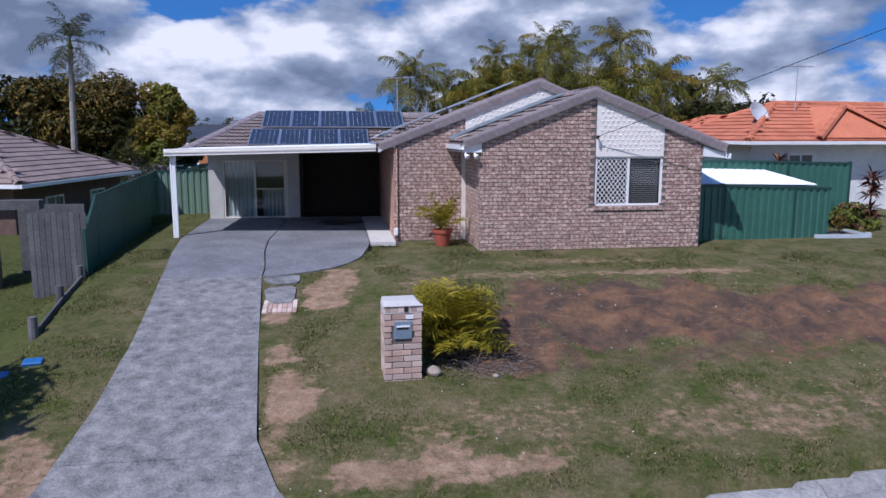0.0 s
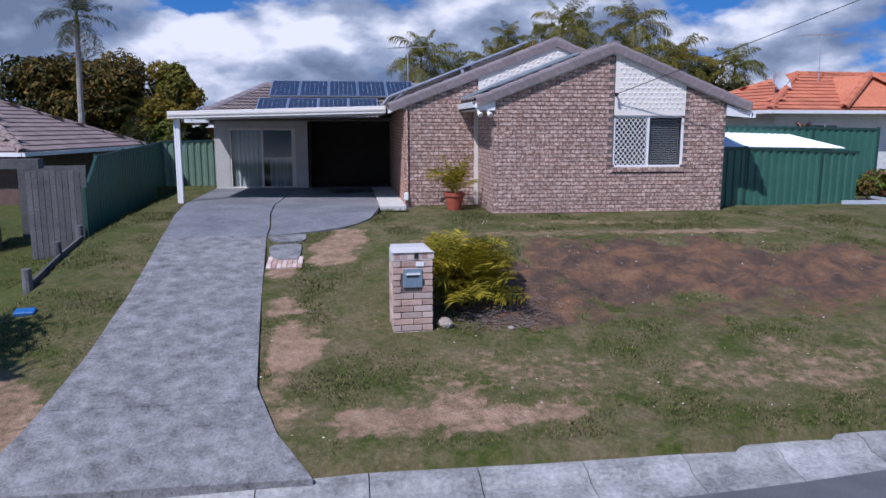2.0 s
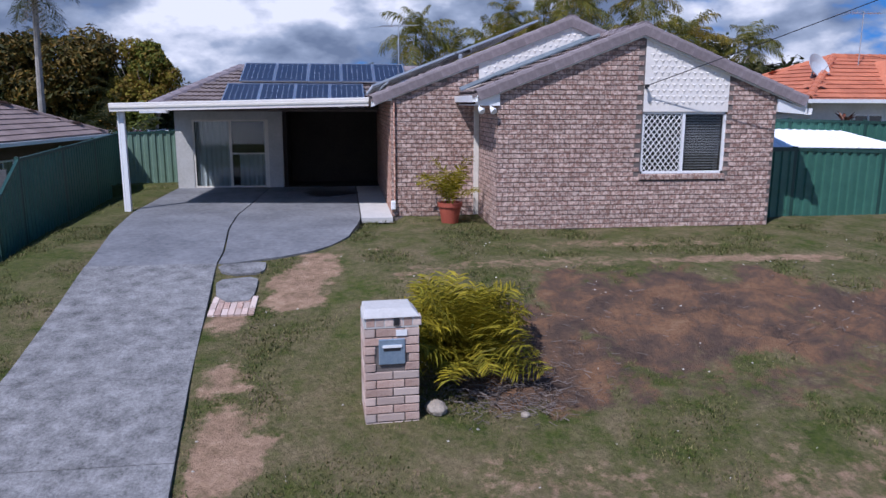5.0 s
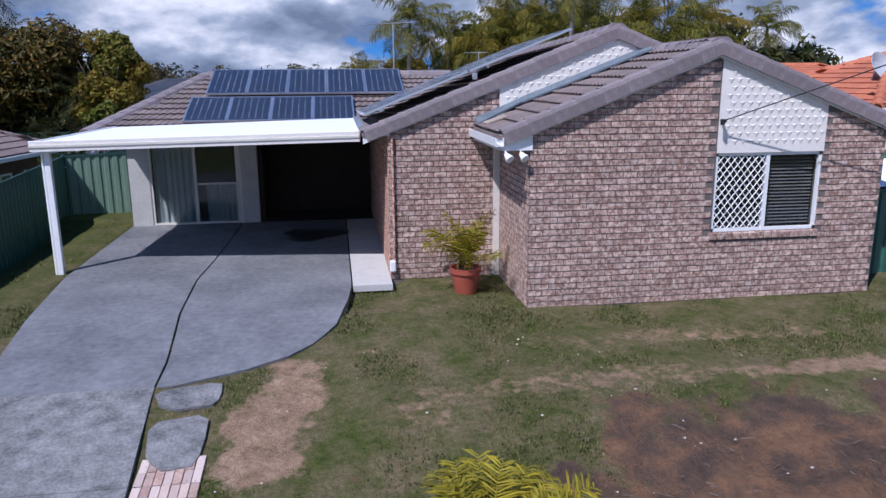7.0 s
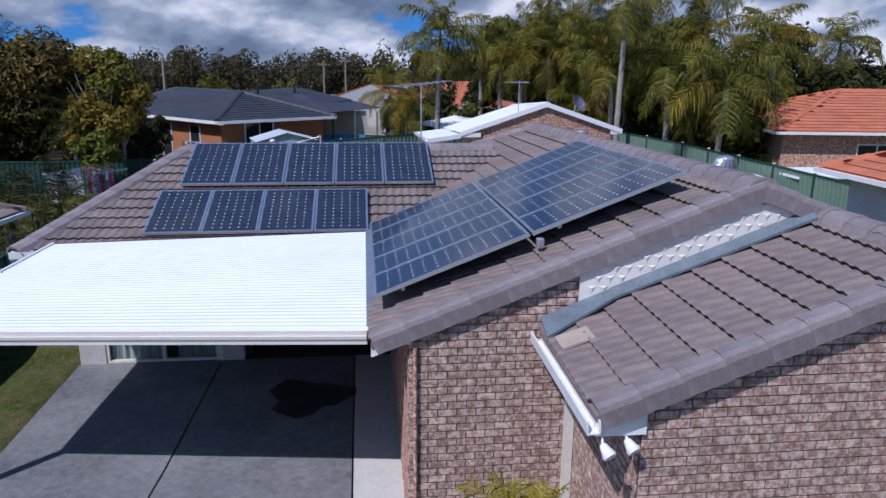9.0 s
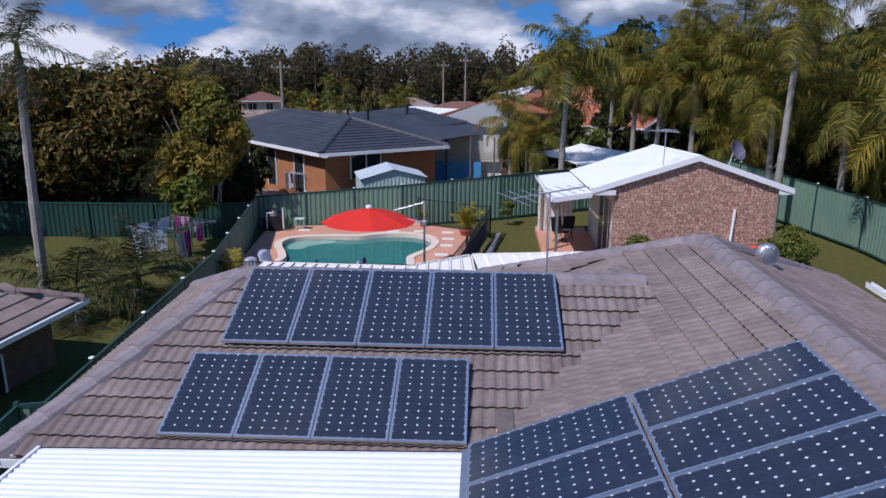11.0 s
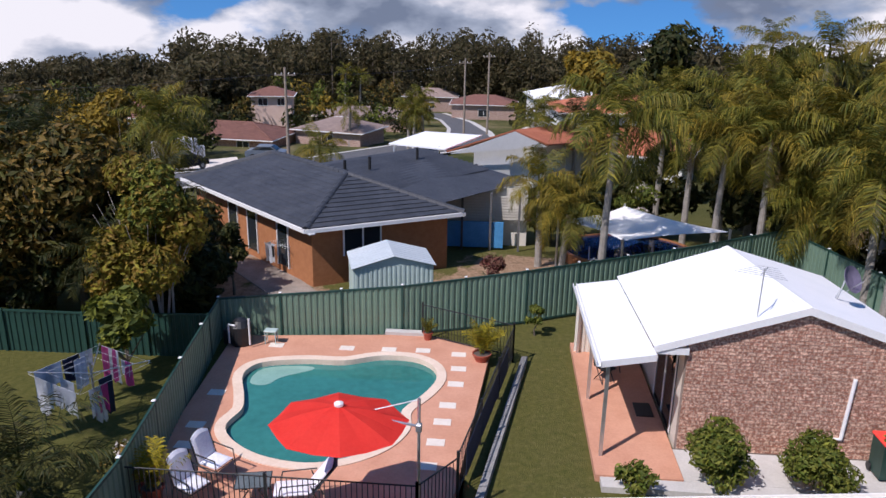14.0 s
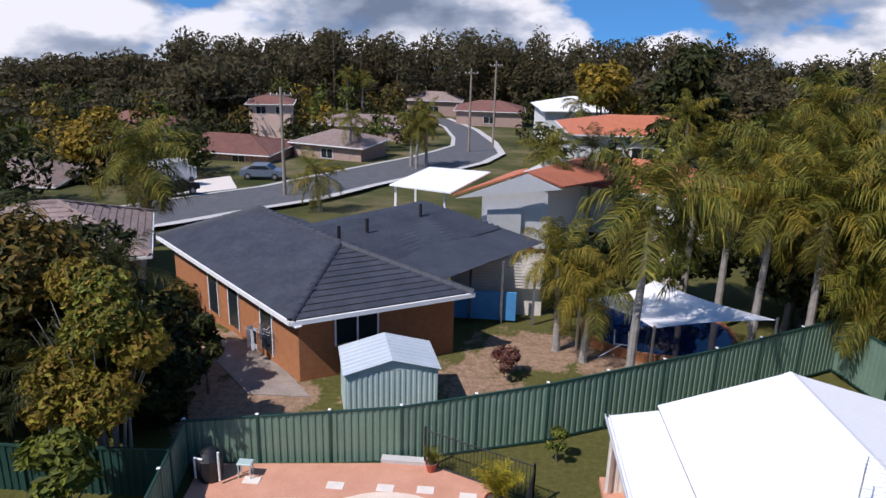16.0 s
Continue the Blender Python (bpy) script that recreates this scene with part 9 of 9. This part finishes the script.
HOUSES = [(o.matrix_basis.translation.x, o.matrix_basis.translation.y) for o in bpy.data.objects if o.name.startswith("house") and o.parent is None and o.matrix_basis.translation.length > 1]
for nm, mt, num, seed in (("street_trees", LEAF_DARK, 170, 1), ("street_trees", LEAF_SHRUB, 50, 2), ("street_trees", LEAF_RUST, 70, 3), ("street_trees", LEAF_YEL, 14, 4)):
    rnd = random.Random(seed * 17)
    sp_ = []
    while len(sp_) < num:
        y = rnd.uniform(48, 150)
        x = rnd.uniform(-0.78, 0.75) * y
        if not clear_of_street(x, y) or any(abs(x - hx) < 6.5 and -7 < y - hy < 6 for hx, hy in HOUSES) or (-34 < x < 2 and y < 95) or (abs(x - (-4)) < 8 and y < 75):
            continue
        sp_.append((x, y, rnd.uniform(3.0, 7.5) if x < 10 else rnd.uniform(5, 9.5), rnd.uniform(1.8, 3.6)))
    woods(nm, sp_, mt, "gardens and street trees between the houses", 260, 0.36, seed * 5)
tree(-39.5, 74.0, gz(-39.5, 74), 7.0, 3.4, 3200, 0.30, LEAF_YEL, "round golden-yellow tree by the far street", 130, BARK, 0.25, 12, low=0.3)
tree(13.0, 78.0, gz(13, 78), 15.0, 4.6, 3500, 0.42, LEAF_DARK, "very tall dark tree on the skyline", 131, BARK, 0.35, 12, low=0.4)
tree(8.2, 100.0, gz(8.2, 100), 13.2, 4.6, 3000, 0.42, LEAF_YEL, "broad golden tree on the skyline", 132, BARK, 0.3, 10, low=0.4)
tree(21.5, 72.0, gz(21.5, 72), 13.0, 4.0, 3000, 0.40, LEAF_DARK, "tall dark tree behind the palms", 133, BARK, 0.35, 10, low=0.3)
tree(29.0, 70.0, gz(29, 70), 11.0, 5.0, 3000, 0.40, LEAF_DARK, "broad dark tree behind the palms", 134, BARK, 0.3, 10, low=0.3)
tree(26.0, 33.0, -0.8, 5.6, 3.4, 2600, 0.26, LEAF_DARK, "dark tree beyond the orange roof", 135, BARK, 0.3, 10, low=0.3)
for k, (x, y, h, sp, mt) in enumerate(((-17.5, 29.0, 4.2, 2.4, LEAF_DARK), (-20.5, 29.0, 4.0, 2.6, LEAF_DARK), (-22.5, 27.5, 4.6, 3.0, LEAF_DARK), (-13.0, 29.5, 3.6, 1.7, LEAF_DARK), (-24.5, 33.0, 3.2, 3.0, LEAF_RUST), (-19.0, 36.0, 4.6, 2.8, LEAF_DARK), (-27.0, 25.0, 3.4, 3.2, LEAF_DARK))):
    tree(x, y, -0.9, h, sp, 4200, 0.19, mt, "dense dark thicket along the neighbour's fence", 140 + k, BARK, 0.15, 10, low=0.15, name="shrub", group="thicket behind the clothes line")
tree(10.8, 46.0, -1.0, 9.2, 2.8, 4200, 0.22, LEAF_DARK, "tall dark evergreen behind the row of palms", 160, BARK, 0.3, 13, low=0.25, group="evergreens behind the palms")
tree(14.5, 44.5, -1.0, 9.0, 3.0, 4200, 0.22, LEAF_DARK, "tall dark evergreen behind the row of palms", 161, BARK, 0.3, 13, low=0.25, group="evergreens behind the palms")
tree(19.5, 44.0, -1.0, 9.4, 3.2, 4200, 0.22, LEAF_DARK, "tall dark evergreen behind the row of palms", 162, BARK, 0.3, 13, low=0.25, group="evergreens behind the palms")
tree(25.0, 41.0, -1.0, 8.6, 3.2, 4200, 0.22, LEAF_DARK, "tall dark evergreen behind the row of palms", 163, BARK, 0.3, 13, low=0.25, group="evergreens behind the palms")
